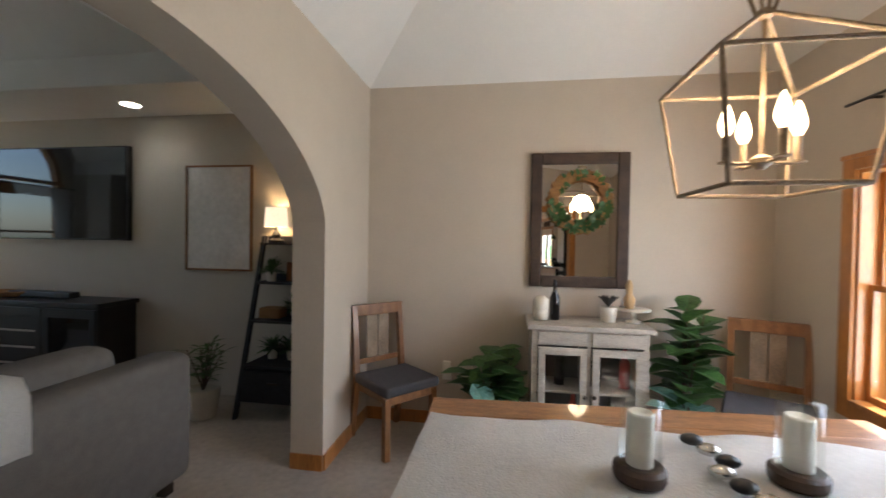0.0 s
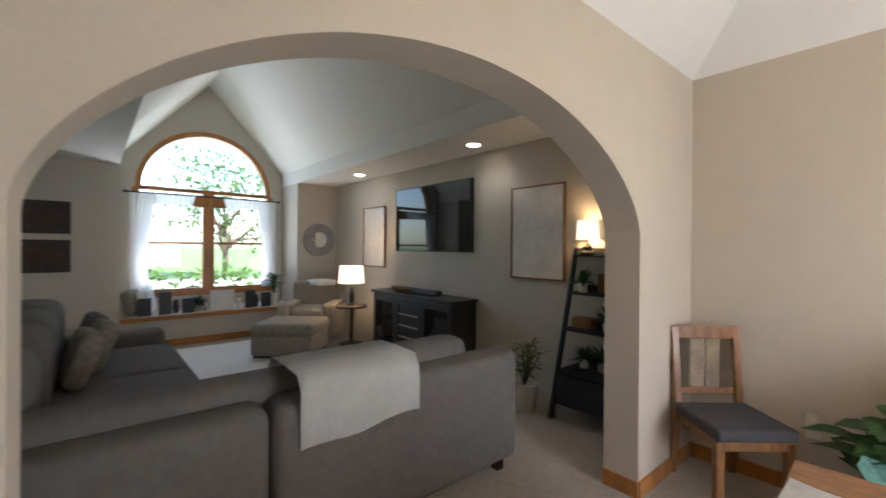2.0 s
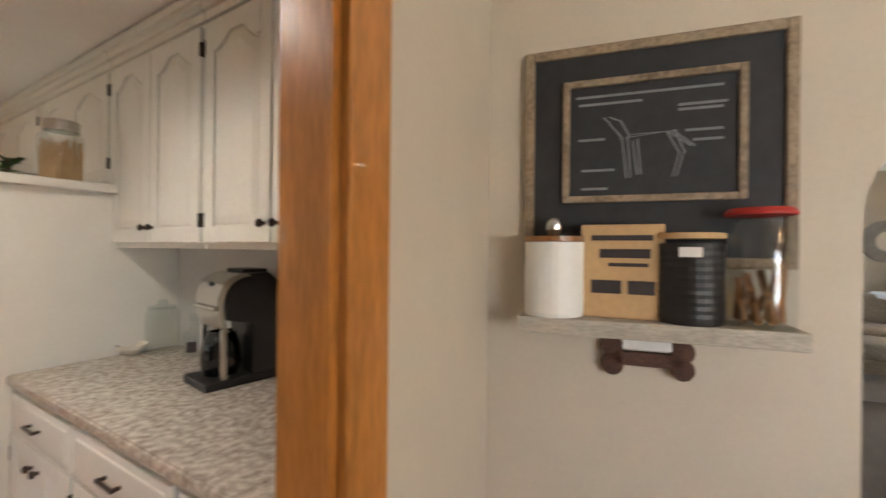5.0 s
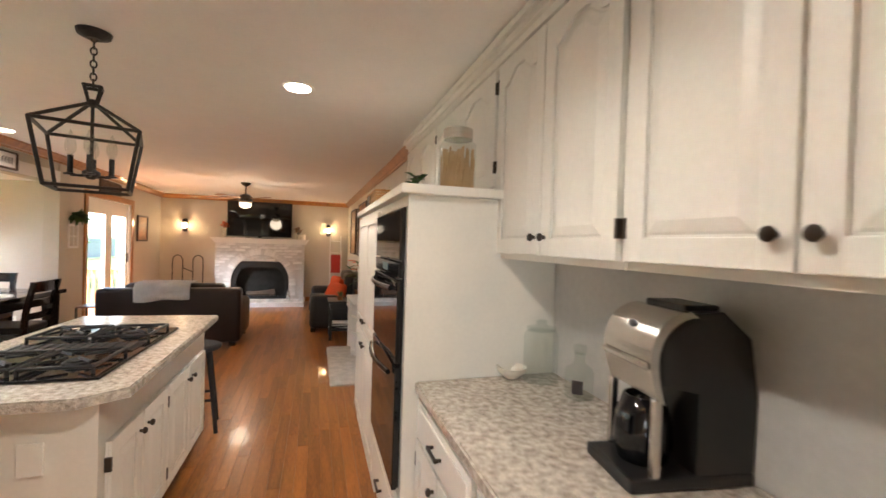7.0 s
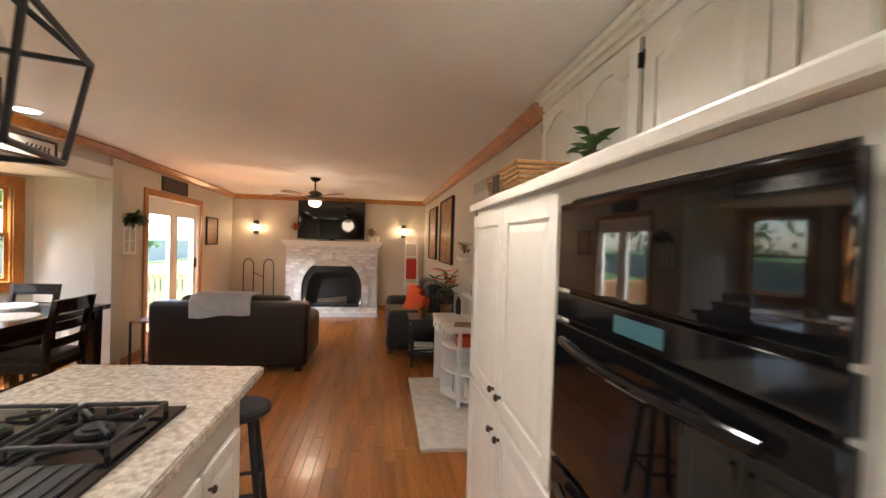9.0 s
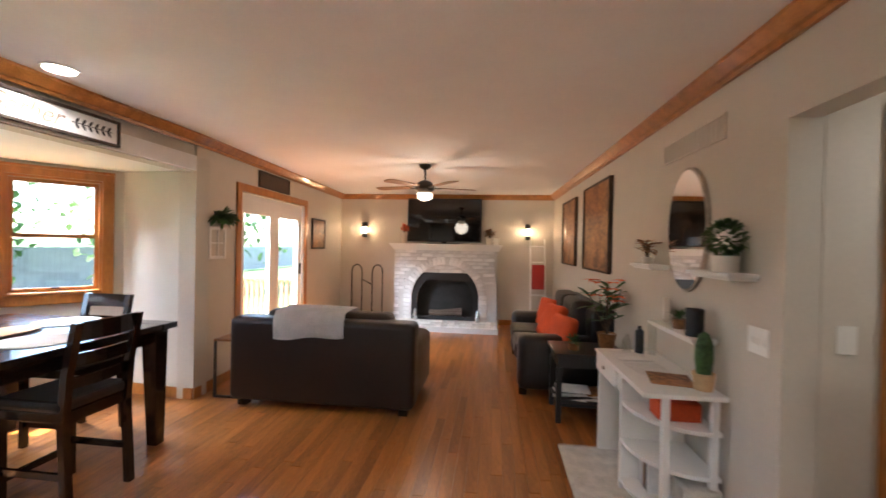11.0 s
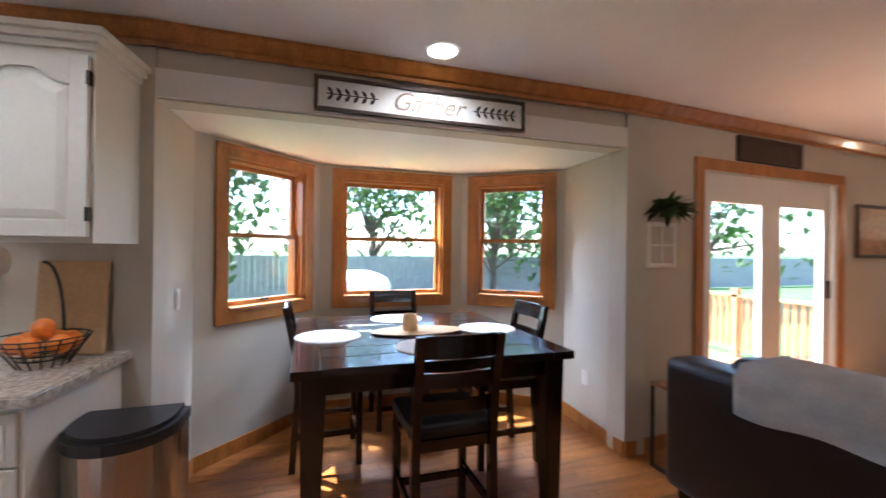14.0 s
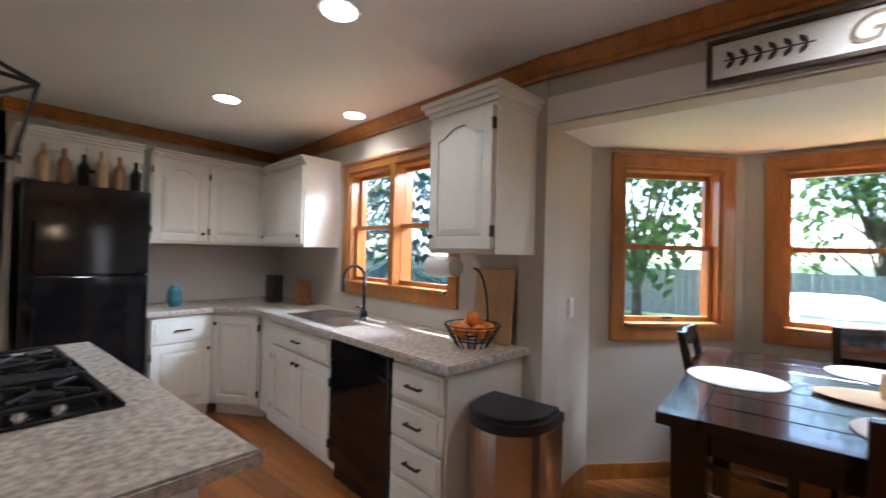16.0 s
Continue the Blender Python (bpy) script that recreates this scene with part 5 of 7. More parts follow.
# ---- family room decoration ----
sg = picture("wall_sign", "long white wooden sign with dark lettering over the bay", (XL + 0.002, -1.43, 2.215), -90, 1.24, 0.185, 0.02, "darkframe", "throw", "sign")
sg.matrix_world = pose(XL + 0.002, -1.43, 2.222, 0, 0, 90)
text_on(sg, "Gather", 0.15, (0, -0.02, 0.0), "framewood", slant=0.4)
for s in (-1, 1):
    bm = bmesh.new()
    for k in range(6):
        x = s * (0.3 + 0.045 * k)
        for dz in (1, -1):
            leaf(bm, (x, -0.0195, 0.0), (s * 0.6, 0, dz * 0.8), (0, 1, 0), 0.045, 0.02, 0, 0)
    box(bm, (min(s * 0.28, s * 0.56), -0.0198, -0.003), (max(s * 0.28, s * 0.56), -0.0185, 0.003))
    part("painted_sprig", bm, "ink", sg)
wa = math.degrees(math.atan2(BAY[5][1] - FL[1], BAY[5][0] - FL[0])) + 180


def on_patio(y):
    return XL - 0.28 * y / YF


pl = picture("wall_plaque", "dark carved plaque above the patio door", (on_patio(1.5), 1.52, 2.225), wa - 0, 0.82, 0.2, 0.02, "darkframe", "darkframe", "plaque")
picture("small_picture", "small framed brown print beside the patio door", (on_patio(3.05), 3.08, 1.62), wa, 0.58, 0.5, 0.03, "darkframe", "print")
wf = picture("window_frame_decor", "small white arched window-frame decoration", (on_patio(0.28), 0.3, 1.45), wa, 0.27, 0.32, 0.03, "trim_w", "wall", "wall decoration")
boxes("muntin", "trim_w", wf, ((-0.006, -0.03, -0.13), (0.006, -0.018, 0.13)), ((-0.11, -0.03, -0.006), (0.11, -0.018, 0.006)))
rnd = random.Random(8)
bm = bmesh.new()
for k in range(170):
    a = rnd.uniform(0, 6.28)
    leaf(bm, (XL + 0.03, 0.33 + 0.12 * math.cos(a) * rnd.random(), 1.68 + 0.05 * rnd.random()), (rnd.uniform(0.0, 0.9), math.cos(a), rnd.uniform(-0.4, 0.9)), (0, 0, 1), rnd.uniform(0.08, 0.15), 0.035, 0.3)
solid("greenery_swag", bm, "leaf", "leafy green swag above the small window frame", "swag")

rw = math.degrees(math.atan2(FR[1] + 1.62, FR[0] - RX))


def on_right(y):
    return RX + (FR[0] - RX) * (y + 1.62) / (YF + 1.62)


picture("canvas_print", "large warm brown canvas print", (on_right(1.3), 1.3, 1.71), rw - 180, 1.1, 0.98, 0.02, "darkframe", "print", depth=0.045)
picture("canvas_print", "tall warm brown canvas print", (on_right(2.8), 2.8, 1.7), rw - 180, 0.95, 0.95, 0.02, "darkframe", "print", depth=0.045)
vt = picture("wall_vent", "painted metal return-air grille", (on_right(-0.8), -0.8, 2.13), rw - 180, 0.75, 0.14, 0.015, "wall", "wall", "vent", 0.012)
for k in range(14):
    boxes("slat", "wall", vt, ((-0.35 + 0.05 * k, -0.014, -0.055), (-0.34 + 0.05 * k, -0.0075, 0.055)))
om = thing("oval_mirror", "oval wall mirror with a thin pale frame", "mirror", (on_right(-0.8), -0.8, 1.6), rw - 180)
bm = bmesh.new()
prism(bm, [(0.25 * math.cos(a), 0.38 * math.sin(a)) for a in [2 * math.pi * k / 40 for k in range(40)]], "y", -0.02, -0.001)
part("frame", bm, "greywood", om)
bm = bmesh.new()
prism(bm, [(0.235 * math.cos(a), 0.365 * math.sin(a)) for a in [2 * math.pi * k / 40 for k in range(40)]], "y", -0.024, -0.0205)
part("mirror_glass", bm, "mirror", om)


def floating_shelf(y, w, z):
    t = thing("floating_shelf", "white floating wall shelf", "shelf", (on_right(y), y, z), rw - 180, "floating shelves")
    boxes("board", "trim_w", t, ((-w / 2, -0.14, -0.02), (w / 2, -0.001, 0.0)), bevel=0.004)
    boxes("cleat", "trim_w", t, ((-w / 2 + 0.02, -0.12, -0.034), (w / 2 - 0.02, -0.001, -0.02)))


floating_shelf(-0.36, 0.38, 1.37)
floating_shelf(-1.27, 0.4, 1.37)
floating_shelf(-0.85, 0.6, 1.0)
tp = thing("topiary", "round clipped green topiary in a white pot", "plant", (on_right(-1.32) - 0.07, -1.32, 1.371))
bm = bmesh.new()
lathe(bm, (0, 0, 0), [(0.055, 0), (0.06, 0.08), (0.05, 0.08), (0.045, 0.07)], 18)
part("pot", bm, "cream", tp)
bm = bmesh.new()
rnd = random.Random(4)
for k in range(420):
    w = Vector((rnd.gauss(0, 1), rnd.gauss(0, 1), rnd.gauss(0, 1))).normalized()
    leaf(bm, Vector((0, 0, 0.165)) + w * rnd.uniform(0.06, 0.082), w + Vector((rnd.uniform(-0.6, 0.6), rnd.uniform(-0.6, 0.6), rnd.uniform(-0.6, 0.6))), (0.1, 0.2, 1), 0.03, 0.016, 0.2)
part("leaves", bm, "leaf", tp)
potted("orange_bouquet", "dried orange leaf arrangement on the shelf", (on_right(-0.36) - 0.08, -0.36, 1.371), 0.04, 0.05, 6, 0.09, 0.05, 0.12, 6, "print", "cream")
bm = bmesh.new()
lathe(bm, (on_right(-1.06) - 0.08, -1.06, 1.001), [(0.045, 0), (0.047, 0.15), (0.04, 0.15), (0.04, 0.02)])
solid("dark_canister", bm, "chalk", "dark grey canister on the lower shelf", "canister")
bm = bmesh.new()
cyl(bm, (on_right(-0.64) - 0.04, -0.64, 1.08), (on_right(-0.64) - 0.07, -0.63, 1.08), 0.08, seg=24)
solid("desk_clock", bm, "cream", "round cream clock standing on the shelf", "clock")
tuft("succulent", "small succulent in a brown pot", (on_right(-0.85) - 0.07, -0.85, 1.001), 0.07, 11, (0.04, 0.06), 60, pot_mat="wood")
t = thing("light_switch", "white triple light switch plate", "switch", (on_right(-1.47), -1.47, 1.07), rw - 180)
boxes("plate", "plaster", t, ((-0.07, -0.006, -0.06), (0.07, -0.001, 0.06)), bevel=0.002)
for k in range(3):
    boxes("toggle", "plaster", t, ((-0.05 + 0.04 * k, -0.011, -0.015), (-0.03 + 0.04 * k, -0.0065, 0.015)))
for p, turn in (((0.235, -1.622, 1.12), 0), ((-4.54 + 0.27, -2.754, 1.11), 181.5), ((-4.4, 0.03, 0.4), 2)):
    t = thing("wall_plate", "white wall plate on the painted wall", "switch", p, turn)
    boxes("plate", "plaster", t, ((-0.036, -0.006, -0.058), (0.036, -0.001, 0.058)), bevel=0.002)
    boxes("socket", "plaster", t, ((-0.016, -0.009, -0.035), (0.016, -0.0065, 0.035)))

# white desk
dk = thing("white_desk", "white desk with curved open end shelves", "desk", (-0.025, -0.8, 0), 1)
dk.scale = (0.82, 1, 1)
boxes("top", "trim_w", dk, ((-0.5, -0.48, 0.715), (0, 0.48, 0.74)), bevel=0.006)
boxes("drawer", "trim_w", dk, ((-0.495, 0.02, 0.6), (-0.47, 0.46, 0.71)), bevel=0.004)
boxes("apron", "trim_w", dk, ((-0.468, -0.05, 0.6), (-0.02, 0.47, 0.714)))
boxes("leg_panel", "trim_w", dk, ((-0.47, 0.44, 0), (-0.02, 0.47, 0.6)))
boxes("leg_panel", "trim_w", dk, ((-0.47, -0.06, 0), (-0.02, -0.03, 0.714)))
for z in (0.06, 0.3, 0.53):
    bm = bmesh.new()
    prism(bm, [(-0.02, -0.06), (-0.47, -0.06)] + [(-0.1 - 0.37 * math.cos(a), -0.1 - 0.36 * math.sin(a)) for a in [math.pi / 2 * k / 10 for k in range(11)]] + [(-0.02, -0.46)], "z", z, z + 0.02)
    part("shelf", bm, "trim_w", dk)
for x, y in ((-0.06, -0.44), (-0.33, -0.4)):
    boxes("post", "trim_w", dk, ((x - 0.02, y - 0.02, 0), (x + 0.02, y + 0.02, 0.714)), bevel=0.003)
boxes("knob", "steel", dk, ((-0.51, 0.23, 0.65), (-0.4955, 0.25, 0.67)))
for k, (x, y, turn) in enumerate(((-0.24, -0.83, 8), (-0.2, -1.03, -12), (-0.27, -0.55, 3))):
    bm = bmesh.new()
    box(bm, (-0.11, -0.12, 0), (0.11, 0.12, 0.002))
    p = solid("paper_sheet", bm, ("canvas", "print", "canvas")[k], "loose printed sheet on the desk", "paper")
    p.matrix_world = pose(x, y, 0.7412 + 0.0025 * k, 0, 0, turn)
cc = thing("cactus", "tall green cactus in a yellow pot", "plant", (-0.09, -1.17, 0.741))
bm = bmesh.new()
lathe(bm, (0, 0, 0), [(0.045, 0), (0.055, 0.09), (0.05, 0.09), (0.045, 0.08)])
part("pot", bm, "paper", cc)
bm = bmesh.new()
lathe(bm, (0, 0, 0.08), [(0.035, 0), (0.045, 0.08), (0.042, 0.16), (0.025, 0.21), (0.005, 0.225)], 16)
part("stem", bm, "leaf", cc, smooth=False)
for k in range(5):
    bm = bmesh.new()
    box(bm, (-0.3, -1.02 + 0.03 * k, 0.081), (-0.1, -0.995 + 0.03 * k, 0.27 + 0.01 * (k % 3)))
    tagged(solid("magazine", bm, ("canvas", "chalk", "print", "canvas", "greythrow")[k], "magazine standing on the low desk shelf", "magazine"), group="magazines on the desk shelf")
bm = bmesh.new()
box(bm, (-0.3, -1.15, 0.551), (-0.08, -1.0, 0.65), 0.01)
solid("orange_box", bm, "orangefab", "small orange box on the desk shelf", "box")
bm = bmesh.new()
box(bm, (-0.22, -1.28, 0.081), (-0.03, -1.12, 0.26), 0.02)
solid("woven_bin", bm, "rug", "pale woven bin on the lower shelf", "bin")
for k, z in enumerate((0.1, 0.16, 0.2)):
    bm = bmesh.new()
    lathe(bm, (-0.26 + 0.085 * k, -0.45, 0.741), [(0.028, 0), (0.028, z), (0.012, z + 0.012), (0.012, z + 0.035)], 16)
    tagged(solid("desk_bottle", bm, ("glass", "chalk", "glass")[k], "small bottle standing on the desk", "bottle", smooth=True), group="bottles on the desk")
bm = bmesh.new()
box(bm, (-0.7, -1.95, 0.0), (0.02, -0.36, 0.012), 0.004)
for k in range(36):
    for y0 in (-1.99, -0.36):
        box(bm, (-0.69 + 0.0196 * k, y0, 0.001), (-0.682 + 0.0196 * k, y0 + 0.04, 0.007))
solid("area_rug", bm, "rug", "small pale woven rug with fringe by the desk", "rug")

# black side table and lilies
st = thing("side_table", "black wooden end table with a lower shelf", "side table", (-0.38, 0.28, 0))
boxes("top", "blackpaint", st, ((-0.3, -0.25, 0.56), (0.3, 0.25, 0.59)), bevel=0.006)
boxes("apron", "blackpaint", st, ((-0.27, -0.22, 0.47), (0.27, 0.22, 0.558)))
boxes("shelf", "blackpaint", st, ((-0.27, -0.22, 0.14), (0.27, 0.22, 0.165)))
for sx in (-1, 1):
    for sy in (-1, 1):
        boxes("leg", "blackpaint", st, ((sx * 0.28, sy * 0.23, 0), (sx * 0.235, sy * 0.185, 0.47)), bevel=0.004)
for k in range(9):
    bm = bmesh.new()
    box(bm, (-0.14, -0.1, 0), (0.14, 0.1, 0.016), 0.002)
    b = solid("magazine", bm, ("canvas", "greythrow", "chalk", "print")[k % 4], "magazine in a loose pile under the end table", "magazine")
    tagged(b, group="magazines under the end table")
    b.matrix_world = pose(-0.5 + 0.22 * (k % 2), 0.26 - 0.02 * (k % 3), 0.166 + 0.018 * (k // 2) + 0.002 * (k % 2), 0, 0, 17 * k % 40 - 20)
potted("orange_lily", "potted plant with orange lily flowers", (-0.2, 0.3, 0.591), 0.08, 0.14, 7, 0.22, 0.05, 0.42, 21, "leaf", "wood", 0.8)
bm = bmesh.new()
rnd = random.Random(5)
for k in range(9):
    c = Vector((-0.2 + rnd.uniform(-0.14, 0.16), 0.3 + rnd.uniform(-0.15, 0.15), 1.08 + rnd.uniform(-0.06, 0.12)))
    for j in range(6):
        a = j * 1.047
        leaf(bm, c, (math.cos(a), math.sin(a), 0.5), (0, 0, 1), 0.085, 0.035, 0.5)
solid("lily_flowers", bm, "orange", "open orange lily blooms", "flowers")
tuft("small_plant", "small plant on a wooden tray", (-0.5, 0.2, 0.591), 0.1, 31, (0.05, 0.06), 60, pot_mat="wood")
bs = thing("black_bench", "small black metal stand behind the sofa", "stand", (-3.68, 0.22, 0))
boxes("top", "wood", bs, ((-0.12, -0.14, 0.53), (0.12, 0.14, 0.55)))
for sx in (-1, 1):
    for sy in (-1, 1):
        boxes("leg", "blackpaint", bs, ((sx * 0.12, sy * 0.14, 0), (sx * 0.1, sy * 0.12, 0.53)))
for y in (-0.14, 0.12):
    boxes("floor_rail", "blackpaint", bs, ((-0.12, y, 0.0), (0.12, y + 0.02, 0.02)))

# by the fireplace
wr = thing("log_rack", "black wrought-iron log rack with looped ends", "log rack", (-3.6, 4.12, 0))
for sx in (-1, 1):
    bm = bmesh.new()
    x = sx * 0.2
    q = [(x - 0.1, 0, 0.0), (x - 0.1, 0, 0.95)] + [(x - 0.1 * math.cos(a), 0, 0.95 + 0.13 * math.sin(a)) for a in [math.pi * k / 8 for k in range(1, 9)]] + [(x + 0.1, 0, 0.0)]
    for a, b in zip(q, q[1:]):
        cyl(bm, a, b, 0.011, seg=8)
    part("loop", bm, "iron", wr)
bm = bmesh.new()
for z in (0.12, 0.8):
    cyl(bm, (-0.1, 0, z), (0.1, 0, z - (0.1 if z > 0.5 else 0)), 0.009, seg=8)
cyl(bm, (-0.3, -0.12, 0.01), (0.3, -0.12, 0.01), 0.01, seg=8)
part("crossbar", bm, "iron", wr)
ld = thing("blanket_ladder", "white leaning blanket ladder", "ladder", (-0.42, 4.0, 0))
for sx in (-0.13, 0.13):
    bm = bmesh.new()
    cyl(bm, (sx, -0.1, 0), (sx, 0.32, 1.62), 0.018, seg=10)
    part("rail", bm, "trim_w", ld)
for k in range(5):
    u = 0.2 + 0.18 * k
    bm = bmesh.new()
    cyl(bm, (-0.13, -0.1 + 0.42 * u, 1.62 * u), (0.13, -0.1 + 0.42 * u, 1.62 * u), 0.013, seg=10)
    part("rung", bm, "trim_w", ld)
bm = bmesh.new()
box(bm, (-0.53, 4.02, 0.72), (-0.31, 4.13, 1.16), 0.02)
solid("red_blanket", bm, "red", "red blanket hung over the white ladder", "blanket")
for x, s in ((-2.9, 1), (-1.3, 2)):
    potted("mantel_vase", "white vase with orange leaves on the mantel" if s == 1 else "white vase with greenery on the mantel", (x, 4.12, 1.501), 0.06, 0.2 if s == 1 else 0.12, 9, 0.1, 0.06, 0.16, s, "orange" if s == 1 else "print", "cream", 1.2)
bm = bmesh.new()
lathe(bm, (-1.18, 4.1, 1.501), [(0.05, 0), (0.055, 0.12), (0.045, 0.12), (0.04, 0.02)])
solid("mantel_candle", bm, "wax", "white candle jar on the mantel", "candle")
for x in (-2.62, -1.48):
    bm = bmesh.new()
    lathe(bm, (x, 3.93, 0.087), [(0.04, 0), (0.045, 0.1), (0.03, 0.17), (0.02, 0.22), (0.005, 0.23)], 14)
    solid("hearth_lantern", bm, "steel", "small silver lantern on the hearth", "lantern")

# ---- kitchen counter things ----
cm = thing("coffee_maker", "black and chrome drip coffee maker on the counter", "coffee maker", (0.075, -5.45, 0.911), -8)
cm.scale = (1.0, 0.95, 1.12)
boxes("base", "blackpaint", cm, ((-0.2, -0.11, 0), (0.14, 0.11, 0.03)), bevel=0.008)
bm = bmesh.new()
prism(bm, [(0.14, 0.03), (-0.02, 0.03), (-0.02, 0.21), (-0.12, 0.23), (-0.13, 0.33), (-0.06, 0.385), (0.04, 0.39), (0.12, 0.33), (0.145, 0.2)], "y", -0.105, 0.105)
part("housing", bm, "blackpaint", cm)
bm = bmesh.new()
curve = [(-0.135 - 0.022 * math.sin(math.pi * k / 14), 0.2 + 0.187 * k / 14 if k < 8 else 0.307 + 0.08 * math.sin(math.pi * (k - 8) / 12)) for k in range(9)]
curve += [(-0.152 + 0.1 * (1 - math.cos(math.pi * k / 16)), 0.307 + 0.083 * math.sin(math.pi * k / 16)) for k in range(1, 9)]
prism(bm, curve + [(x + 0.022, z - 0.012) for x, z in reversed(curve)], "y", -0.108, 0.108)
part("chrome_front", bm, "steel", cm, "curved chrome front")
bm = bmesh.new()
prism(bm, [(-0.158, 0.262), (-0.168, 0.268), (-0.168, 0.276), (-0.158, 0.28)], "y", -0.1, 0.1)
part("chrome_rib", bm, "steel", cm)
for sy in (-1, 1):
    bm = bmesh.new()
    box(bm, (-0.14, sy * 0.097 - 0.011, 0.03), (-0.12, sy * 0.097 + 0.011, 0.2), 0.004)
    part("chrome_post", bm, "steel", cm)
boxes("top_lid", "blackpaint", cm, ((-0.05, -0.08, 0.388), (0.05, 0.08, 0.402)), bevel=0.006)
bm = bmesh.new()
ball(bm, (-0.138, 0, 0.35), 0.02, (0.4, 1, 0.5))
part("badge", bm, "blackpaint", cm)
bm = bmesh.new()
lathe(bm, (-0.1, 0, 0.032), [(0.06, 0), (0.075, 0.04), (0.07, 0.1), (0.05, 0.15), (0.045, 0.15), (0.06, 0.1), (0.05, 0.01)])
part("carafe", bm, "glassblack", cm, smooth=True)
bm = bmesh.new()
lathe(bm, (-0.02, -4.66, 0.911), [(0.03, 0), (0.062, 0.03), (0.068, 0.05), (0.06, 0.05), (0.04, 0.02)], 24)
solid("small_bowl", bm, "cream", "small white and blue bowl on the counter", "bowl")
for x, y, r, h, nm, lb in ((0.09, -4.72, 0.075, 0.2, "glass_jar", "clear lidded glass jar"), (0.14, -4.93, 0.055, 0.15, "glass_bottle", "clear glass bottle with a dark label")):
    t = thing(nm, lb, "jar", (x, y, 0.911))
    bm = bmesh.new()
    lathe(bm, (0, 0, 0), [(r, 0), (r, h), (r * 0.8, h + 0.02)] if nm == "glass_jar" else [(r, 0), (r, h * 0.66), (r * 0.85, h * 0.76), (r * 0.4, h * 0.86), (r * 0.36, h + 0.02)], 28)
    part("body", bm, "glass", t, smooth=True)
    bm = bmesh.new()
    lathe(bm, (0, 0, h + 0.021), [(r * 0.85, 0), (r * 0.85, 0.012), (0.02, 0.02), (0.025, 0.04), (0.01, 0.045)] if nm == "glass_jar" else [(r * 0.42, 0), (r * 0.45, 0.012), (r * 0.45, 0.03), (0.004, 0.034)], 24)
    part("lid", bm, "glass", t, smooth=True)
    if nm == "glass_bottle":
        bm = bmesh.new()
        box(bm, (-r - 0.002, -0.02, 0.025), (-r + 0.006, 0.02, 0.075))
        lb = part("label", bm, "ink", t)
        lb.matrix_basis = pose(0, 0, 0, 0, 0, 48)
t = thing("pasta_jar", "tall glass jar of dried pasta with a metal lid", "jar", (-0.25, -4.5, 1.743))
bm = bmesh.new()
lathe(bm, (0, 0, 0), [(0.085, 0), (0.085, 0.21), (0.065, 0.235)], 28)
part("body", bm, "glass", t, smooth=True)
bm = bmesh.new()
lathe(bm, (0, 0, 0.236), [(0.068, 0), (0.068, 0.045), (0.06, 0.05)], 28)
part("lid", bm, "steel", t)
bm = bmesh.new()
rnd = random.Random(3)
for k in range(150):
    a, r = rnd.uniform(0, 6.28), 0.078 * rnd.random() ** 0.5
    cyl(bm, (r * math.cos(a), r * math.sin(a), 0.01), (r * math.cos(a + 0.3), r * math.sin(a + 0.3), rnd.uniform(0.1, 0.2)), 0.004, seg=6)
part("pasta", bm, "paper", t)
t = thing("wicker_basket", "long brown wicker basket on the cabinet ledge", "basket", (-0.3, -3.05, 1.743))
for k in range(7):
    bm = bmesh.new()
    e = 0.004 * k
    for a, b in (((-0.15 - e, -0.24 - e), (0.15 + e, -0.225 - e)), ((-0.15 - e, 0.225 + e), (0.15 + e, 0.24 + e)), ((-0.15 - e, -0.225 - e), (-0.135 - e, 0.225 + e)), ((0.135 + e, -0.225 - e), (0.15 + e, 0.225 + e))):
        box(bm, (*a, 0.001 + 0.02 * k), (*b, 0.019 + 0.02 * k), 0.007)
    part("woven_row", bm, "wicker", t)
boxes("label_tag", "ink", t, ((-0.19, -0.05, 0.03), (-0.184, 0.05, 0.11)))
potted("ledge_plant", "trailing green plant behind the basket", (-0.2, -3.4, 1.743), 0.06, 0.1, 6, 0.1, 0.06, 0.15, 41)
bm = bmesh.new()
lathe(bm, (-0.25, -4.15, 1.743), [(0.06, 0), (0.12, 0.05), (0.13, 0.055), (0.12, 0.05), (0.05, 0.01)], 24)
solid("serving_bowl", bm, "steel", "shallow metal bowl on the cabinet ledge", "bowl")
# fruit basket and paper by the sink
fb = thing("fruit_basket", "black wire basket of oranges", "fruit basket", at_sink(0.3, 0.22, 0.911))
bm = bmesh.new()
for k in range(5):
    r, z = 0.08 + 0.018 * k, 0.03 + 0.022 * k
    q = [(r * math.cos(a), r * math.sin(a), z) for a in [2 * math.pi * i / 20 for i in range(21)]]
    for a, b in zip(q, q[1:]):
        cyl(bm, a, b, 0.003, seg=5)
for i in range(16):
    a = 2 * math.pi * i / 16
    cyl(bm, (0.08 * math.cos(a), 0.08 * math.sin(a), 0.0), (0.155 * math.cos(a), 0.155 * math.sin(a), 0.12), 0.003, seg=5)
q = [(-0.15 + 0.0, 0, 0)] + [(-0.15 * math.cos(a), 0, 0.12 + 0.3 * math.sin(a)) for a in [math.pi / 2 * i / 8 for i in range(9)]]
for a, b in zip(q[1:], q[2:]):
    cyl(bm, a, b, 0.006, seg=6)
part("wire", bm, "iron", fb)
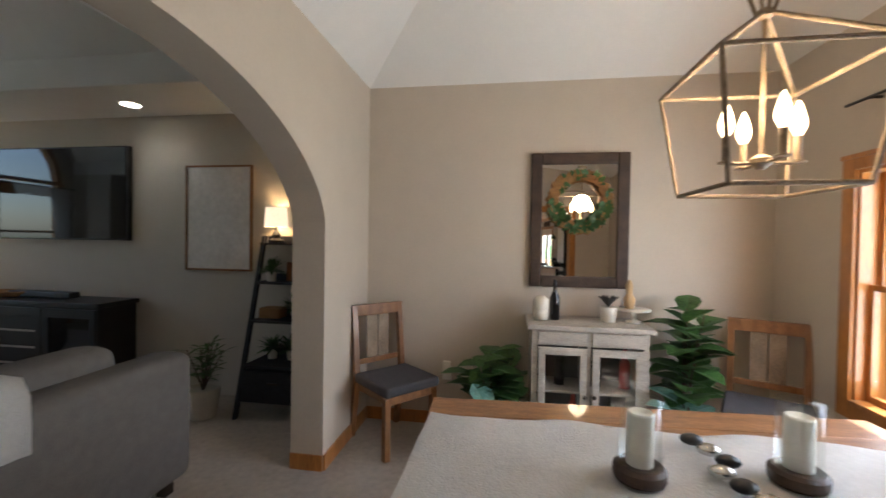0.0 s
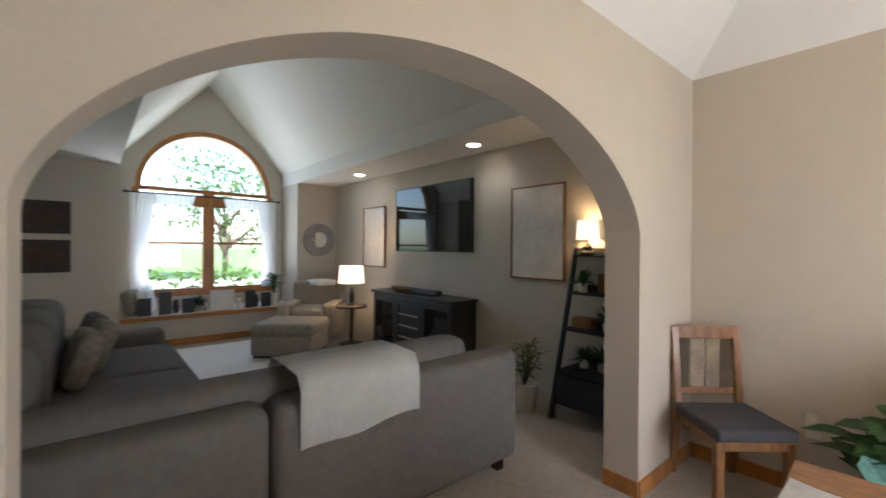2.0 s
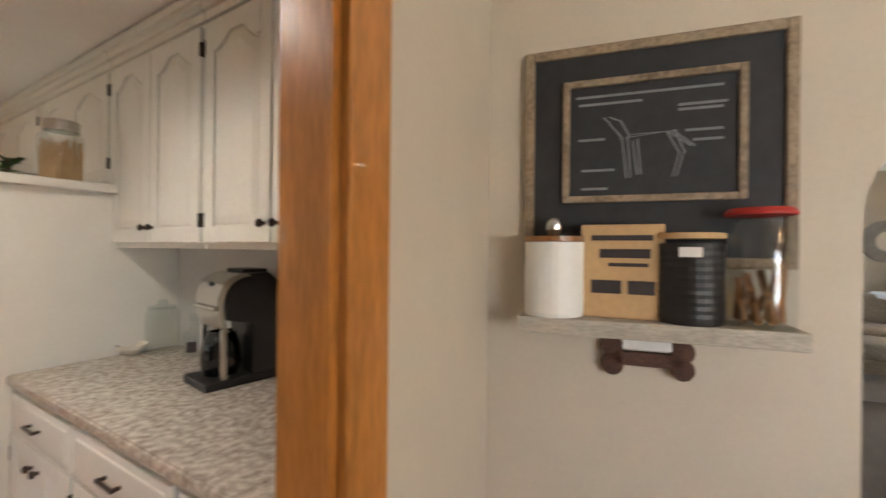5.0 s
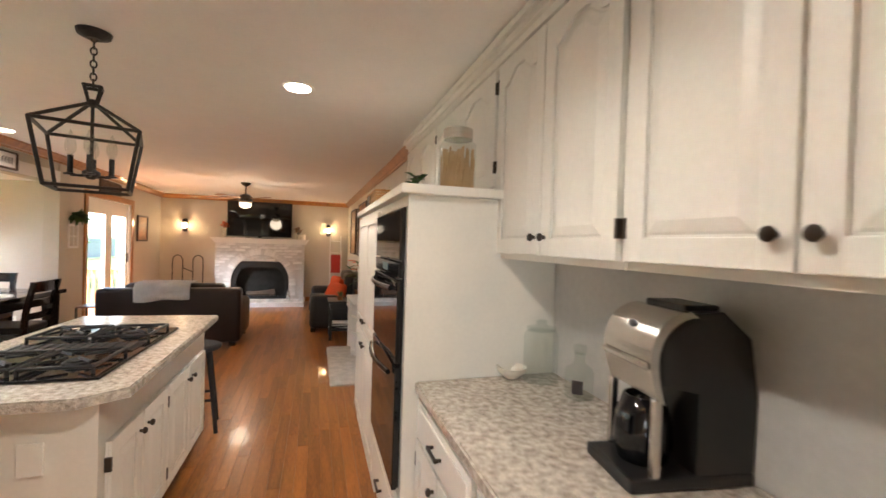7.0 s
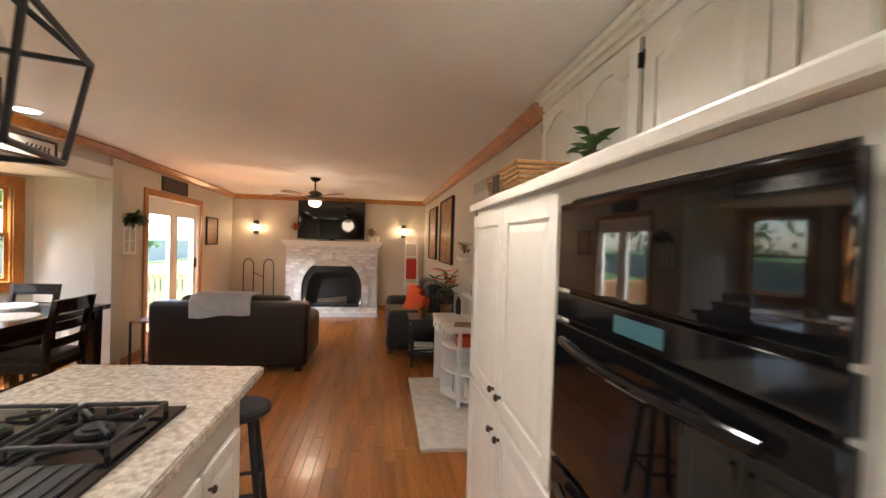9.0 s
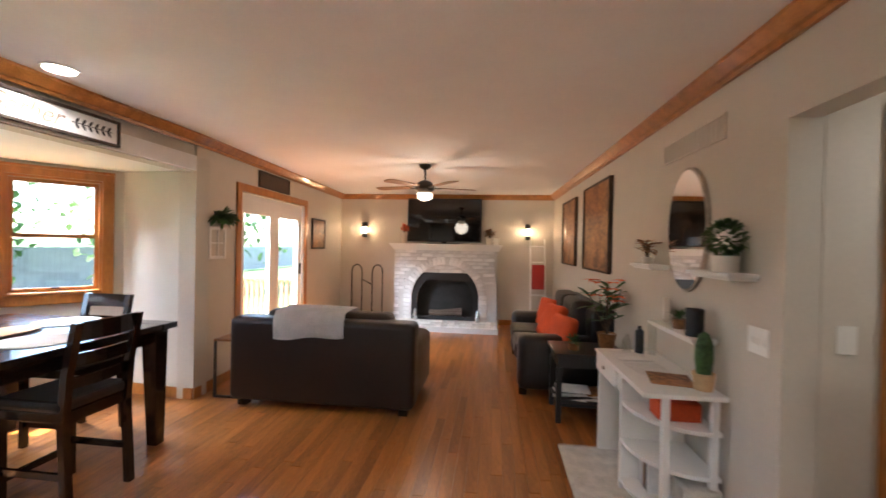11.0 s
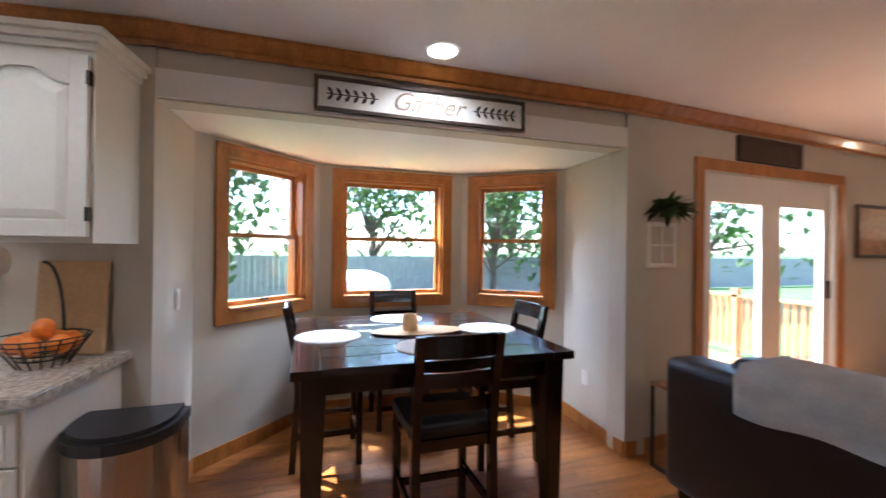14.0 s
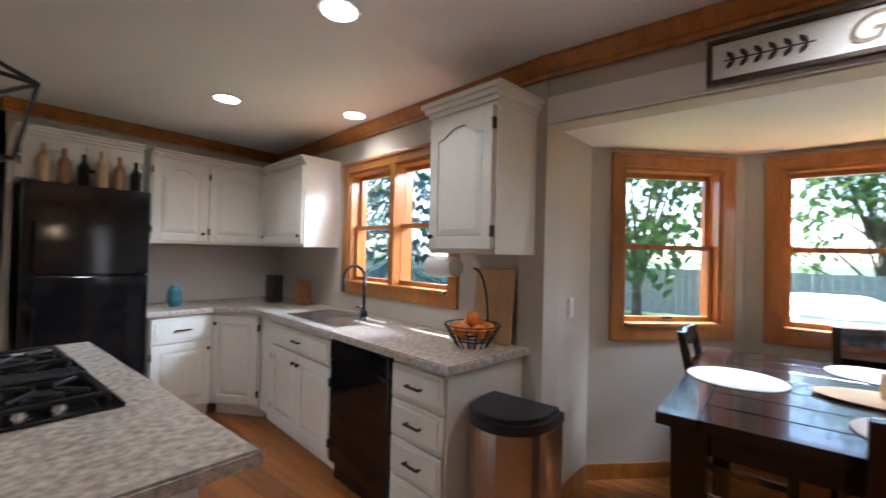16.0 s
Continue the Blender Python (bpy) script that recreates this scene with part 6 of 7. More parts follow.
for k in range(8):
    a = k * 0.8
    bm = bmesh.new()
    r = 0.085 if k < 6 else 0.0
    ball(bm, (r * math.cos(a * 1.3), r * math.sin(a * 1.3), 0.09 if k < 6 else 0.14 + 0.01 * (k - 6)), 0.04, seg=16)
    o = solid("orange", bm, "fruit", "ripe orange in the wire basket", "fruit", smooth=True)
    o.matrix_world = pose(*at_sink(0.3, 0.22, 0.911))
bm = bmesh.new()
box(bm, (-0.012, -0.17, 0), (0.0, 0.11, 0.42), 0.008)
cb = solid("cutting_board", bm, "paper", "wooden cutting board leaning on the backsplash", "cutting board")
cb.matrix_world = pose(*at_sink(0.33, 0.06, 0.911), 0, 5, SA + 180)
bm = bmesh.new()
cyl(bm, at_sink(0.72, 0.15, 1.33), at_sink(0.5, 0.15, 1.33), 0.06, seg=20)
solid("paper_towel", bm, "throw", "white paper towel roll under the cabinet", "paper towel")
for s, n, h, m_, nm in ((2.75, 0.3, 0.26, "blackpaint", "black coffee grinder in the counter corner"), (2.45, 0.16, 0.22, "wood", "wooden knife block by the sink window")):
    bm = bmesh.new()
    p = at_sink(s, n, 0.911)
    box(bm, (p[0] - 0.06, p[1] - 0.06, p[2]), (p[0] + 0.06, p[1] + 0.06, p[2] + h), 0.015)
    solid("counter_appliance", bm, m_, nm, "appliance")
bm = bmesh.new()
lathe(bm, (-3.2, -5.75, 0.911), [(0.04, 0), (0.06, 0.05), (0.055, 0.13), (0.03, 0.18), (0.025, 0.18)], 18)
solid("teal_vase", bm, "teal", "small teal vase on the counter", "vase")
for k in range(6):
    bm = bmesh.new()
    lathe(bm, (-2.85 + 0.1 * k, -5.55, 1.811), [(0.035, 0), (0.035, 0.13 + 0.02 * (k % 3)), (0.014, 0.17 + 0.02 * (k % 3)), (0.014, 0.22 + 0.02 * (k % 3))], 14)
    tagged(solid("wine_bottle", bm, ("glassblack", "wood", "paper")[k % 3], "bottle standing on the refrigerator", "bottle"), group="bottles on the refrigerator")

# ---- dining room ----
mark = standing()
fy = MY
mr = thing("wall_mirror", "tall mirror in a carved dark wooden frame", "mirror", (-1.945, fy, 1.65), 180)
mr.matrix_world = pose(-1.945, fy, 1.65, 0, 0, 180)
w, h, f = 0.72, 1.02, 0.085
boxes("frame", "darkframe", mr, ((-w / 2, -0.045, -h / 2), (-w / 2 + f, -0.001, h / 2)), ((w / 2 - f, -0.045, -h / 2), (w / 2, -0.001, h / 2)), ((-w / 2 + f, -0.045, h / 2 - f), (w / 2 - f, -0.001, h / 2)), ((-w / 2 + f, -0.045, -h / 2), (w / 2 - f, -0.001, -h / 2 + f)), bevel=0.012)
boxes("mirror_glass", "mirror", mr, ((-w / 2 + f, -0.02, -h / 2 + f), (w / 2 - f, -0.002, h / 2 - f)))
bm = bmesh.new()
rnd = random.Random(12)
for k in range(420):
    a = rnd.uniform(0, 6.28)
    r = 0.185 + rnd.uniform(-0.03, 0.03)
    leaf(bm, (-1.945 + r * math.cos(a), fy + 0.045 + rnd.uniform(0, 0.03), 1.79 + r * math.sin(a)), (math.cos(a + 1.2) + rnd.uniform(-0.5, 0.5), rnd.uniform(0, 0.8), math.sin(a + 1.2) + rnd.uniform(-0.5, 0.5)), (0, 1, 0.1), 0.06, 0.02, 0.2)
solid("wreath", bm, "wicker", "twig wreath with green leaves hung on the mirror", "wreath")
bm = bmesh.new()
for k in range(150):
    a = rnd.uniform(3.4, 6.1) if k < 110 else rnd.uniform(0, 6.28)
    leaf(bm, (-1.945 + 0.19 * math.cos(a), fy + 0.07, 1.79 + 0.19 * math.sin(a)), (rnd.uniform(-1, 1), 0.6, rnd.uniform(-1, 1)), (0, 1, 0.1), 0.07, 0.03, 0.2)
solid("wreath_leaves", bm, "leaf", "green leaves woven into the wreath", "leaves")

bf = thing("buffet_cabinet", "limed wood wine cabinet with glass doors", "cabinet", (-1.97, MY + 0.012, 0), 180)
# local -y faces the room after the turn
boxes("top", "greywood", bf, ((-0.41, -0.42, 0.885), (0.41, 0.0, 0.92)), bevel=0.006)
boxes("body", "greywood", bf, ((-0.38, -0.39, 0.78), (0.38, 0.0, 0.884)), ((-0.38, -0.39, 0.08), (-0.34, 0.0, 0.78)), ((0.34, -0.39, 0.08), (0.38, 0.0, 0.78)), ((-0.34, -0.39, 0.08), (0.34, 0.0, 0.12)), ((-0.34, -0.02, 0.12), (0.34, 0.0, 0.78)), ((-0.015, -0.37, 0.12), (0.015, -0.02, 0.78)), bevel=0.003)
boxes("inside", "ink", bf, ((-0.339, -0.024, 0.121), (0.339, -0.0205, 0.779)))
boxes("shelf", "greywood", bf, ((-0.34, -0.34, 0.44), (-0.016, -0.03, 0.455)), ((0.016, -0.34, 0.44), (0.34, -0.03, 0.455)))
for s in (-1, 1):
    a, b = (-0.335, -0.018) if s < 0 else (0.018, 0.335)
    d = boxes("door", "greywood", bf, ((a, -0.41, 0.13), (a + 0.045, -0.391, 0.77)), ((b - 0.045, -0.41, 0.13), (b, -0.391, 0.77)), ((a + 0.045, -0.41, 0.72), (b - 0.045, -0.391, 0.77)), ((a + 0.045, -0.41, 0.13), (b - 0.045, -0.391, 0.2 if s > 0 else 0.28)), bevel=0.003)
    boxes("pane", "pane", d, ((a + 0.045, -0.402, 0.2), (b - 0.045, -0.399, 0.72)))
    bm = bmesh.new()
    ball(bm, (-s * -0.03, -0.425, 0.45), 0.014)
    part("knob", bm, "bronze", d)
    boxes("drawer", "greywood", bf, ((a, -0.402, 0.795), (b, -0.391, 0.875)), bevel=0.003)
for sx in (-1, 1):
    for y in (-0.36, -0.05):
        boxes("leg", "greywood", bf, ((sx * 0.37, y - 0.03, 0), (sx * 0.31, y + 0.03, 0.08)))
for k in range(6):
    x = -2.25 + 0.1 * k if k < 3 else -1.9 + 0.1 * (k - 3)
    bm = bmesh.new()
    lathe(bm, (x, MY + 0.2, 0.121 if k % 2 else 0.456), [(0.036, 0), (0.036, 0.17), (0.014, 0.22), (0.014, 0.27)], 14)
    tagged(solid("wine_bottle", bm, "glassblack" if k % 3 else "red", "dark wine bottle inside the cabinet", "bottle"), group="bottles in the wine cabinet")
for x, y, prof, m_, nm, lb in (
        (-1.66, MY + 0.22, [(0.05, 0), (0.055, 0.06), (0.05, 0.07), (0.055, 0.08), (0.055, 0.14), (0.03, 0.17)], "cream", "ceramic_jar", "cream stacked ceramic jar"),
        (-1.76, MY + 0.2, [(0.035, 0), (0.037, 0.16), (0.014, 0.21), (0.014, 0.29)], "glassblack", "wine_bottle", "dark wine bottle with a white label"),
        (-2.13, MY + 0.2, [(0.05, 0), (0.06, 0.1), (0.055, 0.11), (0.05, 0.1)], "cream", "ceramic_cup", "cream cup holding grey lavender"),
        (-2.3, MY + 0.2, [(0.05, 0), (0.05, 0.012), (0.016, 0.02), (0.016, 0.07), (0.11, 0.085), (0.115, 0.1), (0.02, 0.09)], "cream", "cake_stand", "white ceramic cake stand"),
        (-2.27, MY + 0.2, [(0.03, 0.102), (0.04, 0.17), (0.02, 0.2), (0.025, 0.26), (0.01, 0.3)], "paper", "gold_figurine", "small golden ornament on the cake stand")):
    bm = bmesh.new()
    lathe(bm, (x, y, 0.921), prof, 18)
    solid(nm, bm, m_, lb, "tableware", smooth=True)
bm = bmesh.new()
for k in range(60):
    a = rnd.uniform(0, 6.28)
    leaf(bm, (-2.13, MY + 0.2, 1.02), (math.cos(a) * 0.6, math.sin(a) * 0.6, 1.0), (0.1, 0, 1), 0.11, 0.016, 0.2)
solid("lavender_sprigs", bm, "chalk", "grey dried lavender in the cup", "dried flowers")
potted("fiddle_leaf_plant", "tall fiddle-leaf plant with broad green leaves", (-2.6, MY + 0.3, 0), 0.15, 0.25, 5, 0.25, 0.2, 0.85, 51, "leaf", "wicker", 0.5)
potted("blue_green_plant", "low broad-leaved blue-green plant", (-2.55, MY + 0.55, 0), 0.12, 0.2, 7, 0.21, 0.18, 0.28, 52, "leafteal", "wicker", 0.9)
potted("rubber_plant", "dark broad-leaved plant in a wicker pot", (-1.32, MY + 0.33, 0), 0.15, 0.2, 9, 0.28, 0.19, 0.5, 53, "leaf", "cream", 0.9)
potted("blue_green_plant", "blue-green broad-leaved plant before the wall", (-1.36, MY + 0.58, 0), 0.12, 0.18, 8, 0.22, 0.18, 0.24, 54, "leafteal", "cream", 0.9)


def splat_chair(at, turn, label):
    """A wooden side chair with a two-panel back; back towards local -x."""
    t = thing("side_chair", label, "chair", at, turn, "dining side chairs")
    bm = bmesh.new()
    cushion(bm, (-0.2, -0.23, 0.43), (0.24, 0.23, 0.5), 0.025)
    part("seat", bm, "greyseat", t)
    boxes("seat_frame", "wood", t, ((-0.2, -0.2, 0.37), (0.21, 0.2, 0.43)), bevel=0.004)
    for sy in (-1, 1):
        boxes("leg", "wood", t, ((0.17, sy * 0.175, 0), (0.215, sy * 0.22, 0.42)), bevel=0.005)
        bm = bmesh.new()
        prism(bm, [(-0.3, 0), (-0.26, 0), (-0.19, 0.45), (-0.25, 0.98), (-0.285, 0.98), (-0.235, 0.45)], "y", sy * 0.18, sy * 0.22)
        part("leg", bm, "wood", t)
        boxes("back_panel", "framewood", t, ((-0.262, sy * 0.05 - 0.045, 0.58), (-0.25, sy * 0.05 + 0.045, 0.9)))
    boxes("top_rail", "wood", t, ((-0.29, -0.225, 0.9), (-0.25, 0.225, 0.985)), bevel=0.008)
    boxes("lower_rail", "wood", t, ((-0.26, -0.18, 0.54), (-0.235, 0.18, 0.58)), bevel=0.004)
    return t


splat_chair((-0.62, -11.12, 0), 139, "brown wooden side chair with a charcoal seat")
splat_chair((-3.0, -10.98, 0), 62, "wooden side chair with a charcoal seat near the window")
dt = thing("dining_table", "brown wooden dining table", "table", (-2.02, -9.55, 0), 3)
for k in range(6):
    boxes("plank", "wood", dt, ((-0.9, -0.55 + 0.183 * k, 0.72), (0.9, -0.369 + 0.183 * k, 0.76)), bevel=0.002)
boxes("apron", "wood", dt, ((-0.8, -0.46, 0.62), (0.8, -0.43, 0.719)), ((-0.8, 0.43, 0.62), (0.8, 0.46, 0.719)))
for sx in (-1, 1):
    for sy in (-1, 1):
        boxes("leg", "wood", dt, ((sx * 0.82, sy * 0.47, 0), (sx * 0.73, sy * 0.38, 0.72)), bevel=0.008)
bm = bmesh.new()
n = 40
grid = [[bm.verts.new((-2.93 + 1.82 * i / n, -9.0 - 0.87 * j / 20 + 0.02 * math.sin(i * 0.4), 0.764 + 0.003 * (1 + math.sin(i * 0.9 + j * 0.7)))) for j in range(21)] for i in range(n + 1)]
for i in range(n):
    for j in range(20):
        bm.faces.new((grid[i][j], grid[i + 1][j], grid[i + 1][j + 1], grid[i][j + 1]))
bmesh.ops.solidify(bm, geom=list(bm.faces), thickness=0.003)
solid("tablecloth", bm, "cloth", "creased white tablecloth on the dining table", "tablecloth", smooth=True)
for x, y in ((-1.815, -9.5), (-2.275, -9.56)):
    t = thing("candle_holder", "white pillar candle in a glass hurricane on a wooden base", "candle holder", (x, y, 0.773), 0, "table candles")
    bm = bmesh.new()
    lathe(bm, (0, 0, 0), [(0.07, 0), (0.075, 0.01), (0.075, 0.035), (0.065, 0.045)], 24)
    part("base", bm, "darkframe", t)
    bm = bmesh.new()
    lathe(bm, (0, 0, 0.046), [(0.038, 0), (0.038, 0.15), (0.034, 0.155), (0.01, 0.148)], 24)
    part("candle", bm, "wax", t)
    bm = bmesh.new()
    lathe(bm, (0, 0, 0.046), [(0.058, 0), (0.058, 0.2)], 24)
    part("glass_shade", bm, "glass", t, smooth=True)
for k in range(7):
    bm = bmesh.new()
    ball(bm, (-2.06 - 0.025 * (k % 3), -9.75 + 0.07 * k, 0.795), 0.035, (1.1, 0.8, 0.55), 12)
    tagged(solid("metal_ornament", bm, "steel" if k % 2 else "iron", "polished metal ornament on the tablecloth", "ornament", smooth=True), group="table ornaments")
lantern((-2.25, -9.74, 1.66), 0.48, 0.7, "bronze open-cage lantern chandelier with lit candle bulbs", "framewood", 3.5, True, 0, 0.11)

# shelf wall
dp = picture("framed_print", "chalkboard dog-breed print in a weathered double frame", (AX, -7.5, 1.76), -90, 0.77, 0.72, 0.032, "framewood", "chalk")
fb2 = [((-0.26, -0.036, -0.2), (-0.238, -0.019, 0.2)), ((0.238, -0.036, -0.2), (0.26, -0.019, 0.2)), ((-0.238, -0.036, 0.178), (0.238, -0.019, 0.2)), ((-0.238, -0.036, -0.2), (0.238, -0.019, -0.178))]
ins = boxes("inner_frame", "framewood", dp, *fb2, bevel=0.004)
ins.location.z = 0.045
pc = boxes("print", "chalk", dp, ((-0.238, -0.024, -0.134), (0.238, -0.0185, 0.222)))
bm = bmesh.new()
for x0, x1, z in ((-0.22, 0.2, 0.19), (-0.21, -0.02, 0.165), (0.08, 0.21, 0.14), (0.08, 0.2, 0.125), (-0.21, -0.13, 0.05), (0.1, 0.2, 0.06), (-0.2, -0.1, -0.05), (0.12, 0.2, 0.03), (-0.2, -0.12, -0.11)):
    box(bm, (x0, -0.0252, z - 0.004), (x1, -0.0243, z + 0.004))
for a, b, r in (((-0.1, 0.1), (-0.13, 0.12), 0.012), ((-0.1, 0.1), (-0.07, 0.05), 0.016), ((-0.07, 0.05), (0.06, 0.06), 0.02), ((-0.07, 0.05), (-0.06, -0.08), 0.008), ((-0.04, 0.04), (-0.03, -0.07), 0.007), ((0.06, 0.06), (0.09, -0.01), 0.01), ((0.09, -0.01), (0.07, -0.08), 0.007), ((0.06, 0.06), (0.12, 0.01), 0.006)):
    for o0, o1 in ((-r, -r * 0.5), (r, r)):
        e = 0.0022
        prism(bm, [(a[0] + o0 - e, a[1] + o1 * 0.4), (a[0] + o0 + e, a[1] + o1 * 0.4 + e), (b[0] + o1 + e, b[1] + e), (b[0] + o1 - e, b[1])], "y", -0.0252, -0.0243)
part("chalk_drawing", bm, "chalkline", dp)
sh = thing("wall_shelf", "weathered grey wooden wall shelf", "shelf", (AX, -7.48, 1.245), -90)
boxes("board", "greywood", sh, ((-0.36, -0.17, -0.05), (0.38, -0.001, 0.0)), bevel=0.004)
z = 1.2455
cn = thing("canister", "white canister with a wooden lid", "canister", (AX - 0.09, -7.22, z))
bm = bmesh.new()
lathe(bm, (0, 0, 0), [(0.073, 0), (0.075, 0.01), (0.075, 0.17)], 28)
part("body", bm, "trim_w", cn)
bm = bmesh.new()
lathe(bm, (0, 0, 0.171), [(0.077, 0), (0.077, 0.012)], 28)
part("lid", bm, "wood", cn)
bm = bmesh.new()
ball(bm, (0, 0, 0.205), 0.022, (1, 1, 1.1))
part("knob", bm, "steel", cn)
cn.scale = (1.22, 1.22, 1.35)
bx = thing("treat_box", "kraft card sign with dark lettering", "box", (AX - 0.085, -7.42, z), -96)
boxes("card", "paper", bx, ((-0.095, -0.02, 0), (0.095, 0.02, 0.21)), bevel=0.003)
bm = bmesh.new()
for x0, x1, zz, hh in ((-0.07, 0.07, 0.18, 0.012), (-0.05, 0.065, 0.145, 0.02), (-0.03, 0.06, 0.12, 0.008), (-0.07, 0.0, 0.07, 0.03), (0.015, 0.075, 0.07, 0.03)):
    box(bm, (x0, -0.0215, zz - hh / 2), (x1, -0.0205, zz + hh / 2))
part("printed_bars", bm, "ink", bx)
cn = thing("canister", "black ribbed canister with a bamboo lid", "canister", (AX - 0.09, -7.6, z))
bm = bmesh.new()
lathe(bm, (0, 0, 0), [(0.07, 0)] + [(0.072 + 0.0015 * (k % 2), 0.008 + 0.008 * k) for k in range(21)], 28)
part("body", bm, "blackpaint", cn)
bm = bmesh.new()
lathe(bm, (0, 0, 0.178), [(0.074, 0), (0.074, 0.012)], 28)
part("lid", bm, "paper", cn)
boxes("label", "canvas", cn, ((-0.078, -0.01, 0.14), (-0.0735, 0.035, 0.16)))
jr = thing("treat_jar", "glass jar of dog treats with a red clamp lid", "jar", (AX - 0.095, -7.77, z))
bm = bmesh.new()
lathe(bm, (0, 0, 0), [(0.065, 0), (0.068, 0.02), (0.068, 0.2), (0.062, 0.225)], 28)
part("body", bm, "glass", jr, smooth=True)
bm = bmesh.new()
lathe(bm, (0, 0, 0.226), [(0.068, 0), (0.068, 0.006), (0.06, 0.014)], 28)
part("lid", bm, "red", jr)
bm = bmesh.new()
for k in range(9):
    a = k * 0.7
    cyl(bm, (0.04 * math.cos(a), 0.04 * math.sin(a), 0.012), (-0.045 * math.cos(a + 0.4), 0.035 * math.sin(a), 0.07 + 0.008 * k), 0.009, seg=8)
part("treats", bm, "wood", jr)
for o in (bx, jr, cn):
    o.scale = (1.22, 1.22, 1.35)
bn = thing("bone_hook", "rusty bone-shaped leash hook under the shelf", "hook", (AX - 0.012, -7.5, 1.12), -90)
bm = bmesh.new()
box(bm, (-0.1, -0.012, -0.035), (0.1, 0.01, 0.01), 0.004)
for sx in (-1, 1):
    for dz in (-0.035, 0.02):
        cyl(bm, (sx * 0.1, -0.012, dz), (sx * 0.1, 0.01, dz), 0.034, seg=18)
part("bone", bm, "rust", bn)
boxes("label_strip", "canvas", bn, ((-0.07, -0.018, 0.02), (0.07, -0.0125, 0.05)))

# ---- living room ----
gs = thing("sectional_sofa", "grey fabric sectional sofa seen from behind", "sofa", (0, 0, 0))
def soft(nm, a, b, r, m_="greysofa", lab="", par=None):
    bm = bmesh.new()
    cushion(bm, a, b, r)
    return part(nm, bm, m_, par or gs, lab, True)


soft("back", (0.42, -8.765, 0.07), (0.66, -10.4, 0.8), 0.07)
soft("back", (0.42, -7.66, 0.07), (0.66, -8.755, 0.8), 0.07)
soft("base", (0.5, -7.66, 0.08), (1.4, -10.32, 0.34), 0.03)
soft("arm", (0.45, -10.15, 0.07), (1.42, -10.38, 0.66), 0.08)
soft("seat_cushion", (0.64, -9.02, 0.32), (1.45, -10.14, 0.48), 0.05)
soft("seat_cushion", (0.64, -7.9, 0.32), (1.45, -9.01, 0.48), 0.05)
soft("back_cushion", (0.6, -9.05, 0.46), (0.85, -10.1, 0.9), 0.09)
soft("back_cushion", (0.6, -7.8, 0.46), (0.85, -9.02, 0.88), 0.09)
soft("back", (0.6, -7.4, 0.07), (3.95, -7.66, 0.84), 0.07)
soft("arm", (3.72, -7.6, 0.07), (3.97, -8.75, 0.64), 0.08)
soft("base", (1.4, -7.6, 0.08), (3.75, -8.72, 0.34), 0.03)
soft("seat_cushion", (1.46, -7.8, 0.32), (2.58, -8.8, 0.5), 0.06)
soft("seat_cushion", (2.59, -7.8, 0.32), (3.71, -8.8, 0.5), 0.06)
for x0, x1 in ((0.75, 1.5), (1.51, 2.25), (2.26, 2.98), (2.99, 3.7)):
    soft("back_cushion", (x0, -7.6, 0.46), (x1, -7.98, 1.03), 0.14)
for x, y in ((0.47, -10.3), (1.35, -10.3), (0.47, -7.7), (2.8, -7.5)):
    boxes("foot", "espresso", gs, ((x, y, 0), (x + 0.06, y + 0.06, 0.075)))
draped("throw_blanket", "folded white knit throw over the sofa back", (0.42, -9.2, 0), -90, 0.66, 0.3, 0.12, 0.9, 0.42, "throw", 7)
for x, y, m_ in ((2.95, -8.2, "beige"), (3.45, -8.15, "greysofa"), (2.55, -8.1, "beige")):
    bm = bmesh.new()
    cushion(bm, (-0.22, -0.07, -0.2), (0.22, 0.07, 0.2), 0.065)
    p = solid("throw_pillow", bm, m_, "patterned tan throw pillow on the sectional" if m_ == "beige" else "plain grey throw pillow on the sectional", "pillow", smooth=True)
    p.matrix_world = pose(x, y, 0.69, 20, 0, 8)
bm = bmesh.new()
cushion(bm, (-0.42, -0.38, 0.3), (0.42, 0.38, 0.47), 0.07)
cushion(bm, (-0.41, -0.37, 0.05), (0.41, 0.37, 0.31), 0.03)
ot = solid("ottoman", bm, "beige", "tweed upholstered storage ottoman", "ottoman", smooth=True)
boxes("base_trim", "espresso", ot, ((-0.38, -0.34, 0), (0.38, 0.34, 0.06)))
ot.matrix_world = pose(4.38, -10.3, 0, 0, 0, 48)
bm = bmesh.new()
box(bm, (2.4, -10.75, 0.0), (5.55, -8.95, 0.014), 0.005)
solid("living_rug", bm, "throw", "pale low-pile rug before the sectional sofa", "rug")
ac = thing("armchair", "beige armchair with a throw", "armchair", (5.2, -10.95, 0), 52)
for nm, a, b in (("base", (-0.4, -0.4, 0.06), (0.4, 0.4, 0.42)), ("back", (-0.4, -0.45, 0.1), (0.4, -0.2, 0.9)), ("arm", (-0.45, -0.4, 0.06), (-0.25, 0.42, 0.6)), ("arm", (0.25, -0.4, 0.06), (0.45, 0.42, 0.6)), ("seat_cushion", (-0.26, -0.25, 0.38), (0.26, 0.44, 0.52))):
    soft(nm, a, b, 0.06, "beige", "", ac)
bm = bmesh.new()
cushion(bm, (5.15, -11.35, 0.84), (5.6, -11.0, 0.93), 0.04)
solid("armchair_throw", bm, "throw", "white throw folded on the armchair", "blanket")
lt = thing("television", "large flat television mounted on the wall", "television", (3.0, TY, 1.89), 180)
boxes("screen", "glassblack", lt, ((-0.79, -0.055, -0.44), (0.79, -0.05, 0.44)))
boxes("bezel", "blackpaint", lt, ((-0.81, -0.0495, -0.455), (0.81, -0.001, 0.455)), bevel=0.004)
